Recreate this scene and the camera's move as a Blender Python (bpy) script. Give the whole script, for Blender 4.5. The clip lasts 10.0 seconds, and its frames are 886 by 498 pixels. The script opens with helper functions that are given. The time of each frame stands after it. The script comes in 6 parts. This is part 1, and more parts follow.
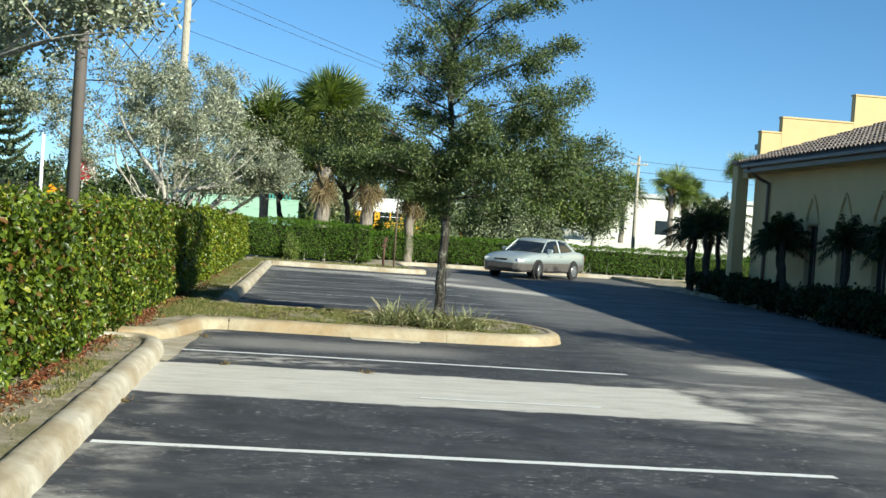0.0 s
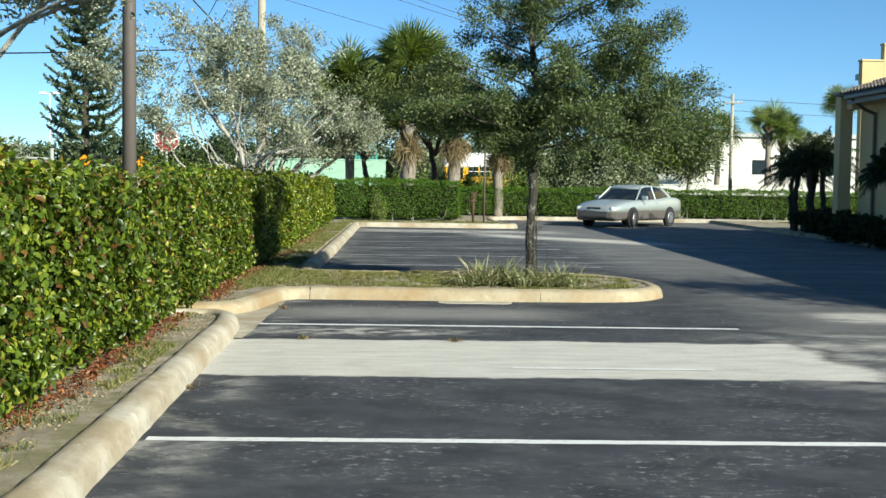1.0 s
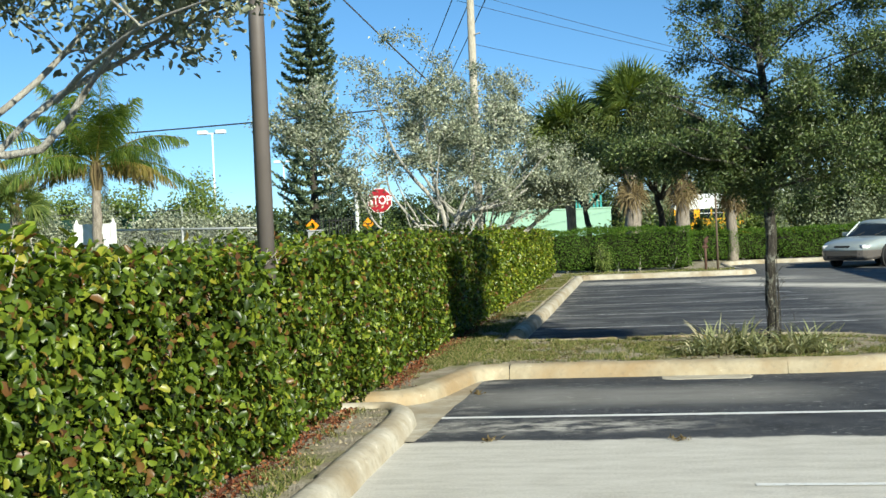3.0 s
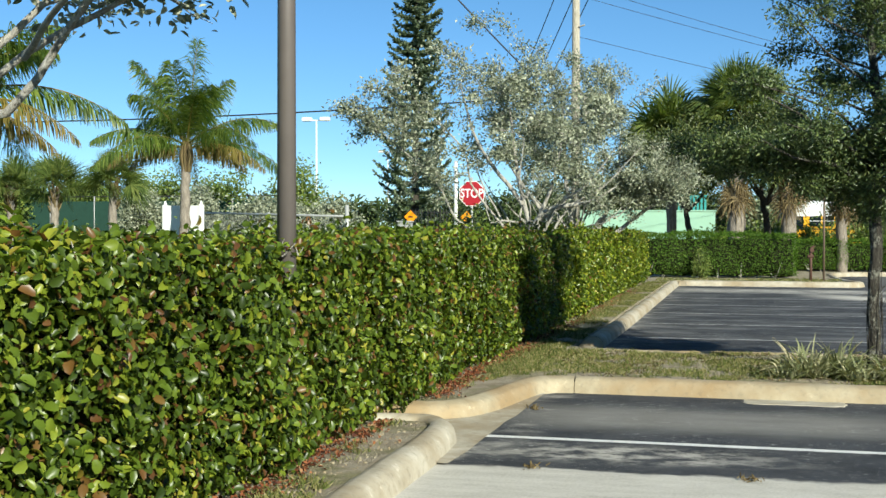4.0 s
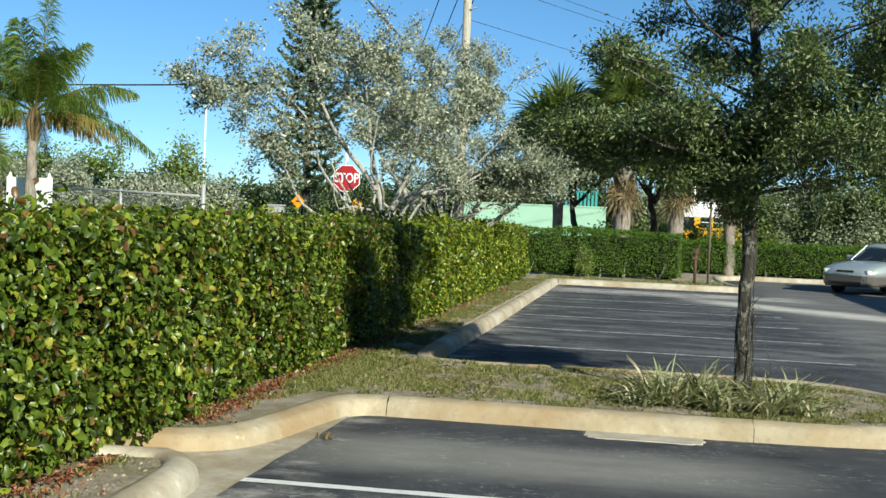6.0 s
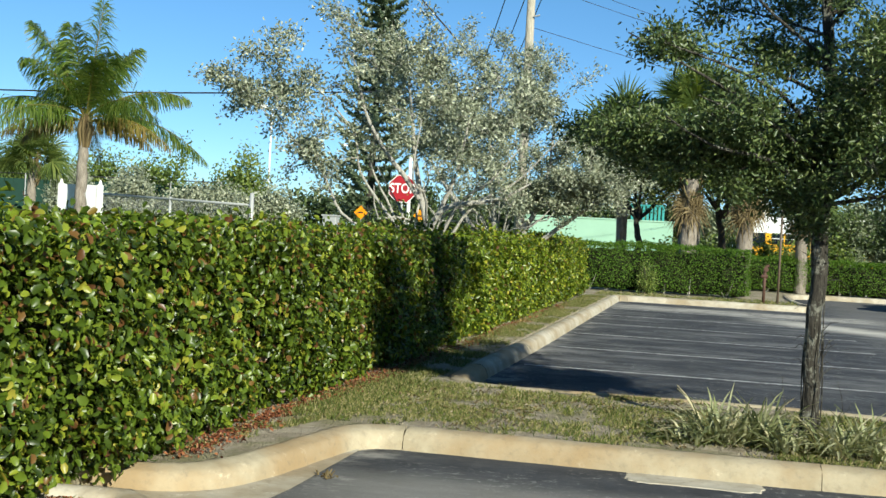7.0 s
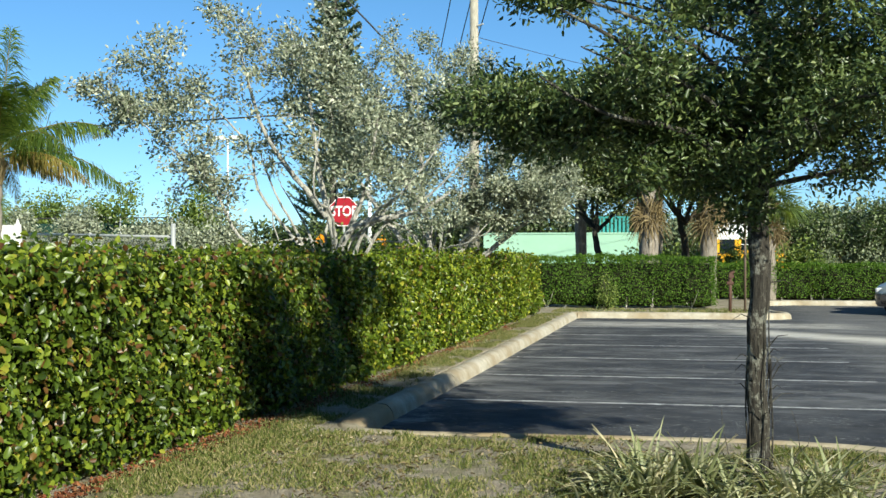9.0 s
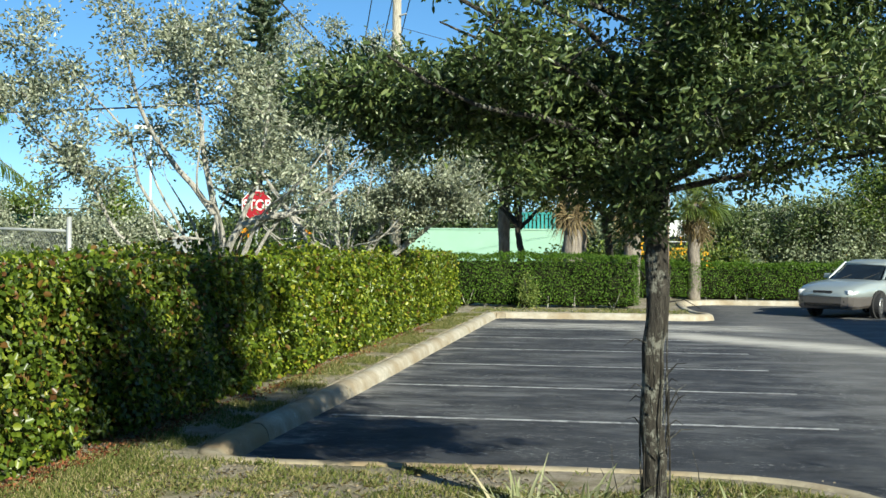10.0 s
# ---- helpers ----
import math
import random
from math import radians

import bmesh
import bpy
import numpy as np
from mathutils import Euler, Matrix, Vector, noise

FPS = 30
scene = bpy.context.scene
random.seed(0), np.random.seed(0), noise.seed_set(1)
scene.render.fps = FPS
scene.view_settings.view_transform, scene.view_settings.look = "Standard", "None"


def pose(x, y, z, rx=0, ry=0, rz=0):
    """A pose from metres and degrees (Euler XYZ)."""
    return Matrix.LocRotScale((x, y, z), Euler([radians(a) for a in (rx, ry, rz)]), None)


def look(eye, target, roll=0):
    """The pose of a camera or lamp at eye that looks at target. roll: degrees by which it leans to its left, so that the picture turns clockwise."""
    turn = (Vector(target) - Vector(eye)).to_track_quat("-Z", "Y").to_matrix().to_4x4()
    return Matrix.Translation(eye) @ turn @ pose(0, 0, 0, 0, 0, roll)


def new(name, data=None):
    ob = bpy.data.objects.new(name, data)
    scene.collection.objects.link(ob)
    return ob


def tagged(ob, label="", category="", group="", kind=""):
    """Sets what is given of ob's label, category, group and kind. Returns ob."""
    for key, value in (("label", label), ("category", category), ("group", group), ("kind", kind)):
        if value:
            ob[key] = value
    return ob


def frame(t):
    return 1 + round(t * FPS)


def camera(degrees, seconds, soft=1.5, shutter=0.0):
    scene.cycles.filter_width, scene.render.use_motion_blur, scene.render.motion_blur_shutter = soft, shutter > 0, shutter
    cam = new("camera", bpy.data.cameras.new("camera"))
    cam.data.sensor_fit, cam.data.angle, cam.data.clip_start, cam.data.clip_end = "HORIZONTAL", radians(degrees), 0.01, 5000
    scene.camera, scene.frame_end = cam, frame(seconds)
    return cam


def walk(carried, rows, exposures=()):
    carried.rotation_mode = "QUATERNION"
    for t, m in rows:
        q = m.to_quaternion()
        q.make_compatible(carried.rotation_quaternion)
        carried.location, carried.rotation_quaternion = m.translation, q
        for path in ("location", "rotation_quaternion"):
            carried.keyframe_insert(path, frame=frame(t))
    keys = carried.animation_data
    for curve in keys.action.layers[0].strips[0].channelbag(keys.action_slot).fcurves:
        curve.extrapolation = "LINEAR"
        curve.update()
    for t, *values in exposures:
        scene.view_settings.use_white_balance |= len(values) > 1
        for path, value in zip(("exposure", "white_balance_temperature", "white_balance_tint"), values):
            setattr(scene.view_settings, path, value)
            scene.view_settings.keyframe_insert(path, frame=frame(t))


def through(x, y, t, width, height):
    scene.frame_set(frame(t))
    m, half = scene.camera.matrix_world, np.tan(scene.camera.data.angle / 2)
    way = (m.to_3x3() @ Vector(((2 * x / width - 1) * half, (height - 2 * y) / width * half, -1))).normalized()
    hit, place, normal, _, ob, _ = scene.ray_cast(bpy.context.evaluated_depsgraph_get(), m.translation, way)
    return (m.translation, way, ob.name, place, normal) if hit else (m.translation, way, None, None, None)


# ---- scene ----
cam = camera(40.5, 10.0)
PATH = [
    (0, (1.707, -7.811, 1.5), (1.925, -5.824, 1.468), 4.0),
    (0.5, (1.851, -7.365, 1.536), (2.022, -5.374, 1.45), 1.8),
    (1, (1.853, -6.857, 1.509), (1.92, -4.862, 1.394), 0.9),
    (1.5, (1.938, -6.258, 1.571), (1.806, -4.265, 1.47), 1.0),
    (2, (1.947, -5.754, 1.6), (1.748, -3.765, 1.527), -1.0),
    (2.2, (2.024, -5.539, 1.594), (1.764, -3.557, 1.553), -1.2),
    (3.3, (2.15, -4.306, 1.603), (1.82, -2.334, 1.579), -2.3),
    (3.5, (2.224, -4.073, 1.614), (1.821, -2.114, 1.59), -0.6),
    (4, (2.309, -3.535, 1.596), (1.821, -1.596, 1.562), 0.1),
    (4.5, (2.395, -2.967, 1.596), (1.962, -1.014, 1.571), 1.1),
    (5, (2.515, -2.357, 1.612), (2.116, -0.397, 1.607), 3.9),
    (5.5, (2.595, -1.887, 1.606), (2.3, 0.091, 1.555), 2.0),
    (7, (2.8, -0.249, 1.596), (2.36, 1.702, 1.563), 3.1),
    (7.5, (2.832, 0.23, 1.558), (2.37, 2.176, 1.546), 2.1),
    (8, (2.953, 0.752, 1.598), (2.503, 2.7, 1.618), -0.1),
    (8.5, (3.075, 1.254, 1.575), (2.591, 3.195, 1.594), 1.0),
    (9, (3.17, 1.798, 1.533), (2.766, 3.757, 1.542), 0.0),
    (9.5, (3.311, 2.356, 1.552), (2.836, 4.298, 1.579), 0.4),
    (10, (3.387, 2.866, 1.632), (3.092, 4.844, 1.63), 0.5),
]
walk(cam, [(t, look(eye, target, roll)) for t, eye, target, roll in PATH], [(0.0, 0.85, 6530, 0), (2.0, 0.85, 6530, 0), (3.5, 0.72, 6530, 0), (5.5, 0.66, 6530, 0), (7.0, 0.7, 6530, 0), (8.5, 0.75, 6530, 0), (10.0, 0.8, 6530, 0)])

# ---- light ----
SUN_WAY = Vector((-1.45, 1.65, -1.0)).normalized()
world = bpy.data.worlds.new("sky")
scene.world = world
world.use_nodes = True
wt = world.node_tree
sky = wt.nodes.new("ShaderNodeTexSky")
sky.sky_type = "NISHITA"
sky.sun_disc = False
sky.sun_elevation = math.asin(-SUN_WAY.z)
sky.sun_rotation = math.atan2(-SUN_WAY.x, -SUN_WAY.y)
sky.altitude = 2500
sky.air_density, sky.dust_density, sky.ozone_density = 0.8, 0.0, 3.0
tint = wt.nodes.new("ShaderNodeMix")
tint.data_type, tint.blend_type = "RGBA", "MULTIPLY"
grad = wt.nodes.new("ShaderNodeValToRGB")
grad.color_ramp.elements[0].position, grad.color_ramp.elements[0].color = 0.0, (0.74, 0.85, 0.95, 1.0)
grad.color_ramp.elements[1].position, grad.color_ramp.elements[1].color = 0.28, (0.74, 1.08, 1.18, 1.0)
split = wt.nodes.new("ShaderNodeSeparateXYZ")
wt.links.new(wt.nodes.new("ShaderNodeTexCoord").outputs["Generated"], split.inputs[0])
wt.links.new(split.outputs["Z"], grad.inputs[0])
wt.links.new(grad.outputs[0], tint.inputs[7])
tint.inputs[0].default_value = 1.0
wt.links.new(sky.outputs[0], tint.inputs[6])
wt.links.new(tint.outputs[2], wt.nodes["Background"].inputs[0])
wt.nodes["Background"].inputs[1].default_value = 0.082
sun_data = bpy.data.lights.new("sun", "SUN")
sun_data.energy, sun_data.angle, sun_data.color = 5.0, radians(0.5), (1.0, 0.94, 0.83)
sun = new("sun", sun_data)
sun.matrix_world = look(Vector((0, 0, 40)), Vector((0, 0, 40)) + SUN_WAY)


# ---- materials ----
class Nodes:
    """A short hand for building one node material."""

    def __init__(self, name):
        self.m = bpy.data.materials.new(name)
        self.m.use_nodes = True
        self.t = self.m.node_tree
        self.b = self.t.nodes["Principled BSDF"]
        self.out = self.t.nodes["Material Output"]
        self.geo = self.t.nodes.new("ShaderNodeNewGeometry")
        self.tex = self.t.nodes.new("ShaderNodeTexCoord")

    def put(self, a, sock):
        if hasattr(a, "is_output"):
            self.t.links.new(a, sock)
        else:
            sock.default_value = (*a, 1.0) if isinstance(a, tuple) and len(a) == 3 and sock.type == "RGBA" else a

    def world(self, sx=1, sy=1, sz=1):
        n = self.t.nodes.new("ShaderNodeMapping")
        self.t.links.new(self.geo.outputs["Position"], n.inputs[0])
        n.inputs["Scale"].default_value = (sx, sy, sz)
        return n.outputs[0]

    def local(self, sx=1, sy=1, sz=1):
        n = self.t.nodes.new("ShaderNodeMapping")
        self.t.links.new(self.tex.outputs["Object"], n.inputs[0])
        n.inputs["Scale"].default_value = (sx, sy, sz)
        return n.outputs[0]

    def noise(self, at, scale, detail=4, rough=0.55):
        n = self.t.nodes.new("ShaderNodeTexNoise")
        self.t.links.new(at, n.inputs["Vector"])
        n.inputs["Scale"].default_value, n.inputs["Detail"].default_value, n.inputs["Roughness"].default_value = scale, detail, rough
        return n.outputs[0]

    def voronoi(self, at, scale, feature="F1"):
        n = self.t.nodes.new("ShaderNodeTexVoronoi")
        n.feature = feature
        self.t.links.new(at, n.inputs["Vector"])
        n.inputs["Scale"].default_value = scale
        return n.outputs[0]

    def ramp(self, fac, *stops):
        n = self.t.nodes.new("ShaderNodeValToRGB")
        self.put(fac, n.inputs[0])
        e = n.color_ramp.elements
        while len(e) < len(stops):
            e.new(0.5)
        for k, (p, c) in zip(e, stops):
            k.position = p
            k.color = (*c, 1) if isinstance(c, tuple) else (c, c, c, 1)
        return n.outputs[0]

    def mix(self, fac, a, b, how="MIX"):
        n = self.t.nodes.new("ShaderNodeMix")
        n.data_type, n.blend_type = "RGBA", how
        self.put(fac, n.inputs[0])
        self.put(a, n.inputs[6])
        self.put(b, n.inputs[7])
        return n.outputs[2]

    def math(self, how, a, b=0.0):
        n = self.t.nodes.new("ShaderNodeMath")
        n.operation = how
        self.put(a, n.inputs[0])
        self.put(b, n.inputs[1])
        return n.outputs[0]

    def band(self, v, lo, hi, soft):
        """1 between lo and hi, falling to 0 within soft on both sides."""
        a = self.t.nodes.new("ShaderNodeMapRange")
        a.interpolation_type = "SMOOTHSTEP"
        self.put(v, a.inputs[0])
        a.inputs[1].default_value, a.inputs[2].default_value = lo - soft, lo + soft
        c = self.t.nodes.new("ShaderNodeMapRange")
        c.interpolation_type = "SMOOTHSTEP"
        self.put(v, c.inputs[0])
        c.inputs[1].default_value, c.inputs[2].default_value = hi - soft, hi + soft
        return self.math("SUBTRACT", a.outputs[0], c.outputs[0])

    def xyz(self, at):
        n = self.t.nodes.new("ShaderNodeSeparateXYZ")
        self.t.links.new(at, n.inputs[0])
        return n.outputs

    def island(self):
        return self.geo.outputs["Random Per Island"]

    def random(self):
        return self.t.nodes.new("ShaderNodeObjectInfo").outputs["Random"]

    def bump(self, h, strength=0.3, dist=0.01):
        n = self.t.nodes.new("ShaderNodeBump")
        n.inputs["Strength"].default_value, n.inputs["Distance"].default_value = strength, dist
        self.put(h, n.inputs["Height"])
        self.t.links.new(n.outputs[0], self.b.inputs["Normal"])
        return self

    def done(self, color, rough=0.6, metal=0.0, spec=0.5):
        self.put(color, self.b.inputs["Base Color"])
        self.put(rough, self.b.inputs["Roughness"])
        self.put(metal, self.b.inputs["Metallic"])
        self.b.inputs["Specular IOR Level"].default_value = spec
        return self.m

    def leafy(self, color, through, share=0.3, rough=0.45, spec=0.5):
        """A leaf: a glossy face and some light that comes through."""
        self.done(color, rough, 0, spec)
        tr = self.t.nodes.new("ShaderNodeBsdfTranslucent")
        self.put(through, tr.inputs[0])
        mx = self.t.nodes.new("ShaderNodeMixShader")
        mx.inputs[0].default_value = share
        self.t.links.new(self.b.outputs[0], mx.inputs[1])
        self.t.links.new(tr.outputs[0], mx.inputs[2])
        self.t.links.new(mx.outputs[0], self.out.inputs[0])
        return self.m


def asphalt_material():
    n = Nodes("sealed_asphalt")
    w = n.world()
    x, y, z = n.xyz(w)
    grain = n.noise(w, 140, 3)
    grit = n.voronoi(w, 260)
    big = n.noise(w, 0.35, 5)
    base = n.ramp(n.noise(w, 2.2, 6), (0.3, (0.033, 0.035, 0.041)), (0.7, (0.068, 0.072, 0.081)))
    base = n.mix(n.ramp(grain, (0.55, 0.0), (0.75, 0.4)), base, (0.13, 0.13, 0.13))
    # worn, dusty drifts that run across the stalls
    drift = n.noise(n.world(0.75, 1.25, 1), 2.2, 9, 0.74)
    worn = n.math("MULTIPLY", n.ramp(drift, (0.47, 0.0), (0.66, 0.38)), n.ramp(big, (0.36, 0.25), (0.62, 1.0)))
    base = n.mix(worn, base, (0.17, 0.17, 0.165))
    # the drive is older and greyer than the stalls
    drive = n.math("MULTIPLY", n.band(n.math("ADD", x, n.math("MULTIPLY", drift, 1.5)), 6.6, 30.0, 0.7), n.ramp(n.noise(n.world(0.5, 1.3, 1), 1.2, 8, 0.75), (0.3, 0.25), (0.65, 0.75)))
    base = n.mix(drive, base, (0.20, 0.195, 0.185))
    fleck = n.math("MULTIPLY", n.ramp(n.noise(n.world(1, 1.5, 1), 11, 9, 0.85), (0.555, 0.0), (0.60, 0.95)), n.ramp(n.noise(n.world(0.6, 1.2, 1), 1.3, 5), (0.44, 0.0), (0.60, 1.0)))
    base = n.mix(fleck, base, (0.38, 0.38, 0.37))
    # scuffed streaks along the far stalls
    streak = n.math("MULTIPLY", n.ramp(n.noise(n.world(0.5, 1.2, 1), 1.1, 9, 0.72), (0.48, 0.0), (0.64, 0.55)), n.band(y, 13.5, 31.5, 1.0))
    base = n.mix(streak, base, (0.27, 0.27, 0.27))
    # pale cement dust spread over one stall and smeared toward the drive
    wob = n.math("MULTIPLY", n.math("SUBTRACT", n.noise(n.world(0.8, 1.2, 1), 1.6, 6, 0.65), 0.5), 0.45)
    yy = n.math("ADD", y, wob)
    dust = n.math("MULTIPLY", n.band(yy, 2.28, 4.36, 0.05), n.band(n.math("ADD", n.math("ADD", x, n.math("MULTIPLY", y, 0.08)), n.math("MULTIPLY", wob, 1.8)), 0.3, 5.9, 0.16))
    dust = n.math("MULTIPLY", dust, n.ramp(n.noise(n.world(0.8, 1.8, 1), 2.5, 6, 0.75), (0.2, 0.9), (0.4, 1.0)))
    smear = n.math("MULTIPLY", n.band(yy, 4.7, 5.3, 0.15), n.band(x, 0.5, 2.4, 0.7))
    smear = n.math("MULTIPLY", smear, n.ramp(n.noise(n.world(1, 1.7, 1), 3.2, 6, 0.75), (0.44, 0.0), (0.6, 0.8)))
    edge = n.math("MULTIPLY", n.band(yy, 1.6, 5.2, 0.5), n.band(x, 5.2, 7.6, 0.9))
    edge = n.math("MULTIPLY", edge, n.ramp(n.noise(n.world(0.7, 1.4, 1), 1.6, 6, 0.65), (0.44, 0.0), (0.66, 0.7)))
    gut = n.math("MULTIPLY", n.band(n.math("ADD", x, wob), -0.2, 0.75, 0.25), n.ramp(n.noise(w, 1.7, 5), (0.46, 0.0), (0.58, 0.5)))
    gut = n.math("MULTIPLY", gut, n.ramp(drift, (0.42, 0.2), (0.58, 1.0)))
    mid = n.math("MULTIPLY", n.band(n.math("ADD", y, n.math("MULTIPLY", wob, 0.7)), 6.1, 7.2, 0.35), n.band(x, 0.4, 3.6, 0.7))
    mid = n.math("MULTIPLY", mid, 0.32)
    # pale tracks on the far drive
    swirl = n.math("ADD", y, n.math("MULTIPLY", x, 0.9))
    trk = n.math("MULTIPLY", n.band(n.math("ADD", swirl, wob), 29.2, 31.0, 0.7), n.band(x, 4.0, 8.2, 0.9))
    trk = n.math("MULTIPLY", trk, n.ramp(n.noise(n.world(0.8, 0.8, 1), 1.1, 6, 0.7), (0.30, 0.4), (0.5, 1.0)))
    far = n.math("MULTIPLY", n.band(n.math("ADD", y, n.math("MULTIPLY", wob, 1.5)), 27.6, 29.4, 0.5), n.band(x, 0.6, 6.5, 0.8))
    far = n.math("MULTIPLY", far, n.ramp(n.noise(n.world(0.6, 2.5, 1), 1.6, 8, 0.78), (0.38, 0.0), (0.56, 0.85)))
    pale = n.ramp(n.mix(0.6, n.noise(n.world(0.6, 2, 1), 3, 7, 0.65), n.noise(w, 48, 6, 0.85)), (0.34, (0.36, 0.34, 0.295)), (0.5, (0.55, 0.525, 0.47)), (0.68, (0.70, 0.675, 0.62)))
    m = dust
    # pale patches on the drive, broken up by noise
    spot = n.math("MULTIPLY", n.band(yy, 6.2, 7.2, 0.2), n.band(x, 6.7, 8.0, 0.3))
    spot = n.math("MULTIPLY", spot, n.ramp(n.noise(n.world(0.5, 1.6, 1), 2.0, 6, 0.7), (0.36, 0.1), (0.54, 0.85)))
    for k in (smear, edge, gut, mid, trk, far, spot):
        m = n.math("MAXIMUM", m, k)
    col = n.mix(m, base, pale)
    n.bump(n.math("ADD", n.math("MULTIPLY", grit, 0.5), grain), 0.5, 0.006)
    return n.done(col, n.ramp(m, (0.0, 0.8), (1.0, 0.95)), 0, 0.14)


def concrete_material(name, lo, hi, stain, amount):
    n = Nodes(name)
    w = n.world()
    c = n.ramp(n.noise(w, 3.5, 7, 0.65), (0.3, lo), (0.7, hi))
    c = n.mix(n.math("MULTIPLY", n.ramp(n.noise(w, 1.1, 5, 0.6), (0.42, 0.0), (0.62, 1.0)), amount), c, stain)
    c = n.mix(n.math("MULTIPLY", n.ramp(n.noise(w, 17, 6, 0.7), (0.52, 0.0), (0.75, 1.0)), 0.5), c, (0.15, 0.13, 0.10))
    c = n.mix(n.ramp(n.noise(w, 7, 8, 0.8), (0.60, 0.0), (0.66, 0.55)), c, tuple(min(0.72, 1.3 * v) for v in hi))
    n.bump(n.math("ADD", n.noise(w, 60, 4), n.math("MULTIPLY", n.noise(w, 9, 4), 1.5)), 0.45, 0.006)
    return n.done(c, 0.88, 0, 0.3)


def soil_material():
    n = Nodes("verge_soil")
    w = n.world()
    dirt = n.ramp(n.noise(w, 5, 7, 0.65), (0.3, (0.25, 0.205, 0.15)), (0.7, (0.50, 0.44, 0.35)))
    grass = n.ramp(n.noise(w, 30, 5, 0.7), (0.3, (0.085, 0.10, 0.025)), (0.7, (0.26, 0.25, 0.09)))
    c = n.mix(n.ramp(n.noise(w, 1.9, 7, 0.7), (0.47, 0.03), (0.60, 0.65)), dirt, grass)
    c = n.mix(n.ramp(n.noise(w, 38, 6, 0.8), (0.56, 0.0), (0.68, 0.6)), c, (0.16, 0.125, 0.09))
    n.bump(n.math("ADD", n.noise(w, 45, 5, 0.7), n.noise(w, 9, 6, 0.7)), 1.0, 0.03)
    return n.done(c, 0.95, 0, 0.2)


def meadow_material():
    n = Nodes("rough_grass_ground")
    w = n.world()
    c = n.ramp(n.noise(w, 0.5, 8, 0.7), (0.3, (0.05, 0.08, 0.02)), (0.55, (0.10, 0.13, 0.04)), (0.75, (0.20, 0.18, 0.09)))
    c = n.mix(n.ramp(n.noise(w, 14, 5), (0.5, 0.0), (0.75, 0.5)), c, (0.16, 0.13, 0.08))
    n.bump(n.noise(w, 20, 5, 0.7), 0.8, 0.04)
    return n.done(c, 0.95, 0, 0.2)


def paint_line_material():
    n = Nodes("worn_white_paint")
    w = n.world()
    c = n.mix(n.ramp(n.noise(w, 22, 6, 0.72), (0.56, 0.0), (0.7, 0.9)), (0.72, 0.72, 0.70), (0.16, 0.16, 0.16))
    n.bump(n.noise(w, 150, 2), 0.3, 0.003)
    return n.done(c, 0.7)


def old_line_material():
    n = Nodes("faded_white_paint")
    w = n.world()
    c = n.mix(n.ramp(n.noise(w, 9, 8, 0.8), (0.44, 0.0), (0.60, 0.95)), (0.55, 0.55, 0.54), (0.06, 0.06, 0.065))
    return n.done(c, 0.75)


def leaf_material(name, stops, through, share=0.3, rough=0.42, spec=0.5):
    n = Nodes(name)
    c = n.ramp(n.island(), *stops)
    c = n.mix(n.ramp(n.noise(n.world(), 1.2, 4), (0.35, 0.0), (0.7, 0.35)), c, n.mix(1.0, c, (0.6, 0.62, 0.5), "MULTIPLY"))
    return n.leafy(c, n.mix(1.0, c, through, "MULTIPLY"), share, rough, spec)


def bark_material(name, lo, hi, scale=6.0, pale=None):
    n = Nodes(name)
    w = n.world(1, 1, 0.22)
    g = n.noise(w, scale * 6, 6, 0.7)
    c = n.ramp(g, (0.32, lo), (0.68, hi))
    if pale:
        c = n.mix(n.ramp(n.noise(n.world(1, 1, 0.6), 15, 7, 0.75), (0.52, 0.0), (0.60, 0.8)), c, pale)
    n.bump(g, 1.0, 0.04)
    return n.done(c, 0.9, 0, 0.25)


def plain_material(name, color, rough=0.5, metal=0.0, grime=0.25, scale=8, spec=0.5):
    n = Nodes(name)
    dark = tuple(v * 0.55 for v in color)
    c = n.mix(n.math("MULTIPLY", n.ramp(n.noise(n.local(), scale, 6, 0.65), (0.42, 0.0), (0.72, 1.0)), grime), color, dark)
    n.bump(n.noise(n.local(), scale * 12, 3), 0.08, 0.003)
    return n.done(c, rough, metal, spec)


def stucco_material(name, color):
    n = Nodes(name)
    w = n.world()
    c = n.mix(n.ramp(n.noise(w, 1.4, 6, 0.6), (0.35, 0.0), (0.75, 0.35)), color, tuple(v * 0.72 for v in color))
    n.bump(n.noise(w, 55, 5, 0.7), 0.5, 0.008)
    return n.done(c, 0.9, 0, 0.25)


def car_paint(name, color):
    n = Nodes(name)
    c = n.mix(n.ramp(n.noise(n.local(), 3, 5), (0.4, 0.0), (0.8, 0.18)), color, tuple(v * 0.7 for v in color))
    n.b.inputs["Coat Weight"].default_value = 0.6
    n.b.inputs["Coat Roughness"].default_value = 0.08
    return n.done(c, 0.34, 0.35)


def glass_material(name, tint=(0.02, 0.025, 0.03), rough=0.06):
    n = Nodes(name)
    c = n.ramp(n.noise(n.local(), 2, 3), (0.3, tint), (0.8, tuple(v * 1.8 for v in tint)))
    return n.done(c, rough, 0.0, 0.4)


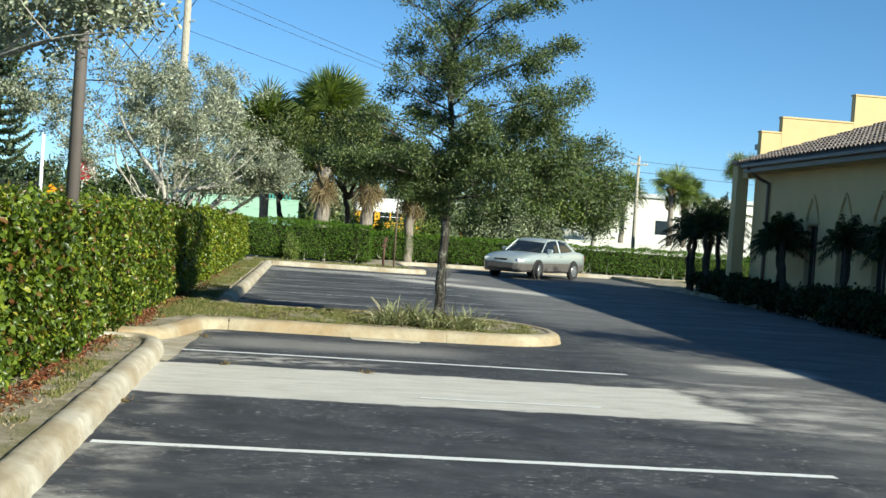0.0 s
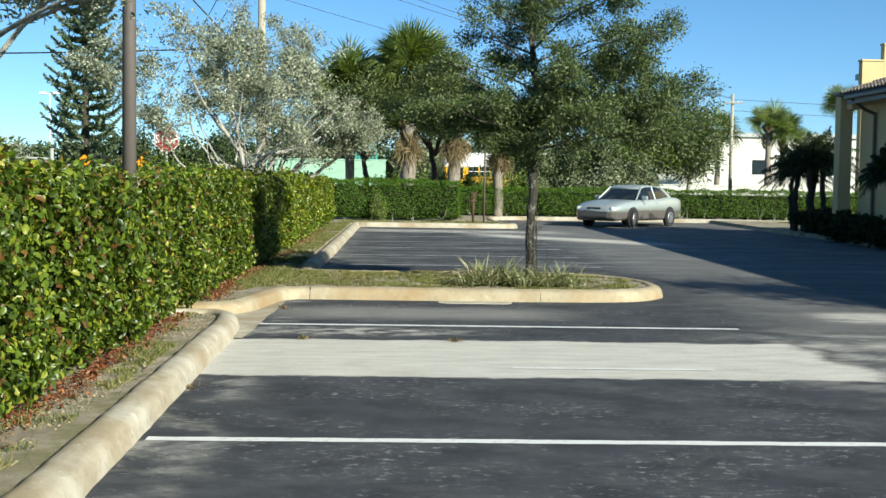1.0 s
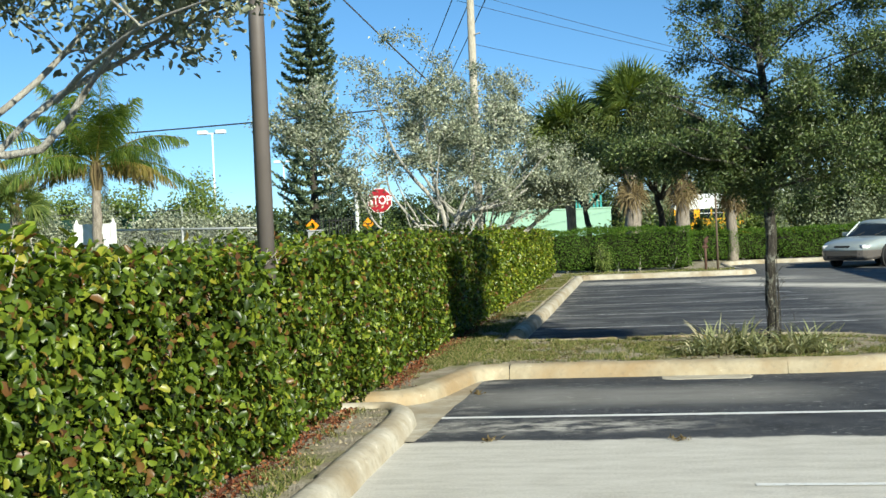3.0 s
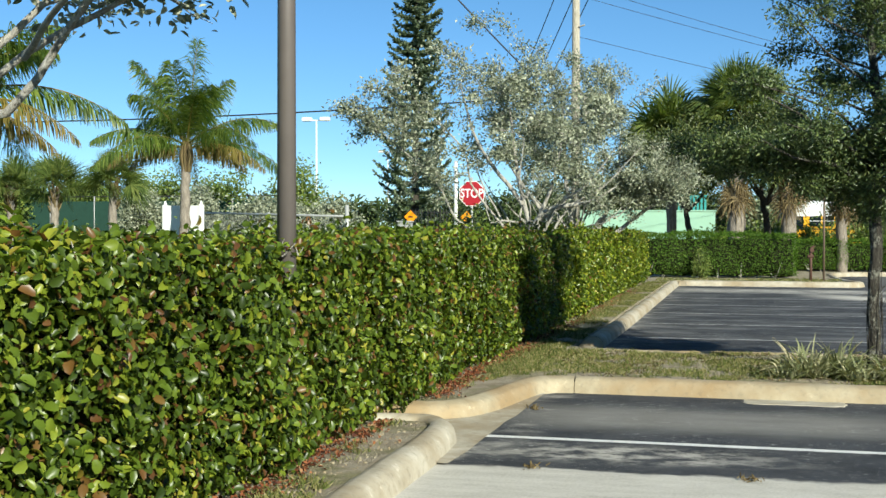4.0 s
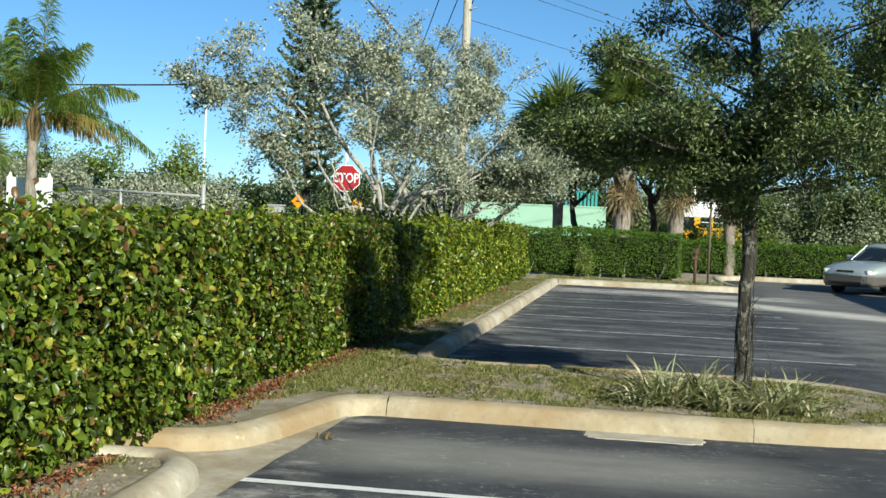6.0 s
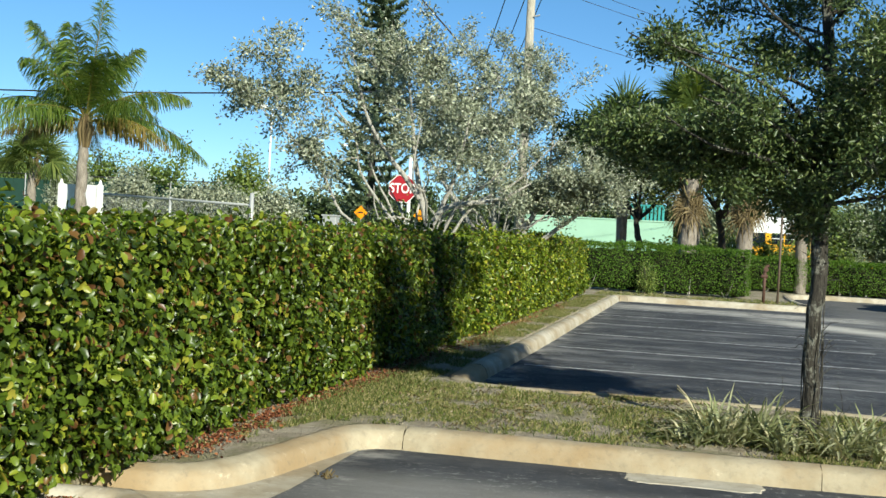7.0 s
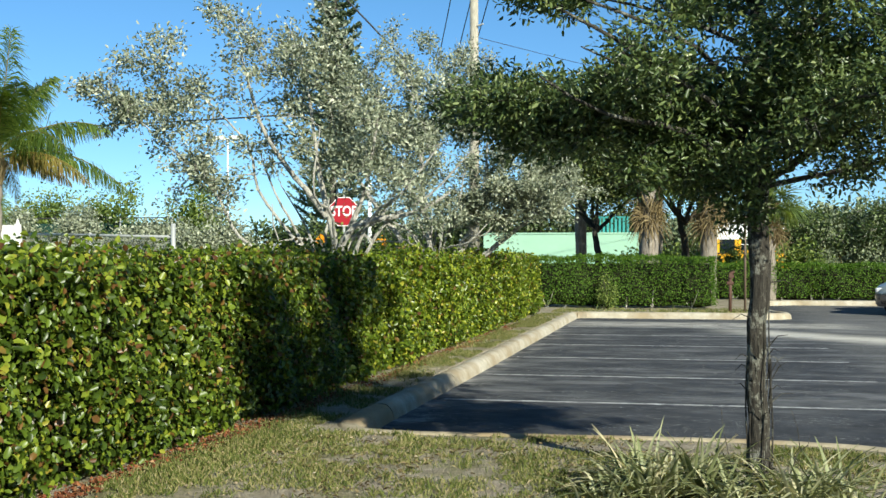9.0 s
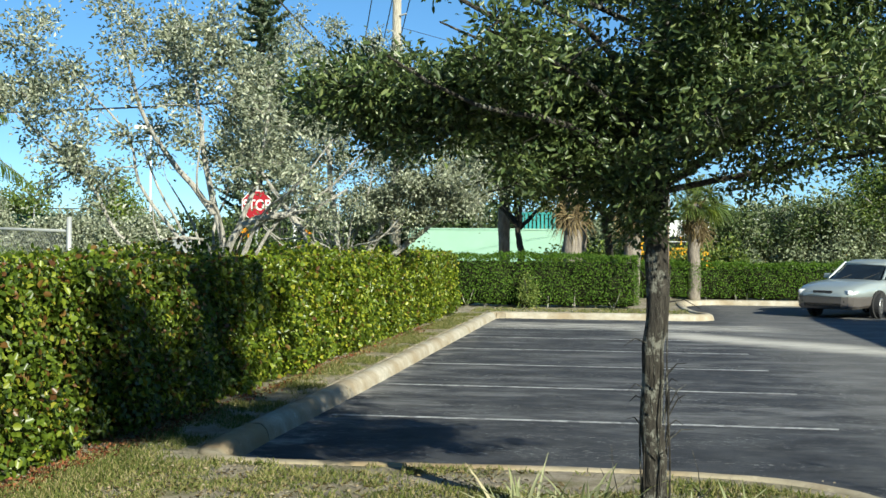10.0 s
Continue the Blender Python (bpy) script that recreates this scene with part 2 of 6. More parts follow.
def tile_material():
    n = Nodes("clay_roof_tile")
    c = n.ramp(n.island(), (0.0, (0.20, 0.155, 0.13)), (0.5, (0.29, 0.235, 0.195)), (1.0, (0.37, 0.31, 0.26)))
    c = n.mix(n.ramp(n.noise(n.world(), 4, 6, 0.7), (0.45, 0.0), (0.7, 0.5)), c, (0.13, 0.11, 0.10))
    n.bump(n.noise(n.world(), 40, 4), 0.4, 0.006)
    return n.done(c, 0.85)


MAT = dict(
    asphalt=asphalt_material(),
    kerb=concrete_material("kerb_concrete", (0.34, 0.305, 0.235), (0.55, 0.51, 0.425), (0.29, 0.225, 0.135), 0.8),
    kerb_ochre=concrete_material("ochre_stained_concrete", (0.30, 0.255, 0.17), (0.45, 0.39, 0.28), (0.31, 0.215, 0.11), 0.8),
    soil=soil_material(),
    meadow=meadow_material(),
    line=paint_line_material(),
    old_line=old_line_material(),
    hedge=leaf_material("cocoplum_leaf", ((0.0, (0.029, 0.050, 0.007)), (0.38, (0.070, 0.112, 0.012)), (0.70, (0.136, 0.196, 0.021)), (0.87, (0.246, 0.288, 0.031)), (0.91, (0.328, 0.293, 0.041)), (0.92, (0.182, 0.108, 0.028)), (0.97, (0.146, 0.070, 0.023)), (1.0, (0.091, 0.041, 0.016))), (1.45, 1.55, 0.5), 0.28, 0.38, 0.45),
    # lighter, yellower tones of the hedge leaf for the far stretch
    hedge_lighter=leaf_material("lighter_cocoplum_leaf", ((0.0, (0.035, 0.061, 0.007)), (0.35, (0.088, 0.137, 0.013)), (0.70, (0.198, 0.260, 0.025)), (0.90, (0.354, 0.377, 0.038)), (0.95, (0.437, 0.372, 0.054)), (0.96, (0.177, 0.108, 0.027)), (1.0, (0.104, 0.049, 0.018))), (1.45, 1.6, 0.5), 0.30, 0.36, 0.5),
    new_growth=leaf_material("new_cocoplum_leaf", ((0.0, (0.12, 0.20, 0.02)), (0.55, (0.28, 0.38, 0.04)), (0.84, (0.38, 0.36, 0.05)), (0.90, (0.28, 0.13, 0.04)), (1.0, (0.17, 0.06, 0.03))), (1.5, 1.4, 0.5), 0.35, 0.4),
    ficus=leaf_material("clipped_ficus_leaf", ((0.0, (0.030, 0.070, 0.007)), (0.5, (0.074, 0.150, 0.013)), (1.0, (0.135, 0.23, 0.024))), (1.4, 1.6, 0.5), 0.28, 0.6, 0.25),
    oak=leaf_material("live_oak_leaf", ((0.0, (0.033, 0.058, 0.019)), (0.5, (0.076, 0.113, 0.036)), (0.88, (0.147, 0.195, 0.064)), (1.0, (0.245, 0.279, 0.109))), (1.3, 1.4, 0.6), 0.2, 0.38),
    silver=leaf_material("silver_buttonwood_leaf", ((0.0, (0.115, 0.135, 0.085)), (0.4, (0.235, 0.262, 0.175)), (0.8, (0.41, 0.435, 0.32)), (1.0, (0.63, 0.64, 0.50))), (1.05, 1.1, 0.8), 0.25, 0.5),
    scrub=leaf_material("scrub_leaf", ((0.0, (0.055, 0.095, 0.02)), (0.5, (0.13, 0.19, 0.036)), (1.0, (0.26, 0.31, 0.07))), (1.4, 1.5, 0.5), 0.25, 0.55),
    dark_leaf=leaf_material("dark_evergreen_leaf", ((0.0, (0.020, 0.036, 0.011)), (0.5, (0.044, 0.072, 0.020)), (1.0, (0.10, 0.138, 0.040))), (1.3, 1.4, 0.5), 0.15, 0.5),
    # leaf colours taken down to carry the deep shade by the wall
    bed_shade_leaf=leaf_material("shade_darkened_leaf", ((0.0, (0.010, 0.018, 0.007)), (0.5, (0.022, 0.038, 0.012)), (1.0, (0.05, 0.072, 0.022))), (1.2, 1.3, 0.6), 0.1, 0.65, 0.2),
    fig=leaf_material("evergreen_fig_leaf", ((0.0, (0.030, 0.048, 0.013)), (0.5, (0.066, 0.095, 0.024)), (0.9, (0.140, 0.171, 0.047)), (1.0, (0.240, 0.247, 0.085))), (1.3, 1.4, 0.5), 0.18, 0.45),
    pine=leaf_material("norfolk_pine_needle", ((0.0, (0.055, 0.080, 0.046)), (0.5, (0.10, 0.14, 0.078)), (1.0, (0.20, 0.245, 0.14))), (1.2, 1.3, 0.6), 0.15, 0.5),
    greygreen=leaf_material("grey_green_leaf", ((0.0, (0.11, 0.14, 0.075)), (0.5, (0.20, 0.24, 0.14)), (1.0, (0.36, 0.395, 0.26))), (1.2, 1.2, 0.6), 0.2, 0.6),
    fan=leaf_material("fan_palm_leaf", ((0.0, (0.06, 0.095, 0.022)), (0.6, (0.12, 0.17, 0.042)), (1.0, (0.23, 0.265, 0.075))), (1.5, 1.5, 0.4), 0.3, 0.45),
    palm=leaf_material("palm_frond_leaflet", ((0.0, (0.055, 0.10, 0.018)), (0.6, (0.12, 0.185, 0.034)), (1.0, (0.23, 0.28, 0.06))), (1.5, 1.5, 0.4), 0.38, 0.4),
    palm_yellow=leaf_material("yellowing_palm_leaflet", ((0.0, (0.11, 0.13, 0.03)), (0.6, (0.27, 0.20, 0.045)), (1.0, (0.23, 0.155, 0.065))), (1.3, 1.2, 0.6), 0.3, 0.5),
    dry=leaf_material("dry_palm_thatch", ((0.0, (0.10, 0.072, 0.036)), (0.5, (0.19, 0.142, 0.07)), (1.0, (0.31, 0.245, 0.13))), (1.1, 1.0, 0.8), 0.2, 0.8, 0.2),
    litter=leaf_material("fallen_red_leaf", ((0.0, (0.075, 0.028, 0.020)), (0.45, (0.19, 0.060, 0.026)), (0.85, (0.28, 0.115, 0.050)), (1.0, (0.34, 0.22, 0.12))), (1, 1, 1), 0.05, 0.8, 0.2),
    grass=leaf_material("grass_blade", ((0.0, (0.06, 0.085, 0.018)), (0.45, (0.135, 0.165, 0.036)), (0.72, (0.25, 0.24, 0.085)), (1.0, (0.40, 0.33, 0.19))), (1.3, 1.3, 0.6), 0.2, 0.7, 0.3),
    strap=leaf_material("variegated_strap_leaf", ((0.0, (0.14, 0.17, 0.07)), (0.4, (0.30, 0.32, 0.16)), (0.8, (0.52, 0.51, 0.33)), (1.0, (0.60, 0.52, 0.34))), (1.2, 1.2, 0.6), 0.25, 0.5),
    # near-black tone stands for the shade inside the hedges
    inner=plain_material("shade_dark_core", (0.022, 0.024, 0.012), 0.95, 0, 0.5, 14, 0.1),
    oak_bark=bark_material("oak_bark", (0.018, 0.016, 0.013), (0.085, 0.076, 0.062), 6, (0.27, 0.27, 0.225)),
    pale_bark=bark_material("pale_buttonwood_bark", (0.26, 0.24, 0.205), (0.54, 0.515, 0.46), 5),
    palm_bark=bark_material("palm_trunk_bark", (0.15, 0.125, 0.10), (0.34, 0.30, 0.25), 3),
    dark_bark=bark_material("dark_bark", (0.03, 0.026, 0.02), (0.08, 0.07, 0.055), 5),
    pole=plain_material("bronze_painted_steel", (0.15, 0.13, 0.12), 0.5, 0.2, 0.35, 3),
    pole_wood=bark_material("weathered_pole_timber", (0.30, 0.27, 0.21), (0.48, 0.44, 0.36), 4),
    galv=plain_material("galvanised_steel", (0.44, 0.45, 0.44), 0.55, 0.3, 0.35, 6),
    wire=plain_material("black_cable", (0.02, 0.02, 0.022), 0.6),
    red=plain_material("sign_red", (0.33, 0.010, 0.018), 0.35, 0, 0.15),
    white=plain_material("white_paint", (0.78, 0.78, 0.76), 0.5, 0, 0.18, 4),
    orange=plain_material("sign_orange", (0.85, 0.30, 0.005), 0.4, 0, 0.1),
    rust=plain_material("rusty_brown_iron", (0.10, 0.05, 0.034), 0.7, 0.2, 0.5),
    sign_post=plain_material("brown_post", (0.14, 0.10, 0.07), 0.6, 0.1, 0.4),
    green_wall=stucco_material("mint_green_stucco", (0.33, 0.53, 0.40)),
    screen_cloth=plain_material("dark_green_cloth", (0.02, 0.055, 0.04), 0.85, 0, 0.4, 3, 0.2),
    teal=plain_material("teal_slats", (0.05, 0.30, 0.28), 0.5),
    stucco=stucco_material("cream_stucco", (0.62, 0.47, 0.25)),
    stucco_white=stucco_material("white_stucco", (0.66, 0.65, 0.60)),
    tile=tile_material(),
    trim=plain_material("brown_gutter_paint", (0.12, 0.085, 0.065), 0.45),
    dark=plain_material("black_rubber", (0.018, 0.018, 0.019), 0.75),
    glass=glass_material("dark_window_glass", (0.010, 0.014, 0.018), 0.08),
    silver_paint=car_paint("silver_car_paint", (0.40, 0.45, 0.44)),
    taupe_paint=car_paint("taupe_cladding_paint", (0.15, 0.135, 0.125)),
    rim=plain_material("alloy_rim", (0.55, 0.55, 0.56), 0.35, 0.9, 0.2),
    lamp=plain_material("headlamp_lens", (0.75, 0.76, 0.78), 0.12, 0.2, 0.05),
    amber=plain_material("red_lens", (0.35, 0.02, 0.015), 0.2),
    bus=plain_material("school_bus_yellow", (0.80, 0.40, 0.015), 0.4, 0, 0.12, 2),
    roof_grey=plain_material("flat_roof_grey", (0.45, 0.47, 0.48), 0.7),
)


# ---- mesh helpers ----
rng = np.random.default_rng(7)


class Geo:
    """Collects quads from arrays and turns them into one mesh."""

    def __init__(self):
        self.v, self.f, self.n = [], [], 0

    def add(self, v, f):
        self.v.append(np.asarray(v, float).reshape(-1, 3))
        self.f.append(np.asarray(f, int).reshape(-1, 4) + self.n)
        self.n += len(self.v[-1])
        return self

    def mesh(self, name, smooth=True):
        v, f = np.concatenate(self.v), np.concatenate(self.f)
        me = bpy.data.meshes.new(name)
        me.vertices.add(len(v))
        me.vertices.foreach_set("co", v.astype(np.float32).ravel())
        me.loops.add(4 * len(f))
        me.loops.foreach_set("vertex_index", f.astype(np.int32).ravel())
        me.polygons.add(len(f))
        me.polygons.foreach_set("loop_start", np.arange(0, 4 * len(f), 4, dtype=np.int32))
        me.polygons.foreach_set("use_smooth", np.full(len(f), smooth))
        me.update(calc_edges=True)
        return me


def unit(a):
    return a / np.maximum(np.linalg.norm(a, axis=-1, keepdims=True), 1e-9)


def leaf_cards(at, normal, along, length, width, fold=0.25, curl=0.12):
    """Folded six-cornered leaves: arrays of places, face normals, tip directions and sizes."""
    at, normal, along = np.asarray(at), unit(np.asarray(normal)), np.asarray(along)
    along = unit(along - (along * normal).sum(-1, keepdims=True) * normal)
    side = np.cross(normal, along)
    ln, wd = np.broadcast_to(length, len(at))[:, None], np.broadcast_to(width, len(at))[:, None]
    up, drop = normal * fold * wd, -normal * curl * ln
    v = np.stack([at, at + along * ln * 0.32 + side * wd * 0.5 + up, at + along * ln * 0.72 + side * wd * 0.42 + up + drop * 0.4,
                  at + along * ln + drop, at + along * ln * 0.72 - side * wd * 0.42 + up + drop * 0.4, at + along * ln * 0.32 - side * wd * 0.5 + up], 1)
    k = np.arange(len(at))[:, None] * 6
    f = np.concatenate([k + [0, 3, 2, 1], k + [0, 5, 4, 3]], 0)
    return v.reshape(-1, 3), f


def round_leaves(at, normal, along, length, width, fold=0.2, curl=0.12):
    """Rounded, folded leaves with a midrib: nine corners each."""
    at, normal, along = np.asarray(at), unit(np.asarray(normal)), np.asarray(along)
    along = unit(along - (along * normal).sum(-1, keepdims=True) * normal)
    side = np.cross(normal, along)
    ln, wd = np.broadcast_to(length, len(at))[:, None], np.broadcast_to(width, len(at))[:, None]
    rows = [at, at + along * ln * 0.5, at + along * ln - normal * curl * ln]
    for sgn in (1, -1):
        for a, b in ((0.10, 0.32), (0.52, 0.52), (0.92, 0.34)):
            rows.append(at + along * ln * a + side * sgn * wd * b + normal * (fold * wd * b * 1.6 - curl * ln * a * a))
    k = np.arange(len(at))[:, None] * 9
    f = np.concatenate([k + [0, 1, 4, 3], k + [1, 2, 5, 4], k + [0, 6, 7, 1], k + [1, 7, 8, 2]], 0)
    return np.stack(rows, 1).reshape(-1, 3), f


def tube(points, radii, sides=6):
    """A tapered tube along points."""
    p = np.asarray(points, float)
    r = np.broadcast_to(radii, len(p))
    t = unit(np.gradient(p, axis=0))
    ref = np.where(np.abs(t[:, 2:3]) > 0.95, np.array([[1.0, 0, 0]]), np.array([[0, 0, 1.0]]))
    a = unit(np.cross(t, ref))
    b = np.cross(t, a)
    ang = np.arange(sides) / sides * 2 * np.pi
    v = p[:, None] + r[:, None, None] * (a[:, None] * np.cos(ang)[None, :, None] + b[:, None] * np.sin(ang)[None, :, None])
    i, j = np.meshgrid(np.arange(len(p) - 1), np.arange(sides), indexing="ij")
    jn = (j + 1) % sides
    f = np.stack([i * sides + j, i * sides + jn, (i + 1) * sides + jn, (i + 1) * sides + j], -1)
    return v.reshape(-1, 3), f.reshape(-1, 4)


def bend(a, b, n=6, sag=0.0, wob=0.0):
    """A wavering line from a to b."""
    a, b = np.asarray(a, float), np.asarray(b, float)
    s = np.linspace(0, 1, n)[:, None]
    p = a + (b - a) * s
    w = np.sin(s * np.pi)
    p = p + w * (rng.normal(size=(1, 3)) * wob + np.array([[0, 0, sag]]))
    p[1:-1] += rng.normal(size=(n - 2, 3)) * wob * 0.35
    return p


def thing(name, at=(0, 0, 0), label="", category="", group="", kind="", rz=0.0):
    ob = new(name)
    ob.empty_display_size = 0.2
    ob.matrix_basis = pose(*at, 0, 0, rz)
    return tagged(ob, label, category, group, kind)


def part(name, shape, material, parent=None, label="", kind="", smooth=None):
    """Links a bmesh, a Geo or a mesh as one object under parent, which keeps the parent's frame."""
    if isinstance(shape, Geo):
        me = shape.mesh(name)
    elif isinstance(shape, bmesh.types.BMesh):
        me = bpy.data.meshes.new(name)
        shape.to_mesh(me)
        shape.free()
        if smooth is not None:
            me.polygons.foreach_set("use_smooth", np.full(len(me.polygons), smooth))
    else:
        me = shape
    if material and not me.materials:
        me.materials.append(material)
    ob = new(name, me)
    if parent:
        ob.parent = parent
    return tagged(ob, label, "", "", kind)


def box(size, at=(0, 0, 0), bevel=0.0, bm=None, rot=None):
    bm = bm or bmesh.new()
    m = Matrix.Translation(at) @ (rot or Matrix()) @ Matrix.Diagonal((*size, 1))
    made = bmesh.ops.create_cube(bm, size=1, matrix=m)
    if bevel:
        edges = list({e for v in made["verts"] for e in v.link_edges})
        bmesh.ops.bevel(bm, geom=edges, offset=bevel, segments=2, affect="EDGES", profile=0.5)
    return bm


def rod(a, b, r, r2=None, sides=16, bm=None, caps=True):
    bm = bm or bmesh.new()
    a, b = Vector(a), Vector(b)
    q = (b - a).to_track_quat("Z", "Y").to_matrix().to_4x4()
    bmesh.ops.create_cone(bm, cap_ends=caps, segments=sides, radius1=r, radius2=r if r2 is None else r2, depth=(b - a).length, matrix=Matrix.Translation((a + b) / 2) @ q)
    return bm


def sweep(path, profile, rough=0.0):
    """A profile of (inward offset, height) carried along a flat path; inward is to the left of the way."""
    p = np.asarray(path, float)
    t = unit(np.gradient(p, axis=0))
    left = np.stack([-t[:, 1], t[:, 0]], -1)
    g = Geo()
    v = np.stack([np.concatenate([p + left * o, np.full((len(p), 1), z)], 1) for o, z in profile], 1)
    v = v + rng.normal(size=v.shape) * rough * (v[..., 2:] > 0.08)
    k, m = len(profile), len(p)
    i, j = np.meshgrid(np.arange(m - 1), np.arange(k - 1), indexing="ij")
    f = np.stack([i * k + j, i * k + j + 1, (i + 1) * k + j + 1, (i + 1) * k + j], -1).reshape(-1, 4)
    g.add(v.reshape(-1, 3), f)
    for ring in (v[0], v[-1]):
        g.add(ring, [[a, a + 1, k - 2 - a, k - 1 - a] for a in range((k - 1) // 2)])
    return g


def smooth_path(points, step=0.2):
    """A rounded line through points, by Catmull-Rom, in even steps."""
    p = np.asarray(points, float)
    q = np.vstack([2 * p[0] - p[1], p, 2 * p[-1] - p[-2]])
    out = []
    for i in range(1, len(q) - 2):
        n = max(2, int(np.linalg.norm(q[i + 1] - q[i]) / step))
        s = np.linspace(0, 1, n, endpoint=False)[:, None]
        a, b, c, d = q[i - 1:i + 3]
        out.append(0.5 * (2 * b + (c - a) * s + (2 * a - 5 * b + 4 * c - d) * s**2 + (3 * b - a - 3 * c + d) * s**3))
    out.append(p[-1:])
    return np.vstack(out)


# ---- ground ----
def rise(x, y):
    """The lie of the land behind the hedges."""
    d = np.maximum(np.maximum(-1.6 - x, y - 42.0), 0)
    s = np.clip(d / 45, 0, 1)
    return 0.11 + 0.9 * s * s * (3 - 2 * s) * np.where(x > 6, np.clip((30 - x) / 24, 0, 1), 1.0)


def ground_height(x, y):
    z = rise(x, y)
    lot = (x > 0.22) & (x < 13.6) & (y < 39.4)
    flume = (x > -0.62) & (y > 5.42) & (y < 8.0)
    isle = (x < 5.2) & (y > 31.05)
    nose = (x > 0.09) & (y > 4.6) & (y < 6)
    return np.where((lot & ~isle) | flume | nose, -0.06, z)


def build_ground():
    gx = np.concatenate([np.linspace(-900, -60, 12), np.linspace(-55, -6, 24), np.linspace(-5, -0.65, 10), [-0.63, -0.61, -0.3, 0.0, 0.08, 0.1, 0.2, 0.24, 2, 5.1, 5.3, 9, 13.5, 13.7], np.linspace(16, 60, 14), np.linspace(90, 900, 9)])
    gy = np.concatenate([np.linspace(-900, -60, 9), np.linspace(-50, 4.5, 20), [4.62, 5.4, 5.44, 6.05, 7.0, 7.98, 8.02], np.linspace(9, 30, 18), [30.95, 31.1], np.linspace(33, 39.3, 5), [39.35, 39.5], np.linspace(41, 100, 34), np.linspace(120, 1500, 14)])
    X, Y = np.meshgrid(gx, gy, indexing="ij")
    v = np.stack([X, Y, ground_height(X, Y)], -1).reshape(-1, 3)
    ny = len(gy)
    i, j = np.meshgrid(np.arange(len(gx) - 1), np.arange(ny - 1), indexing="ij")
    f = np.stack([i * ny + j, (i + 1) * ny + j, (i + 1) * ny + j + 1, i * ny + j + 1], -1).reshape(-1, 4)
    g = Geo().add(v, f)
    me = g.mesh("ground", False)
    me.materials.append(MAT["meadow"])
    me.materials.append(MAT["soil"])
    mid = v[f].mean(1)
    near = (mid[:, 0] > -2.5) & (mid[:, 0] < 16) & (mid[:, 1] > -30) & (mid[:, 1] < 42)
    me.polygons.foreach_set("material_index", near.astype(np.int32))
    ob = new("ground", me)
    tagged(ob, "sandy soil and patchy grass reaching to the horizon", "ground", "", "structure")


build_ground()

bm = bmesh.new()
for x0, x1, y0, y1 in ((0.1, 5.3, -45, 11.4), (0.1, 5.3, 11.4, 31.2), (5.3, 13.9, -45, 31.2), (4.9, 24.0, 31.2, 39.6)):
    box((x1 - x0, y1 - y0, 0.05), ((x0 + x1) / 2, (y0 + y1) / 2, -0.025), 0, bm)
bmesh.ops.remove_doubles(bm, verts=bm.verts, dist=0.001)
tagged(part("parking_lot", bm, MAT["asphalt"]), "dark sealed asphalt parking lot dusted with pale cement", "parking lot", "", "structure")


def stall_line(y, x0, x1, material, width, label):
    g = Geo()
    n = max(8, int((x1 - x0) / 0.12))
    xs = np.linspace(x0, x1, n)
    e = rng.normal(size=(2, n)) * 0.004
    lo, hi = y - width / 2 + e[0], y + width / 2 + e[1]
    v = np.concatenate([np.stack([xs, lo, np.full(n, 0.0045)], 1), np.stack([xs, hi, np.full(n, 0.0045)], 1)])
    k = np.arange(n - 1)
    g.add(v, np.stack([k, k + 1, k + 1 + n, k + n], 1))
    tagged(part("stall_line", g, material), label, "road marking", "parking stall lines", "structure")


stall_line(0.0, 0.40, 5.36, MAT["line"], 0.10, "white painted stall line on dark asphalt")
stall_line(2.74, 2.75, 4.39, MAT["line"], 0.075, "white stall line half buried under cement dust")
stall_line(5.48, 0.36, 5.36, MAT["line"], 0.10, "white painted stall line on dark asphalt")
stall_line(-2.74, 0.40, 5.36, MAT["line"], 0.10, "white painted stall line on dark asphalt")
for y in (14.25, 16.95, 19.6, 22.2, 24.8, 27.3):
    stall_line(y, 0.62, 5.36, MAT["old_line"], 0.10, "faded white stall line on worn asphalt")

# kerbs: each cast length is a piece
KERB = [(-0.018, -0.04), (0.0, 0.045), (0.012, 0.088), (0.032, 0.118), (0.062, 0.138), (0.10, 0.149), (0.145, 0.151), (0.185, 0.145), (0.208, 0.13), (0.222, 0.09), (0.222, -0.04)]


def kerb(name, points, material, label, joint=3.0, step=0.12):
    root = thing(name, (0, 0, 0), label, "kerb", "", "structure")
    p = smooth_path(points, step)
    run = np.concatenate([[0], np.cumsum(np.linalg.norm(np.diff(p, axis=0), axis=1))])
    start = 0
    while start < len(p) - 2:
        end = int(np.searchsorted(run, run[start] + joint))
        if end >= len(p) - 3 or run[-1] - run[end] < joint * 0.6:
            end = len(p)
        seg = p[start:end].copy()
        if len(seg) > 3:
            seg[0] += (seg[1] - seg[0]) * 0.02
            seg[-1] -= (seg[-1] - seg[-2]) * 0.02
            seg += rng.normal(size=(1, 2)) * 0.002
            seg[1:-1] += rng.normal(size=(len(seg) - 2, 2)) * 0.0025
            prof = [(o, z + (rng.normal() * 0.003 if z > 0.1 else 0)) for o, z in KERB]
            part("kerb_length", sweep(seg, prof, 0.0022), material, root)
        start = end - 1
        if end == len(p):
            break
    return root


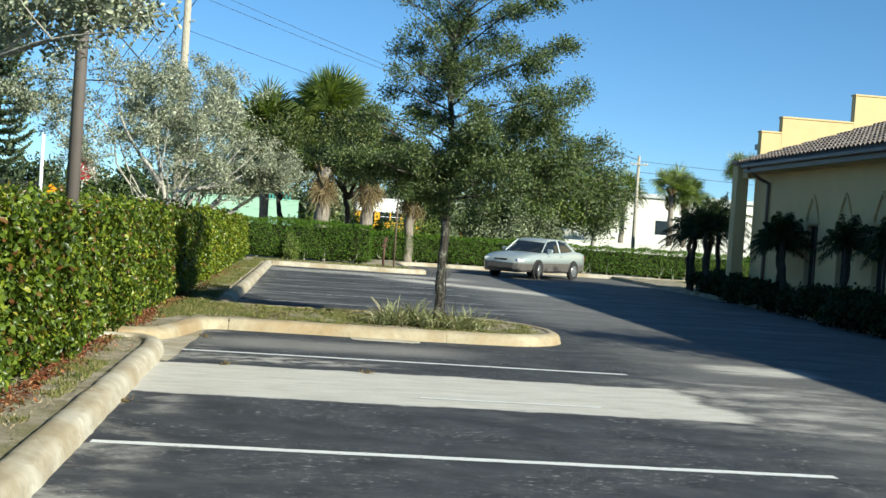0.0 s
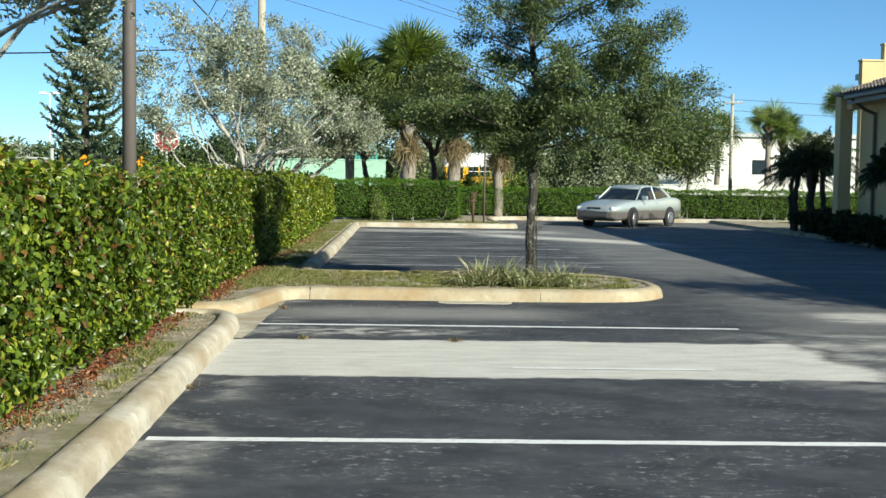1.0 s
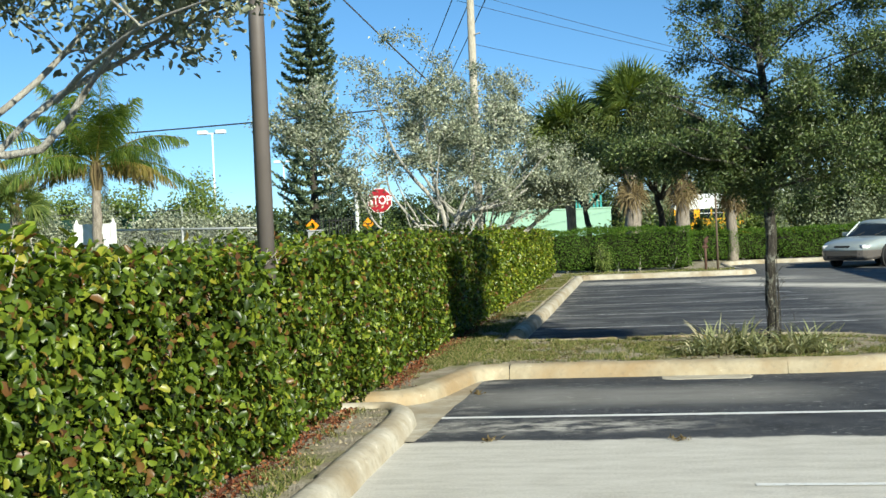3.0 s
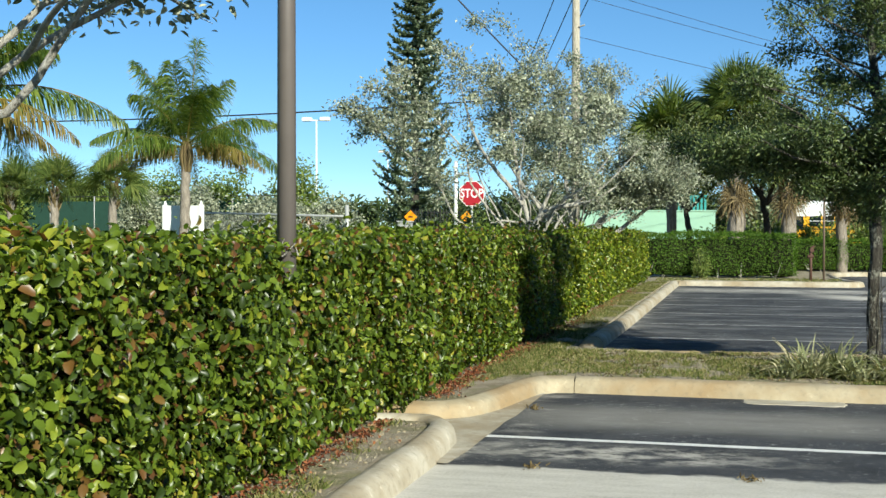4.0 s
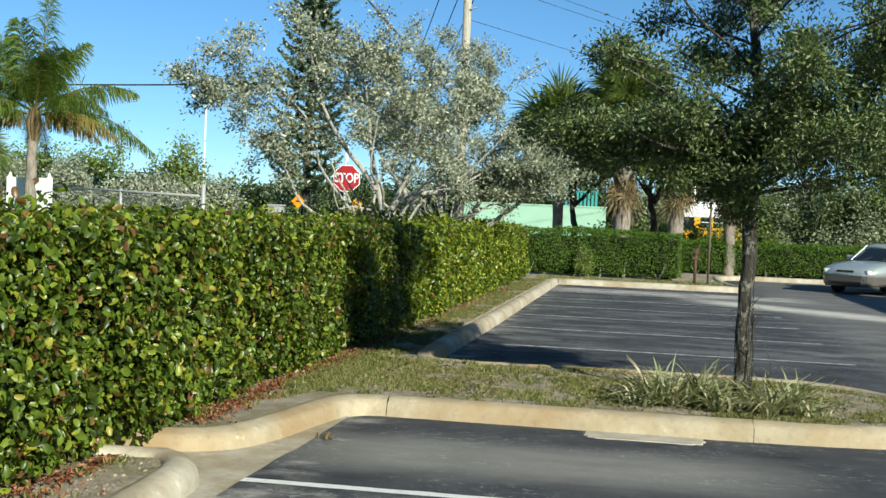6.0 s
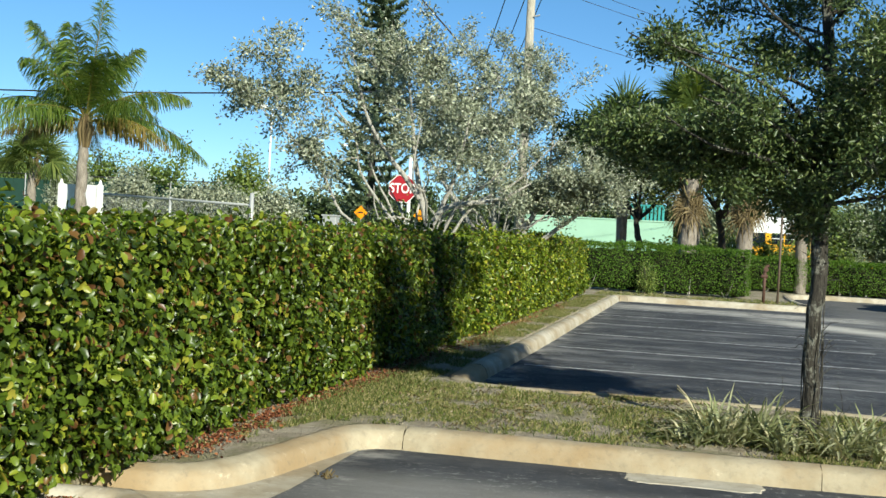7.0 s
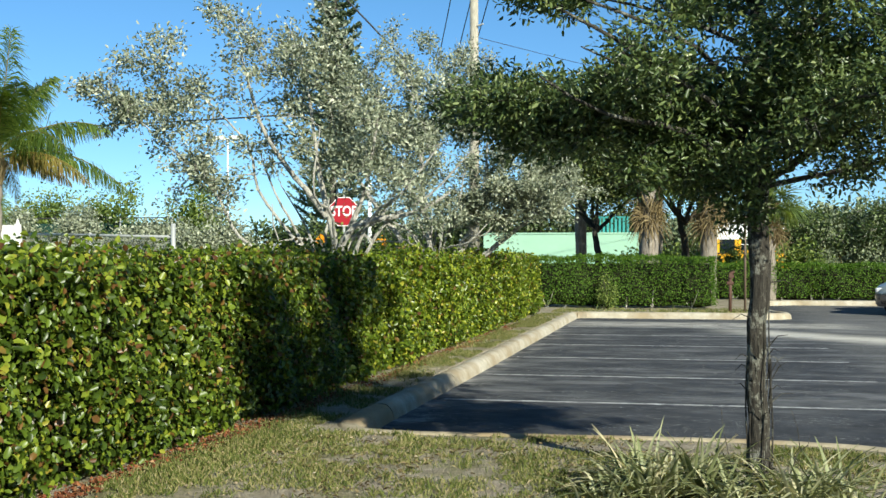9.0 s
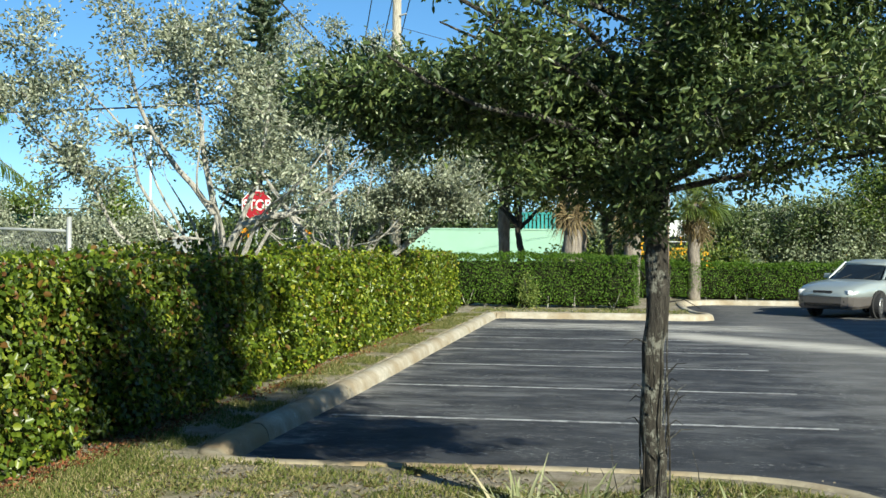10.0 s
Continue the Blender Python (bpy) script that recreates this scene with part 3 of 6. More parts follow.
kerb("kerb_west", [(0.42, -30), (0.40, -8), (0.37, -1.5), (0.33, 1.0), (0.29, 3.2), (0.27, 4.6), (0.20, 5.25), (0.0, 5.55), (-0.22, 5.6), (-0.52, 5.56)], MAT["kerb"], "pale cast concrete kerb with joints and scuffs", 3.95)
kerb("kerb_island", [(-0.62, 6.02), (-0.25, 6.03), (0.05, 6.25), (0.22, 6.75), (0.34, 7.5), (0.44, 7.95), (0.62, 8.06), (0.9, 8.07), (2.0, 8.06), (3.2, 8.04), (4.4, 8.12), (4.95, 8.35), (5.28, 8.85), (5.34, 9.4), (5.24, 10.1), (4.85, 10.75), (4.3, 11.08), (3.4, 11.2), (2.0, 11.15), (1.0, 11.1), (0.62, 11.2), (0.5, 11.6), (0.47, 12.6)],
     MAT["kerb_ochre"], "ochre-stained concrete kerb round the tree island")
kerb("kerb_far_lot", [(0.47, 12.62), (0.48, 14.0), (0.50, 18.0), (0.50, 24.0), (0.50, 30.0), (0.53, 30.65), (0.66, 30.8), (1.2, 30.83), (3.0, 30.85), (4.6, 30.86), (5.2, 31.0), (5.5, 31.4), (5.45, 32.0), (5.2, 33.0), (5.1, 36.0), (5.25, 38.2), (5.9, 39.15), (7.0, 39.35), (10.0, 39.3), (15.0, 38.9), (19.0, 38.5), (24.0, 38.2)],
     MAT["kerb"], "pale concrete kerb edging the far stalls and drive")
kerb("kerb_building", [(22.0, 33.6), (17.0, 33.2), (15.2, 32.3), (14.5, 30.4), (14.0, 26.0), (13.6, 22.0), (13.2, 17.0), (13.0, 12.0), (12.9, 0.0), (12.9, -30.0)], MAT["kerb"], "concrete kerb of the shaded planting bed")

# the concrete drain flume between the two kerb ends
g = Geo()
fx = np.array([-0.7, -0.3, 0.05, 0.3, 0.5])
fy = np.array([4.3, 4.8, 5.35, 5.85, 6.1, 6.5, 7.2, 8.0])
FX, FY = np.meshgrid(fx, fy, indexing="ij")
edge = 0.34 + 0.02 * (FY - 5.3) + 0.012 * np.sin(FY * 7)
FX = np.where(FX > 0.2, np.where(FX > 0.4, edge + 0.06, edge - 0.1), FX)
v = np.stack([FX, FY, 0.012 + 0.02 * np.clip(0.3 - FX, 0, 1)], -1).reshape(-1, 3)
i, j = np.meshgrid(np.arange(4), np.arange(7), indexing="ij")
g.add(v, np.stack([i * 8 + j, (i + 1) * 8 + j, (i + 1) * 8 + j + 1, i * 8 + j + 1], -1).reshape(-1, 4))
tagged(part("drain_flume", g, MAT["kerb"]), "pale concrete drain apron between two kerb ends", "gutter", "", "structure")

# kerb patch on the island's foot
a = np.linspace(0, 2 * np.pi, 40, endpoint=False)
edge_x = 2.75 + 0.46 * np.sign(np.cos(a)) * np.abs(np.cos(a)) ** 0.4 + rng.normal(size=40) * 0.012
edge_y = 7.90 + 0.17 * np.sign(np.sin(a)) * np.abs(np.sin(a)) ** 0.4 + rng.normal(size=40) * 0.010
bm = bmesh.new()
low_ring = [bm.verts.new((p, q, -0.01)) for p, q in zip(edge_x, edge_y)]
top_ring = [bm.verts.new((2.75 + (p - 2.75) * 0.97, 7.90 + (q - 7.90) * 0.93, 0.006)) for p, q in zip(edge_x, edge_y)]
for k in range(40):
    bm.faces.new((low_ring[k], low_ring[(k + 1) % 40], top_ring[(k + 1) % 40], top_ring[k]))
bm.faces.new(top_ring)
tagged(part("kerb_patch", bm, MAT["kerb"]), "rough concrete patch at the foot of the island kerb", "concrete patch", "", "structure")


def island_soil(name, outline, z, label):
    bm = bmesh.new()
    p = smooth_path(outline + [outline[0]], 0.3)[:-1]
    bm.faces.new([bm.verts.new((a, b, z)) for a, b in p])
    bmesh.ops.triangulate(bm, faces=bm.faces)
    bmesh.ops.recalc_face_normals(bm, faces=bm.faces)
    return tagged(part(name, bm, MAT["soil"], smooth=True), label, "ground", "", "structure")


island_soil("island_soil", [(0.0, 6.5), (0.16, 7.4), (0.34, 8.05), (0.8, 8.2), (2.5, 8.2), (4.4, 8.27), (5.1, 8.9), (5.2, 9.5), (5.0, 10.2), (4.3, 10.95), (2.5, 11.05), (0.8, 11.0), (0.4, 11.4), (-0.6, 11.4), (-0.7, 8.5), (-0.6, 6.2)], 0.132, "raised tree island of sandy soil and thin grass")


# ---- hedges ----
def hedge(name, p0, p1, depth, top, leaf, density, material, label, seed, foot=0.1, shoots=0.0, rounded=0.0, gap=None):
    """A clipped hedge whose front runs from p0 to p1, with its body to the left of that way."""
    r = np.random.default_rng(seed)
    p0, p1 = np.array(p0, float), np.array(p1, float)
    L = np.linalg.norm(p1 - p0)
    t = (p1 - p0) / L
    into = np.array([-t[1], t[0]])
    root = thing(name, (p0[0], p0[1], 0.1), label, "hedge")
    off = np.array([p0[0], p0[1], 0.1])

    def wave(s, z):
        return 0.05 * np.sin(s * 1.9 + 2 * z) + 0.04 * np.sin(s * 4.3 + 1.7 + 3 * z) + 0.03 * np.sin(s * 9.1 + z * 7) + 0.025 * np.sin(s * 17 - z * 15)

    def crest(s):
        return top + 0.03 * np.sin(s * 1.1 + seed) + 0.025 * np.sin(s * 3.7) + 0.02 * np.sin(s * 8.3)

    # a solid core, painted as dark as the shade behind the leaves
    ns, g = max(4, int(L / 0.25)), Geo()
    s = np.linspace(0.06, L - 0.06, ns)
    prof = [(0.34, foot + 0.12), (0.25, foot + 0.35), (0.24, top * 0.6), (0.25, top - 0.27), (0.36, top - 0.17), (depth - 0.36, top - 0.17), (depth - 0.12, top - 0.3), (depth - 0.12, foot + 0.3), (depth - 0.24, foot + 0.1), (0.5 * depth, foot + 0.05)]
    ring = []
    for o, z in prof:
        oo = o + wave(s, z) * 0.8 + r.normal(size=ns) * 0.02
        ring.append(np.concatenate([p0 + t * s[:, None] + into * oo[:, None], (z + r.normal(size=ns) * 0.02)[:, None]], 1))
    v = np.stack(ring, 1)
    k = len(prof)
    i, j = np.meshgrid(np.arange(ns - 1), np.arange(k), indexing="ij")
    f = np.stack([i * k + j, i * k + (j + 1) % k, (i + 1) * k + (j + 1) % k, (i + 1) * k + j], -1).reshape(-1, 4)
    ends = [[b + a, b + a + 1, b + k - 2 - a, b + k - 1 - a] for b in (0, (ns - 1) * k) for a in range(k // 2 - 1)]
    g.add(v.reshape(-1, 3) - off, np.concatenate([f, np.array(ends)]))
    part("dark_core", g, MAT["inner"], root, "solid core coloured dark like the shade between leaves")
    # stems at the foot
    g = Geo()
    for q in np.arange(0.3, L, 0.55):
        b = p0 + t * (q + r.normal() * 0.1) + into * (0.3 + r.uniform(-0.05, 0.15))
        for _ in range(3):
            e = b + t * r.normal() * 0.15 + into * r.normal() * 0.1
            g.add(*tube(np.array([[*b, 0.0], [*((b + e) / 2), 0.22], [*e, 0.5]]) - [off[0], off[1], 0.02], [0.018, 0.014, 0.008], 5))
    part("stem", g, MAT["pale_bark"], root, kind="stuff")
    # leaves on front, top and ends
    g = Geo()
    for face, area in (("front", L * top), ("top", L * depth), ("back", L * top * 0.4), ("end", 2 * depth * top)):
        n = int(area * density)
        if face == "front":
            s = r.uniform(0, L, n)
            z = foot + 0.08 + (top - foot - 0.06) * r.uniform(size=n) ** 0.92
            o = wave(s, z) + 0.27 * r.uniform(size=n) ** 1.5 - 0.05 + np.where(z < foot + 0.3, (foot + 0.3 - z) * 0.55, 0)
            nrm = np.stack([-into[0] + 0 * s, -into[1] + 0 * s, 0.4 + 0 * s], 1) + r.normal(size=(n, 3)) * 0.72
        elif face == "back":
            s = r.uniform(0, L, n)
            z = top * 0.5 + top * 0.5 * r.uniform(size=n)
            o = depth - wave(s, z) - 0.1 * r.uniform(size=n)
            nrm = np.stack([into[0] + 0 * s, into[1] + 0 * s, 0.4 + 0 * s], 1) + r.normal(size=(n, 3)) * 0.5
        elif face == "top":
            s = r.uniform(0, L, n)
            o = r.uniform(0, depth, n)
            tall = np.abs(r.normal(size=n)) * 0.03 + shoots * (r.uniform(size=n) < 0.12) * r.uniform(size=n) * (0.5 + 0.5 * np.sin(s * 1.3 + seed)) 
            z = crest(s) - 0.1 * r.uniform(size=n) ** 1.5 + tall - 0.12 * np.clip(1 - np.minimum(o, depth - o) / 0.12, 0, 1)
            nrm = np.array([[0, 0, 0.55]]) + r.normal(size=(n, 3)) * 0.75
        else:
            s = np.where(r.uniform(size=n) < 0.5, 0.0, L) + r.normal(size=n) * 0.05
            z = foot + 0.1 + (top - foot - 0.08) * r.uniform(size=n)
            o = r.uniform(0, depth, n)
            nrm = np.stack([np.sign(s - L / 2) * t[0], np.sign(s - L / 2) * t[1], 0.4 + 0 * s], 1) + r.normal(size=(n, 3)) * 0.5
        at = np.concatenate([p0 + t * s[:, None] + into * o[:, None], z[:, None]], 1) - off
        if gap:
            # leaves worn away round a post
            free = ~((np.hypot(at[:, 0] + off[0] - gap[0], at[:, 1] + off[1] - gap[1]) < gap[2]) & (at[:, 2] + off[2] > gap[3]))
            at, nrm, s = at[free], nrm[free], s[free]
            n = len(at)
        size = leaf * r.uniform(0.55, 1.45, n)
        way, wide, close = r.normal(size=(n, 3)) + [0, 0, 0.2], size * r.uniform(0.5, 0.78, n), s < rounded
        g.add(*leaf_cards(at[~close], nrm[~close], way[~close], size[~close], wide[~close], 0.18, 0.15))
        if close.any():
            g.add(*round_leaves(at[close], nrm[close], way[close], size[close], wide[close], 0.42, 0.26))
    part("foliage", g, material, root, kind="stuff")
    return root


hedge("cocoplum_hedge", (-0.36, -9.0), (-0.385, 14.6), 1.05, 1.47, 0.049, 2200, MAT["hedge"], "clipped cocoplum hedge, glossy green with reddish tips", 3, shoots=0.22, rounded=17.0, foot=0.03, gap=(-0.41, 3.5, 0.24, 1.33))
hedge("cocoplum_hedge", (-0.37, 14.7), (-0.40, 30.2), 1.05, 1.46, 0.058, 1500, MAT["hedge_lighter"], "clipped cocoplum hedge with lighter yellow-green leaves", 4, shoots=0.22, foot=0.03)
hedge("ficus_hedge", (-1.5, 33.7), (3.75, 33.7), 1.0, 1.46, 0.036, 1300, MAT["ficus"], "dense clipped dark green ficus hedge behind the stalls", 5)
hedge("ficus_hedge", (3.0, 40.5), (21.5, 39.6), 0.9, 1.24, 0.042, 900, MAT["ficus"], "low clipped green hedge along the far drive", 6)


def new_growth(n, y0, y1, seed, tall=1.0, size0=0.05):
    """Unclipped shoots standing above the hedge's top."""
    r = np.random.default_rng(seed)
    g, w = Geo(), Geo()
    for k in range(n):
        u = r.uniform()
        b = np.array([-0.42 - 0.80 * r.uniform(), y0 + (y1 - y0) * u, 1.42])
        h = tall * (0.10 + 0.26 * r.uniform()) * (0.35 + 0.65 * math.sin(math.pi * u) ** 0.5)
        e = b + [r.normal() * 0.05, r.normal() * 0.05, h]
        w.add(*tube(np.array([b, (b + e) / 2, e]), [0.006, 0.005, 0.003], 4))
        m = int(5 + h * 26)
        s = r.uniform(0.1, 1.05, m)[:, None]
        at = b + (e - b) * s + r.normal(size=(m, 3)) * 0.012
        a = r.uniform(0, 6.283, m)
        out = np.stack([np.cos(a), np.sin(a), 0.7 + 0 * a], 1)
        size = r.uniform(size0, size0 * 1.7, m)
        g.add(*leaf_cards(at, np.stack([-np.cos(a), -np.sin(a), 1.3 + 0 * a], 1) + r.normal(size=(m, 3)) * 0.35, out, size, size * 0.68, 0.2, 0.15))
    root = thing("hedge_shoots", (-0.8, (y0 + y1) / 2, 1.40), "unclipped lime and reddish shoots on the hedge's top", "plant")
    for nm, q, m in (("leaves", g, "new_growth"), ("stalk", w, "pale_bark")):
        ob = part(nm, q, MAT[m], root, kind="stuff")
        ob.data.transform(Matrix.Translation((0.8, -(y0 + y1) / 2, -1.40)))


new_growth(190, -3.6, 1.2, 17)
# low pale shoots added along the top to lend it sunlit brightness
new_growth(900, 0.8, 14.0, 18, 0.38, 0.036)
new_growth(650, 13.0, 30.0, 19, 0.38, 0.036)


# ---- trees ----
def crown(name, root_at, stems, clusters, spread, per, leaf, ratio, wood, foliage, label, category, seed, twig=0.012, up=0.5, sides=6, droop=0.0, leaf_label=""):
    """A tree: stems are (points, radii) of trunk and limbs; clusters are places at the ends of twigs, each with its leaves."""
    r = np.random.default_rng(seed)
    root = thing(name, root_at, label, category)
    off = np.array(root_at, float)
    wood_geo, nodes = Geo(), []
    for pts, rad in stems:
        pts = smooth_path(pts, 0.18)
        rr = np.interp(np.linspace(0, 1, len(pts)), np.linspace(0, 1, len(rad)), rad)
        pts[1:-1] += r.normal(size=(len(pts) - 2, 3)) * rr[1:-1, None] * 0.18
        wood_geo.add(*tube(pts - off, rr, sides + 4))
        nodes += [np.append(p, q) for p, q in zip(pts[len(pts) // 4:], rr[len(pts) // 4:])]
    nodes = np.array(nodes)
    top = np.array(clusters, float)
    top = top[np.argsort(np.linalg.norm(top - nodes[0, :3], axis=1))]
    leaves_at, leaves_dir = [], []
    for c in top:
        d = np.linalg.norm(nodes[:, :3] - c, axis=1) + 0.35 * np.maximum(nodes[:, 2] - c[2], 0)
        k = int(np.argmin(d))
        a = nodes[k, :3]
        rad = min(nodes[k, 3] * 0.7, twig * (1 + 0.8 * d[k]))
        p = bend(a, c, 5, 0.05 * d[k], 0.05 * d[k])
        wood_geo.add(*tube(p - off, np.linspace(rad, twig * 0.35, 5), sides))
        nodes = np.vstack([nodes, np.concatenate([p[1:], np.linspace(rad, twig * 0.35, 5)[1:, None]], 1)])
        n = r.poisson(per)
        s = np.clip(r.normal(0.85, 0.3, n), 0.15, 1.25)[:, None]
        q = a + (c - a) * s + r.normal(size=(n, 3)) * spread * [1, 1, 0.75]
        leaves_at.append(q)
        leaves_dir.append(unit(q - a) + r.normal(size=(n, 3)) * 0.6 - [0, 0, droop])
        # fine twigs
        for _ in range(3):
            e = c + r.normal(size=3) * spread * 1.1
            wood_geo.add(*tube(np.array([p[3], (p[3] + e) / 2 + r.normal(size=3) * 0.02, e]) - off, [twig * 0.4, twig * 0.3, twig * 0.15], 4))
    part("trunk", wood_geo, wood, root)
    at, way = np.concatenate(leaves_at), np.concatenate(leaves_dir)
    n = len(at)
    nrm = r.normal(size=(n, 3)) + [0, 0, up]
    size = leaf * r.uniform(0.65, 1.35, n)
    part("crown", Geo().add(*leaf_cards(at - off, nrm, way, size, size * ratio, 0.2, 0.15)), foliage, root, leaf_label, "stuff")
    return root


def blob(center, radii, n, seed, shell=0.55, keep=None):
    """Places scattered through an uneven egg, most of them near its outside."""
    r = np.random.default_rng(seed)
    out = []
    while len(out) < n:
        d = unit(r.normal(size=3))
        k = 1 + 0.22 * math.sin(3 * d[0] + seed) + 0.2 * math.sin(4.3 * d[1] + 2 * d[2] + seed * 1.7) + 0.12 * math.sin(9 * d[0] * d[1] + seed)
        p = np.array(center) + d * np.array(radii) * k * r.uniform(shell, 1.0)
        if keep is None or keep(p):
            out.append(p)
    return np.array(out)


# the young live oak on the island
oak_base = (3.56, 9.03, 0.13)
oak_stems = [
    ([(3.56, 9.03, 0.08), (3.562, 9.03, 0.35), (3.548, 9.03, 0.75), (3.562, 9.02, 1.15), (3.568, 9.02, 1.4), (3.55, 9.03, 1.85)], (0.086, 0.066, 0.059, 0.057, 0.060, 0.064)),
    ([(3.552, 9.03, 1.6), (3.6, 9.1, 2.6), (3.5, 9.0, 3.5), (3.55, 9.05, 4.5)], (0.058, 0.052, 0.036, 0.015)),
    ([(3.55, 9.03, 1.8), (3.15, 8.9, 2.15), (2.6, 8.8, 2.35), (1.95, 8.7, 2.5)], (0.06, 0.045, 0.03, 0.012)),
    ([(3.56, 9.03, 1.85), (4.0, 8.85, 2.2), (4.6, 8.8, 2.6), (5.3, 8.8, 2.9)], (0.065, 0.05, 0.03, 0.012)),
    ([(3.56, 9.03, 2.0), (3.4, 8.5, 2.5), (3.2, 7.9, 2.9), (3.1, 7.3, 3.3)], (0.055, 0.04, 0.028, 0.012)),
    ([(3.56, 9.03, 1.9), (3.75, 9.6, 2.3), (3.8, 10.3, 2.6), (3.7, 10.9, 3.0)], (0.055, 0.04, 0.028, 0.012)),
    ([(3.58, 9.05, 2.4), (4.2, 9.3, 3.0), (4.8, 9.4, 3.5), (5.3, 9.3, 3.7)], (0.045, 0.035, 0.022, 0.01)),
    ([(3.58, 9.05, 2.4), (3.0, 9.3, 3.0), (2.5, 9.4, 3.4), (2.1, 9.4, 3.8)], (0.045, 0.035, 0.022, 0.01)),
]


def oak_limbs(seed):
    """Tiers of flat, spreading limbs up the leader, each with its sprays of leaf clusters."""
    r = np.random.default_rng(seed)
    stems, tips = [], []
    for k in range(32):
        u = k / 31
        z0 = 1.92 + 2.75 * u
        a = k * 2.399 + 0.6 + r.normal() * 0.2
        o = np.array([math.cos(a), math.sin(a), 0.0])
        side = np.array([-o[1], o[0], 0.0])
        reach = np.interp(z0, [1.78, 2.4, 3.2, 3.9, 4.6], [1.3, 1.6, 1.6, 1.5, 1.2]) * (1 + 0.34 * o[0] - 0.10 * o[1]) * r.uniform(0.78, 1.15)
        lift = (0.22 + 0.42 * u) * reach
        base = np.array([3.55, 9.03, z0])
        s = np.linspace(0, 1, 5)[:, None]
        p = base + o * reach * s + side * (0.12 * reach * np.sin(s * 2.6) * r.choice([-1, 1])) + np.array([0, 0, 1.0]) * (lift * s - 0.10 * reach * s**3)
        stems.append(([tuple(q) for q in p], (0.019 - 0.006 * u, 0.013 - 0.004 * u, 0.008 - 0.002 * u, 0.004)))
        for m in range(int((4 + reach * 7.0) * (1.15 - 0.62 * u))):
            f = 0.2 + 0.85 * r.uniform() ** 0.7
            c = base + o * reach * f + np.array([0, 0, 1.0]) * (lift * f - 0.10 * reach * f**3)
            c = c + side * r.normal() * 0.30 * (1.25 - f) * reach * 0.8 + np.array([0, 0, r.normal() * 0.08 + 0.02])
            if c[2] > 1.92 + 0.08 * (c[0] < 3.2) and not (c[2] > 2.55 and c[0] < 3.45 and c[1] < 9.4 and r.uniform() < 0.72):
                tips.append(c)
    return stems, tips


limbs, sprays = oak_limbs(8)
oak_stems = oak_stems[:2] + limbs + [
    ([(3.55, 9.03, 4.3), (3.75, 9.0, 4.7), (4.1, 8.95, 5.15)], (0.02, 0.014, 0.006)),
    ([(3.52, 9.03, 4.2), (3.3, 9.1, 4.6), (3.2, 9.1, 4.95)], (0.02, 0.014, 0.006)),
    ([(3.57, 9.03, 1.9), (3.15, 8.5, 2.2), (2.75, 8.0, 2.25), (2.45, 7.6, 2.4)], (0.026, 0.018, 0.012, 0.005)),
    ([(3.55, 9.03, 2.2), (3.0, 8.7, 2.6), (2.5, 8.3, 2.85), (2.15, 8.0, 3.0)], (0.022, 0.016, 0.010, 0.005)),
    ([(3.57, 9.03, 1.95), (4.2, 8.9, 2.3), (5.1, 8.8, 2.45), (5.9, 8.7, 2.7)], (0.026, 0.019, 0.012, 0.005)),
    ([(3.55, 9.0, 2.35), (3.2, 8.7, 2.7), (2.8, 8.4, 2.85), (2.4, 8.1, 2.95)], (0.022, 0.016, 0.010, 0.005)),
    ([(3.55, 9.03, 2.0), (3.1, 8.7, 2.3), (2.5, 8.6, 2.4), (1.9, 8.6, 2.4)], (0.024, 0.017, 0.011, 0.005)),
    ([(3.55, 9.0, 2.1), (3.3, 8.5, 2.35), (3.05, 8.0, 2.45), (2.85, 7.6, 2.5)], (0.022, 0.016, 0.010, 0.005)),
    ([(3.55, 9.03, 1.8), (3.3, 8.85, 1.98), (3.0, 8.7, 1.97), (2.75, 8.6, 1.9)], (0.016, 0.011, 0.007, 0.004)),
]
oak_tips = np.vstack([np.array(sprays), blob((3.5, 9.05, 2.8), (0.8, 0.85, 0.8), 24, 4, 0.3, lambda p: p[2] > 2.05), blob((3.6, 9.0, 4.55), (0.7, 0.65, 0.5), 10, 8, 0.3), blob((4.75, 8.95, 3.0), (0.75, 0.7, 0.35), 22, 30, 0.3), blob((3.6, 9.0, 2.4), (1.0, 0.95, 0.4), 62, 34, 0.25, lambda p: p[2] > 2.0), blob((4.7, 9.5, 2.9), (0.95, 0.9, 0.6), 28, 35, 0.3), blob((2.85, 8.5, 2.38), (0.45, 0.5, 0.22), 22, 27, 0.3, lambda p: p[2] > 2.05), blob((3.55, 9.05, 3.85), (0.65, 0.65, 0.6), 26, 38, 0.25), blob((2.5, 8.3, 2.95), (0.45, 0.5, 0.18), 8, 39, 0.3), blob((3.85, 9.1, 2.5), (0.9, 0.9, 0.38), 44, 42, 0.2, lambda p: p[2] > 2.02), blob((2.4, 8.65, 2.36), (0.55, 0.55, 0.2), 58, 40, 0.2, lambda p: p[2] > 2.08), blob((2.2, 9.2, 2.45), (0.45, 0.6, 0.2), 26, 41, 0.3),
                      blob((5.1, 8.8, 2.5), (0.75, 0.6, 0.3), 30, 28, 0.3), blob((4.3, 8.9, 2.3), (0.8, 0.7, 0.3), 30, 29, 0.3, lambda p: p[2] > 1.95), blob((3.2, 8.75, 2.0), (0.5, 0.4, 0.16), 16, 36, 0.2), blob((3.42, 8.9, 1.84), (0.2, 0.15, 0.12), 3, 37, 0.3)])
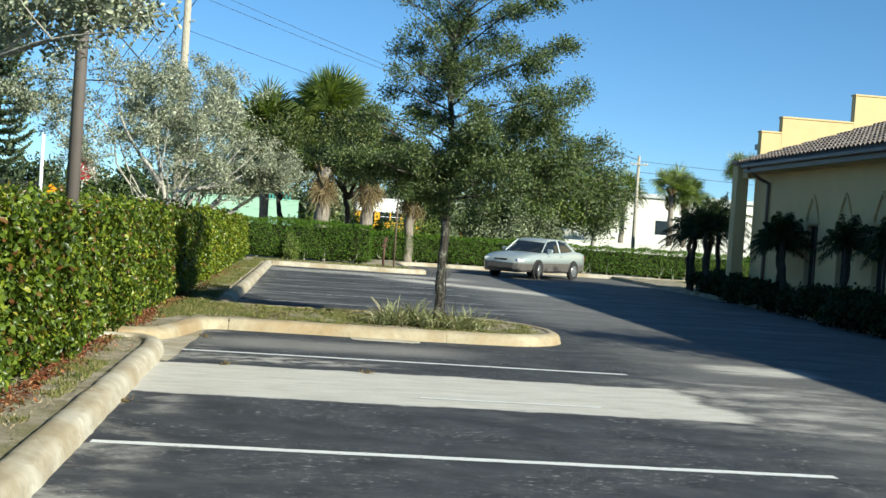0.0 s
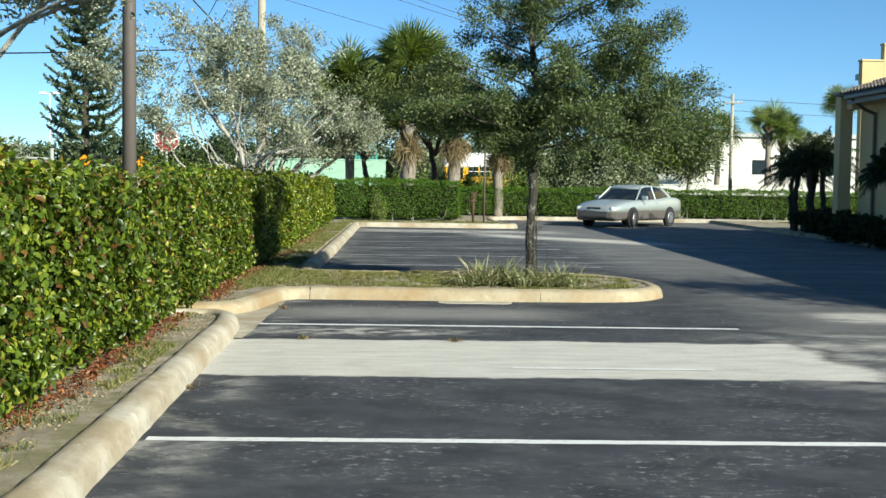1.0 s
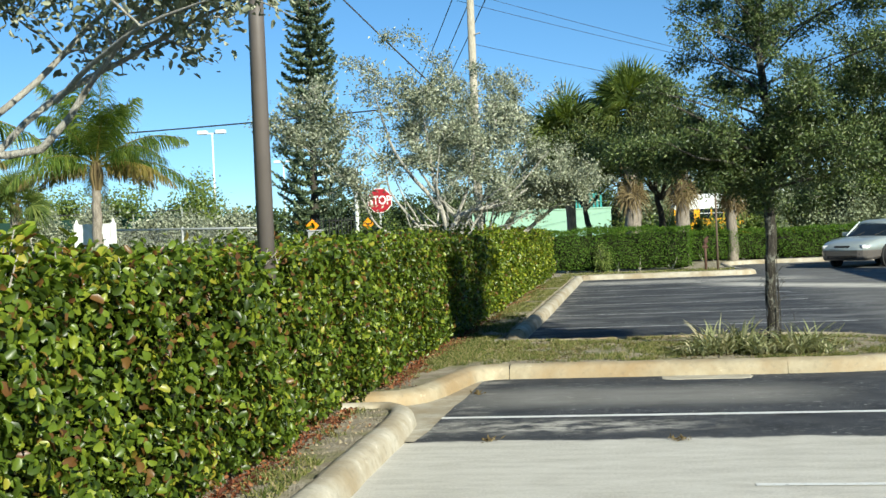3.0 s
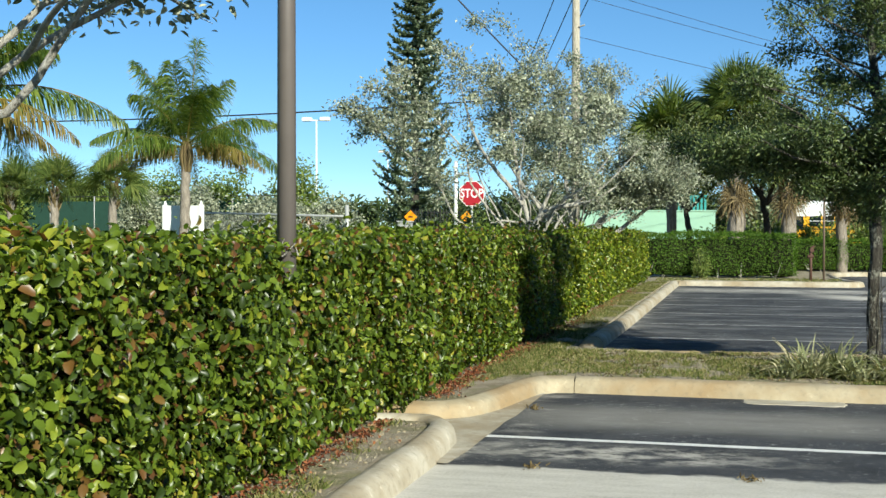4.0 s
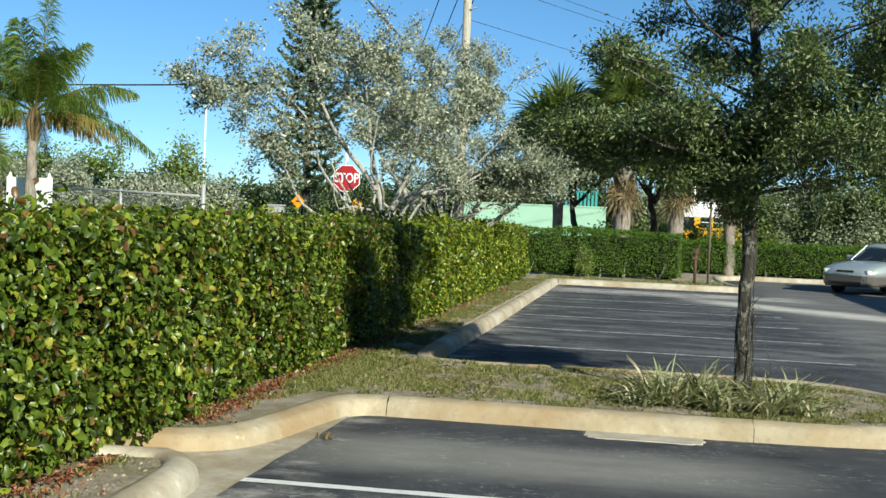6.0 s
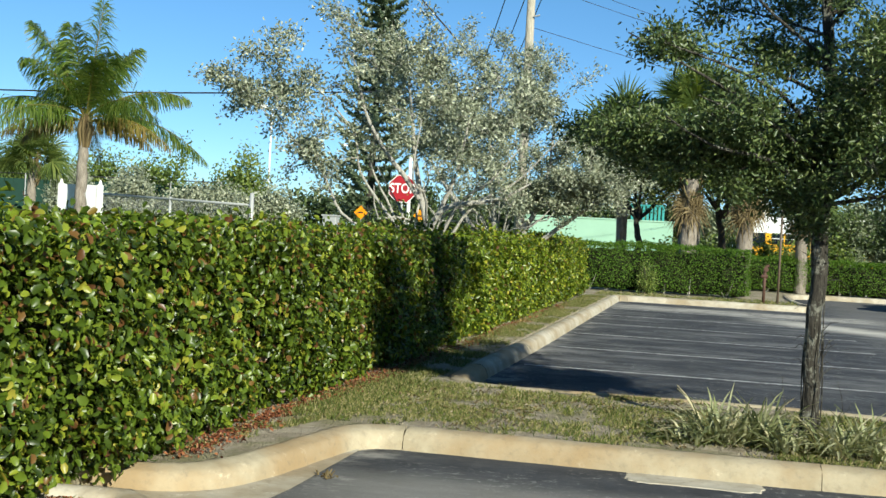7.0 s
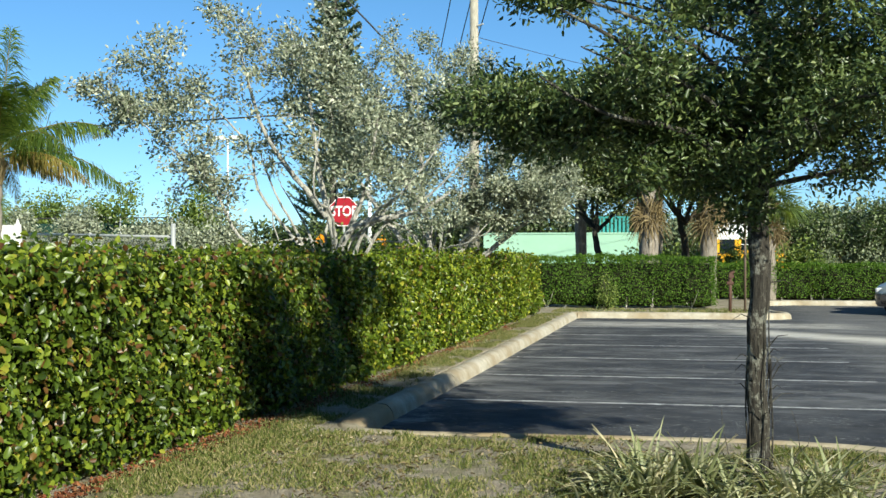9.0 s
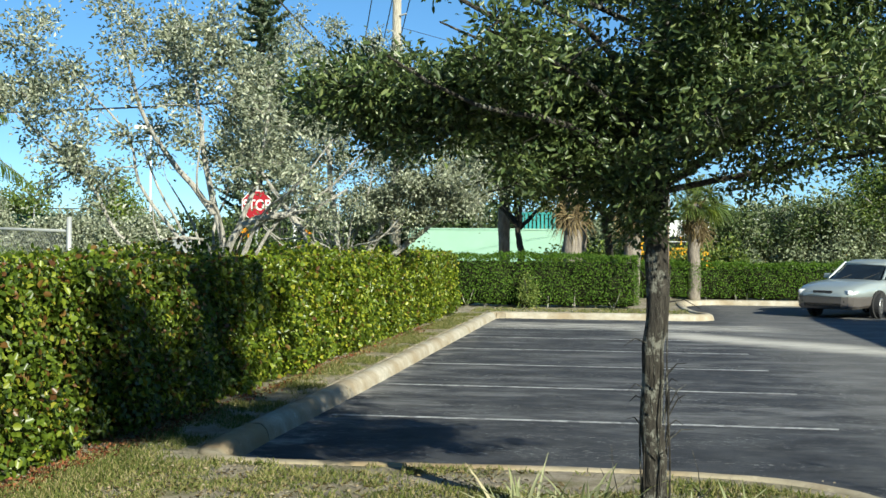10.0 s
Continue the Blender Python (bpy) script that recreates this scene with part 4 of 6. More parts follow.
crown("live_oak", oak_base, oak_stems, oak_tips, 0.074, 205, 0.038, 0.38, MAT["oak_bark"], MAT["oak"], "young live oak with lichen-grey bark on the grass island", "tree", 31, 0.009, 0.45)

# silver buttonwoods in and behind the hedge
for at, stems, tips, seed in (
    ((-1.25, 16.3, 0.11), [
        ([(-1.25, 16.3, 0.0), (-1.25, 16.3, 1.0), (-1.2, 16.3, 1.6), (-1.35, 16.2, 2.4), (-1.5, 16.1, 3.6)], (0.06, 0.05, 0.042, 0.032, 0.012)),
        ([(-1.22, 16.3, 1.35), (-0.95, 16.2, 1.88), (-0.5, 16.2, 1.98), (-0.1, 16.3, 2.08), (0.25, 16.4, 2.3)], (0.05, 0.045, 0.04, 0.028, 0.012)),
        ([(-1.25, 16.3, 1.2), (-1.75, 16.15, 1.8), (-2.15, 16.1, 2.35), (-2.25, 16.0, 2.9), (-2.9, 15.9, 3.6)], (0.026, 0.022, 0.018, 0.014, 0.008)),
        ([(-1.3, 16.3, 0.9), (-1.9, 16.25, 1.45), (-2.4, 16.1, 1.75), (-2.75, 16.0, 2.4), (-3.6, 15.8, 3.2)], (0.026, 0.022, 0.02, 0.015, 0.008)),
        ([(-1.2, 16.3, 1.5), (-0.8, 16.2, 2.3), (-0.6, 16.1, 3.2)], (0.038, 0.027, 0.012)),
        ([(-1.3, 16.25, 2.0), (-2.0, 16.0, 3.0), (-2.3, 15.9, 4.0)], (0.04, 0.028, 0.012)),
    ], [blob((-2.0, 16.0, 3.9), (1.75, 1.2, 1.1), 74, 3, 0.3), blob((-3.7, 15.9, 3.5), (0.95, 0.8, 0.75), 30, 5, 0.3), blob((-0.7, 16.3, 3.0), (1.1, 1.0, 1.1), 68, 6, 0.3), blob((-2.7, 16.0, 2.6), (0.9, 0.7, 0.45), 18, 7, 0.3)], 41),
    ((-1.3, 22.8, 0.11), [
        ([(-1.3, 22.8, 0.0), (-1.3, 22.8, 1.2), (-1.5, 22.7, 2.6), (-1.6, 22.6, 4.6)], (0.075, 0.06, 0.042, 0.014)),
        ([(-1.25, 22.8, 0.6), (-0.8, 22.7, 1.6), (-0.4, 22.6, 2.6), (-0.3, 22.5, 3.6)], (0.07, 0.06, 0.04, 0.015)),
        ([(-1.25, 22.8, 0.8), (-0.3, 22.8, 1.6), (0.5, 22.7, 2.2), (1.1, 22.6, 2.5)], (0.06, 0.05, 0.035, 0.014)),
        ([(-1.3, 22.8, 1.0), (-2.2, 22.6, 2.2), (-3.0, 22.5, 3.4)], (0.06, 0.045, 0.014)),
    ], [blob((-1.2, 22.6, 4.1), (1.9, 1.4, 1.5), 120, 9, 0.3), blob((0.4, 22.6, 2.75), (1.2, 1.1, 0.85), 95, 10, 0.3), blob((-0.6, 22.4, 2.3), (1.0, 0.8, 0.5), 34, 11, 0.3), blob((-2.6, 22.6, 3.6), (1.1, 1.0, 1.3), 45, 13, 0.3)], 43),
    ((-2.9, 1.4, 0.11), [
        ([(-2.9, 1.4, 0.0), (-2.85, 1.4, 1.2), (-2.7, 1.4, 2.2), (-2.4, 1.3, 3.8)], (0.08, 0.065, 0.05, 0.015)),
        ([(-2.75, 1.45, 1.75), (-2.1, 1.5, 2.05), (-1.5, 1.5, 2.13), (-1.1, 1.5, 2.14), (-0.75, 1.45, 2.5), (-0.3, 1.2, 2.85), (0.1, 0.8, 3.1)], (0.034, 0.030, 0.026, 0.022, 0.017, 0.012, 0.006)),
        ([(-1.35, 1.5, 2.14), (-1.0, 1.5, 2.42), (-0.6, 1.5, 2.6), (-0.2, 1.45, 2.76), (0.1, 1.3, 2.82), (0.35, 1.1, 2.8)], (0.020, 0.018, 0.014, 0.010, 0.007, 0.004)),
        ([(-1.7, 1.5, 2.12), (-1.2, 1.7, 2.55), (-0.8, 1.8, 2.95), (-0.2, 1.8, 3.3)], (0.022, 0.018, 0.013, 0.006)),
        ([(-2.6, 1.3, 2.4), (-1.9, 0.4, 2.8), (-1.2, -0.3, 3.2)], (0.05, 0.035, 0.012)),
        ([(-1.0, 1.5, 2.4), (-0.6, 1.1, 2.52), (-0.15, 0.7, 2.62), (0.3, 0.4, 2.66)], (0.018, 0.014, 0.010, 0.005)),
    ], [blob((-0.9, 1.3, 3.3), (1.5, 1.2, 0.75), 110, 15, 0.3, lambda p: p[2] > 2.64 - 0.12 * p[0]), blob((-2.4, 1.2, 3.4), (1.2, 1.2, 0.9), 45, 16, 0.3), blob((0.0, 1.0, 3.0), (0.5, 0.65, 0.26), 30, 17, 0.3), blob((-0.6, 1.5, 2.75), (0.5, 0.5, 0.2), 8, 18, 0.2)], 45),
):
    more = np.random.default_rng(seed + 100)
    for k in range({41: 9, 43: 20, 45: 0}[seed]):
        a, z1, out = k * 2.399, more.uniform(1.9, 3.3), more.uniform(0.8, 1.9)
        x1, y1 = at[0] + math.cos(a) * out, at[1] + math.sin(a) * out * 0.6
        stems.append(([(at[0], at[1], 0.7 + 0.02 * k), (at[0] + math.cos(a) * out * 0.35 + more.normal() * 0.08, at[1] + math.sin(a) * out * 0.25, 0.9 + 0.35 * z1 + more.normal() * 0.08), (x1 * 0.7 + at[0] * 0.3 + more.normal() * 0.1, y1, z1 * 0.8 + more.normal() * 0.1), (x1, y1, z1)], (0.026, 0.021, 0.015, 0.006)))
    crown("silver_buttonwood", at, stems, np.vstack(tips), 0.092, {41: 125, 43: 190, 45: 60}[seed], 0.054, 0.46, MAT["pale_bark"], MAT["silver"], "silver buttonwood with pale twisting stems and grey leaves", "tree", seed, 0.013, 0.4)


# dark spreading tree and scrub behind the far hedge
def far_tree(at, height, radius, wood, foliage, label, seed, tips=130, per=90, leaf=0.12, low=0.35, name="tree"):
    x, y, z = at
    r = np.random.default_rng(seed)
    stems = [([(x, y, z - 0.1), (x + 0.05, y, z + height * 0.25), (x + r.normal() * 0.2, y, z + height * 0.5), (x + r.normal() * 0.3, y, z + height * 0.85)], (0.05 * height * 0.6, 0.035 * height * 0.6, 0.02 * height * 0.6, 0.02))]
    for k in range(5):
        a = k * 1.26 + r.normal() * 0.3
        stems.append(([(x, y, z + height * 0.42), (x + math.cos(a) * radius * 0.4, y + math.sin(a) * radius * 0.4, z + height * 0.56), (x + math.cos(a) * radius * 0.75, y + math.sin(a) * radius * 0.75, z + height * 0.65)], (0.022 * height * 0.6, 0.014 * height * 0.6, 0.012)))
    c = blob((x, y, z + height * (1 + low) / 2), (radius, radius, height * (1 - low) / 2), tips, seed, 0.35)
    return crown(name, at, stems, c, 0.05 * height + 0.06, per, leaf, 0.5, wood, foliage, label, "tree", seed, 0.02, 0.5, 5)


far_tree((0.42, 38.0, 0.12), 5.0, 1.7, MAT["dark_bark"], MAT["fig"], "dark spreading evergreen tree behind the clipped hedge", 51, 130, 250, 0.085, 0.62)
far_tree((3.0, 38.2, 0.12), 5.5, 1.75, MAT["dark_bark"], MAT["fig"], "dark evergreen tree among the cabbage palms", 52, 140, 250, 0.085, 0.62)
for k, (x, y, h, rad) in enumerate(((7.4, 44.0, 2.9, 1.5), (9.6, 43.5, 3.2, 1.6), (12.2, 43.6, 4.9, 1.7), (13.8, 43.4, 4.6, 1.3))):
    far_tree((x, y, 0.15), h, rad, MAT["pale_bark"], MAT["scrub"] if k == 2 else MAT["oak"], "grey-green scrub tree behind the far hedge", 60 + k, 110, 150, 0.10, 0.32)


far_tree((14.3, 2.6, 0.11), 5.6, 1.7, MAT["dark_bark"], MAT["oak"], "shade tree by the drive", 58, 60, 90, 0.12, 0.45)


# ---- palms ----
def fan_leaf(g, at, way, reach, r, n=26, droop=0.5):
    """One fan-shaped palm leaf: a stalk and a wheel of drooping strips."""
    way = unit(np.asarray(way, float))
    side = unit(np.cross(way, [0, 0, 1.0]) + 1e-6)
    roll = r.uniform(-1.2, 1.2)
    side = side * math.cos(roll) + np.cross(way, side) * math.sin(roll)
    up = np.cross(side, way)
    hub = np.asarray(at) + way * reach * 0.45 - np.array([0, 0, droop * reach * 0.08])
    g.add(*tube(np.array([at, (np.asarray(at) + hub) / 2 + [0, 0, 0.03], hub]), [0.018, 0.013, 0.01], 4))
    a = np.linspace(-2.1, 2.1, n) + r.normal(size=n) * 0.05
    d = unit(way * np.cos(a)[:, None] + side * np.sin(a)[:, None] + up * 0.25)
    ln = reach * 0.6 * (0.75 + 0.25 * np.cos(a)) * r.uniform(0.85, 1.1, n)
    w = reach * 0.026
    cross = unit(np.cross(d, up))
    z = np.array([0, 0, 1.0])
    p0, p1 = np.repeat(hub[None], n, 0), hub + d * ln[:, None] * 0.6 - z * (droop * ln * 0.12)[:, None]
    p2 = hub + d * ln[:, None] - z * (droop * ln * 0.5)[:, None]
    v = np.stack([p0 - cross * w * 0.15, p0 + cross * w * 0.15, p1 + cross * w * 0.5, p1 - cross * w * 0.5, p2 + cross * w * 0.06, p2 - cross * w * 0.06], 1)
    k = np.arange(n)[:, None] * 6
    g.add(v.reshape(-1, 3), np.concatenate([k + [0, 1, 2, 3], k + [3, 2, 4, 5]], 0))


def fan_palm(at, height, reach, label, seed, leaves=42, skirt=26, lean=(0, 0), stout=1.0):
    r = np.random.default_rng(seed)
    root = thing("cabbage_palm", at, label, "palm tree")
    top = np.array([lean[0], lean[1], height])
    pts = bend((0, 0, -0.1), top, 14, 0, 0.04)
    rad = (np.linspace(0.2, 0.16, 14) + r.normal(size=14) * 0.008) * stout
    part("trunk", Geo().add(*tube(pts, rad, 12)), MAT["palm_bark"], root)
    # leaf boots under the crown
    g = Geo()
    for k in range(40):
        a, z = r.uniform(0, 6.283), height - r.uniform(0.0, min(1.3, height * 0.45))
        o = np.array([math.cos(a), math.sin(a), 0])
        b = top * (z / height) + o * 0.13 * stout
        b[2] = z
        g.add(*tube(np.array([b, b + o * 0.12 + [0, 0, 0.16], b + o * 0.2 + [0, 0, 0.34]]), [0.05, 0.04, 0.02], 4))
    part("leaf_boot", g, MAT["dry"], root)
    g = Geo()
    for k in range(leaves):
        a, e = r.uniform(0, 6.283), math.asin(r.uniform(-0.35, 0.98))
        fan_leaf(g, top + [0, 0, 0.1], (math.cos(a) * math.cos(e), math.sin(a) * math.cos(e), math.sin(e)), reach * r.uniform(0.8, 1.1), r, 30, 0.35 + 0.5 * (e < 0.5))
    part("crown", g, MAT["fan"], root, kind="stuff")
    if skirt:
        g = Geo()
        for k in range(skirt):
            a = r.uniform(0, 6.283)
            fan_leaf(g, top + [math.cos(a) * 0.12, math.sin(a) * 0.12, -r.uniform(0.0, 0.5)], (math.cos(a) * r.uniform(0.1, 0.5), math.sin(a) * r.uniform(0.1, 0.5), -1.0), reach * r.uniform(0.4, 0.95), r, 12, 0.7)
        part("dead_skirt", g, MAT["dry"], root, "hanging straw-brown dead leaves", "stuff")
    return root


fan_palm((2.15, 39.2, 0.13), 5.5, 2.1, "tall cabbage palm with a dense round crown", 71, 84, 10)
fan_palm((-0.25, 40.2, 0.13), 4.8, 2.1, "tall cabbage palm behind the dark tree", 72, 80, 0)
fan_palm((2.03, 36.4, 0.13), 3.35, 1.35, "stout cabbage palm with hanging dead leaves", 73, 16, 46, (0, 0), 1.5)
fan_palm((3.6, 37.0, 0.13), 3.3, 1.4, "cabbage palm with a drooping dry skirt", 74, 18, 44, (0.1, 0), 1.3)
fan_palm((5.6, 40.6, 0.13), 2.9, 1.2, "small cabbage palm behind the hedge", 75, 22, 20)
for k, (x, y, h) in enumerate(((-27.4, 44.0, 3.3), (-24.7, 44.3, 3.5), (-31.0, 46.0, 3.4))):
    fan_palm((x, y, 0.6), h - 0.5, 1.7, "squat cabbage palm in rough grass", 80 + k, 50, 0)
for k, (x, y, h) in enumerate(((24.0, 66.0, 4.9), (22.0, 70.0, 4.6), (25.6, 68.0, 4.6), (34.5, 82.0, 7.4))):
    fan_palm((x, y, 0.1), h, 1.9, "cabbage palm before the white building", 90 + k, 34, 0)


def frond(g, spine, at, way, length, r, pairs=46, arch=0.6, leaflet=0.55, hang=0.6):
    """One feather-shaped palm frond: an arching rachis with two rows of leaflets."""
    way = unit(np.asarray(way, float))
    s = np.linspace(0, 1, 14)
    p = np.asarray(at) + way * (s * length)[:, None] - np.array([0, 0, 1.0]) * (arch * length * s**2.2)[:, None]
    spine.add(*tube(p, np.linspace(0.028, 0.005, 14), 5))
    q = np.linspace(0.14, 1.0, pairs)
    base = np.stack([np.interp(q, s, p[:, i]) for i in range(3)], 1)
    t = unit(np.gradient(base, axis=0))
    side = unit(np.cross(t, [0, 0, 1.0]))
    ln = leaflet * np.sin(np.pi * (0.14 + 0.78 * q)) ** 0.7
    for sgn in (-1, 1):
        d = unit(side * sgn * 0.8 + t * (0.45 + 0.75 * q[:, None] ** 2) - np.array([0, 0, 1.0]) * hang + r.normal(size=(pairs, 3)) * 0.28)
        mid = base + d * ln[:, None] * 0.55
        tip = base + unit(d - np.array([0, 0, 0.55])) * ln[:, None]
        w = np.clip(0.026 * leaflet, 0.007, 0.015) + 0 * ln
        v = np.stack([base - t * w[:, None] * 0.5, base + t * w[:, None] * 0.5, mid + t * w[:, None], mid - t * w[:, None], tip + t * 0.003, tip - t * 0.003], 1)
        k = np.arange(pairs)[:, None] * 6
        g.add(v.reshape(-1, 3), np.concatenate([k + [0, 1, 2, 3], k + [3, 2, 4, 5]], 0))


def coconut_palm(at, height, length, label, seed, fronds=15, old=8, lean=(0.0, 0.0)):
    r = np.random.default_rng(seed)
    root = thing("coconut_palm", at, label, "palm tree")
    top = np.array([lean[0], lean[1], height])
    pts = bend((0, 0, -0.1), top, 16, 0, 0.05)
    part("trunk", Geo().add(*tube(pts, np.linspace(0.17, 0.115, 16) + 0.008 * np.sin(np.arange(16) * 2.4), 12)), MAT["palm_bark"], root)
    g = Geo()
    for k in range(22):
        a = r.uniform(0, 6.283)
        o = np.array([math.cos(a), math.sin(a), 0])
        g.add(*tube(np.array([top - [0, 0, 0.75] + o * 0.1, top - [0, 0, 0.3] + o * 0.17, top + o * 0.1 + [0, 0, 0.1]]), [0.03, 0.05, 0.03], 5))
    part("fibre_sheath", g, MAT["dry"], root, "ragged straw-coloured leaf sheaths")
    g, sp = Geo(), Geo()
    for k in range(fronds):
        a = k * 2.399 + r.normal() * 0.15
        e = radians(84 - 72 * (k / fronds) ** 0.9 + r.normal() * 7)
        frond(g, sp, top, (math.cos(a) * math.cos(e), math.sin(a) * math.cos(e), math.sin(e)), length * r.uniform(0.78, 1.06), r, 120, 0.10 + 0.44 * math.cos(e) ** 1.3, 0.70, 0.12 + 0.5 * math.cos(e) ** 2)
    part("crown", g, MAT["palm"], root, kind="stuff")
    part("frond_stalk", sp, MAT["palm_yellow"], root, kind="stuff")
    g, sp = Geo(), Geo()
    for k in range(old):
        a = k * 0.785 + r.normal() * 0.2
        e = radians(14 + r.normal() * 9)
        frond(g, sp, top - [0, 0, 0.1], (math.cos(a) * math.cos(e), math.sin(a) * math.cos(e), math.sin(e)), length * r.uniform(0.5, 0.8), r, 80, 0.55, 0.55, 1.0)
    part("old_fronds", g, MAT["palm_yellow"], root, "yellowing lower fronds", "stuff")
    part("old_stalk", sp, MAT["palm_yellow"], root, kind="stuff")
    return root


coconut_palm((-13.15, 27.9, 0.3), 3.65, 3.3, "coconut palm with green upper and yellowing lower fronds", 101, 17, 6)
coconut_palm((-11.3, 14.4, 0.2), 3.5, 3.6, "coconut palm with a yellow drooping frond", 102, 20, 6)


# ---- Norfolk pine ----
def norfolk_pine(at, height, label, seed):
    r = np.random.default_rng(seed)
    root = thing("norfolk_pine", at, label, "conifer tree")
    pts = bend((0, 0, -0.1), (0.2, 0, height), 24, 0, 0.05)
    part("trunk", Geo().add(*tube(pts, np.linspace(0.34, 0.08, 24), 10)), MAT["dark_bark"], root)
    g = Geo()
    z = 1.0
    while z < height - 0.3:
        f = 1 - z / height
        reach = 0.3 + 3.1 * f ** 0.6 * (1 if f < 0.85 else 0.85)
        for k in range(6):
            a = k * 1.047 + r.uniform(0, 1.0)
            n = int(8 + reach * 9)
            o = np.array([math.cos(a), math.sin(a), 0])
            s = np.linspace(0.08, 1, n)
            p = np.array([0.2 * z / height, 0, z]) + o * (s * reach * r.uniform(0.8, 1.1))[:, None] + np.array([0, 0, 1.0]) * (-0.06 * reach * np.sin(s * 2.6) + 0.34 * reach * s**3)[:, None]
            g.add(*tube(p, np.linspace(0.05, 0.02, n), 4))
            side = np.array([-o[1], o[0], 0])
            for sgn in (-1, 1):
                d = unit(side * sgn + o * 0.7 + np.array([0, 0, 0.35]) + r.normal(size=(n, 3)) * 0.15)
                ln = (0.24 + 0.30 * np.sin(s * np.pi) * min(1, reach / 2))
                v, fc = leaf_cards(p, np.cross(d, o) + r.normal(size=(n, 3)) * 0.4, d, ln, 0.15, 0.3, -0.3)
                g.add(v, fc)
                v, fc = leaf_cards(p + o * 0.05, r.normal(size=(n, 3)), d + [0, 0, 0.6], ln * 0.8, 0.13, 0.3, -0.2)
                g.add(v, fc)
        z += 0.60 + 0.2 * f
    part("foliage", g, MAT["pine"], root, "tiered dark green upswept branches", "stuff")
    return root


norfolk_pine((-22.9, 87.5, 1.0), 25.0, "tall Norfolk pine with tiered dark branches", 111)


# ---- background scrub ----
def scrub(name, spots, leaf, per, material, label, seed):
    """A bank of bushes as one mass of leaves with twiggy stems."""
    r = np.random.default_rng(seed)
    g, w = Geo(), Geo()
    root = thing(name, (spots[0][0], spots[0][1], float(rise(np.array(spots[0][0]), np.array(spots[0][1])))), label, "bushes", "", "stuff")
    off = np.array(root.location)
    for k, (x, y, rad, h) in enumerate(spots):
        z = float(rise(np.array(x), np.array(y)))
        c = blob((x, y, z + h * 0.5), (rad, rad * 0.8, h * 0.55), 34, seed + k, 0.4, lambda p: p[2] > z + 0.05)
        for q in c:
            w.add(*tube(np.array([[x, y, z], [(x + q[0]) / 2, (y + q[1]) / 2, z + (q[2] - z) * 0.6], q]) - off, [0.04, 0.025, 0.01], 4))
            n = int(per)
            at = q + r.normal(size=(n, 3)) * [rad * 0.2, rad * 0.2, h * 0.13]
            s = leaf * r.uniform(0.6, 1.4, n)
            g.add(*leaf_cards(at - off, r.normal(size=(n, 3)) + [0, -0.3, 0.6], r.normal(size=(n, 3)), s, s * 0.5, 0.2, 0.1))
    part("twigs", w, MAT["dark_bark"], root, kind="stuff")
    part("leaves", g, material, root, kind="stuff")
    return root


r = np.random.default_rng(5)
scrub("silvery_bushes", [(-29 + 1.45 * k + r.normal() * 0.4, 57 + r.normal() * 1.2, 1.4, 2.5 + r.normal() * 0.25) for k in range(8)], 0.16, 200, MAT["silver"], "bank of silvery grey-green bushes beyond the fence", 121)
scrub("green_scrub", [(-48 + 2.1 * k + r.normal() * 0.5, 62 + r.normal() * 2, 1.9, 3.4 + r.normal() * 0.5) for k in range(12)], 0.19, 190, MAT["scrub"], "bank of green scrub beyond the fence", 122)
scrub("far_treeline", [(-95 + 4.4 * k + r.normal() * 1.0, 128 + r.normal() * 4, 3.6, 4.6 + r.normal() * 1.3) for k in range(46)], 0.55, 24, MAT["dark_leaf"], "distant dark line of trees on the horizon", 123)
scrub("roadside_scrub", [(-17 + 0.9 * k + r.normal() * 0.3, 30.5 + 0.3 * k + r.normal() * 0.8, 0.8, 1.0 + r.normal() * 0.15) for k in range(14)], 0.09, 110, MAT["scrub"], "low roadside weeds and scrub behind the hedge", 124)
scrub("dark_shrubs", [(-5.0 + 0.62 * k + r.normal() * 0.15, 28 + 0.6 * k + r.normal() * 0.4, 0.8, 1.8 + r.normal() * 0.2) for k in range(4)], 0.09, 60, MAT["dark_leaf"], "dark shrubs in the shade of the buttonwoods", 125)
scrub("palmetto_scrub", [(1.3 + 1.05 * k + r.normal() * 0.2, 42.6 + r.normal() * 0.7, 0.8, 1.5 + r.normal() * 0.2) for k in range(6)], 0.11, 70, MAT["scrub"], "mixed green undergrowth behind the far hedge", 126)
scrub("grey_scrub", [(7.4 + 0.9 * k + r.normal() * 0.15, 42.8 + r.normal() * 0.4, 0.75, 2.5 + r.normal() * 0.25) for k in range(6)], 0.10, 150, MAT["greygreen"], "silvery scrub standing behind the low far hedge", 126)
scrub("junction_trees", [(-26 + 1.9 * k + r.normal() * 0.5, 98 + r.normal() * 2, 1.9, 3.6 + r.normal() * 0.7) for k in range(15)], 0.3, 45, MAT["dark_leaf"], "dark trees beyond the road junction", 133)
scrub("backing_trees", [(3 + 2.4 * k + r.normal() * 0.3, 88 + r.normal() * 2, 2.2, 4.2 + r.normal() * 0.6) for k in range(9)], 0.3, 60, MAT["greygreen"], "hazy grey-green trees across the road", 127)
scrub("bright_bush", [(1.05, 33.5, 0.28, 0.75)], 0.05, 60, MAT["scrub"], "small bright green bush at the hedge's foot", 128)
scrub("weed_bush", [(-5.2, 29.6, 0.6, 1.75), (-4.3, 30.2, 0.5, 1.6)], 0.08, 60, MAT["scrub"], "leafy green weeds beside the stop sign", 129)


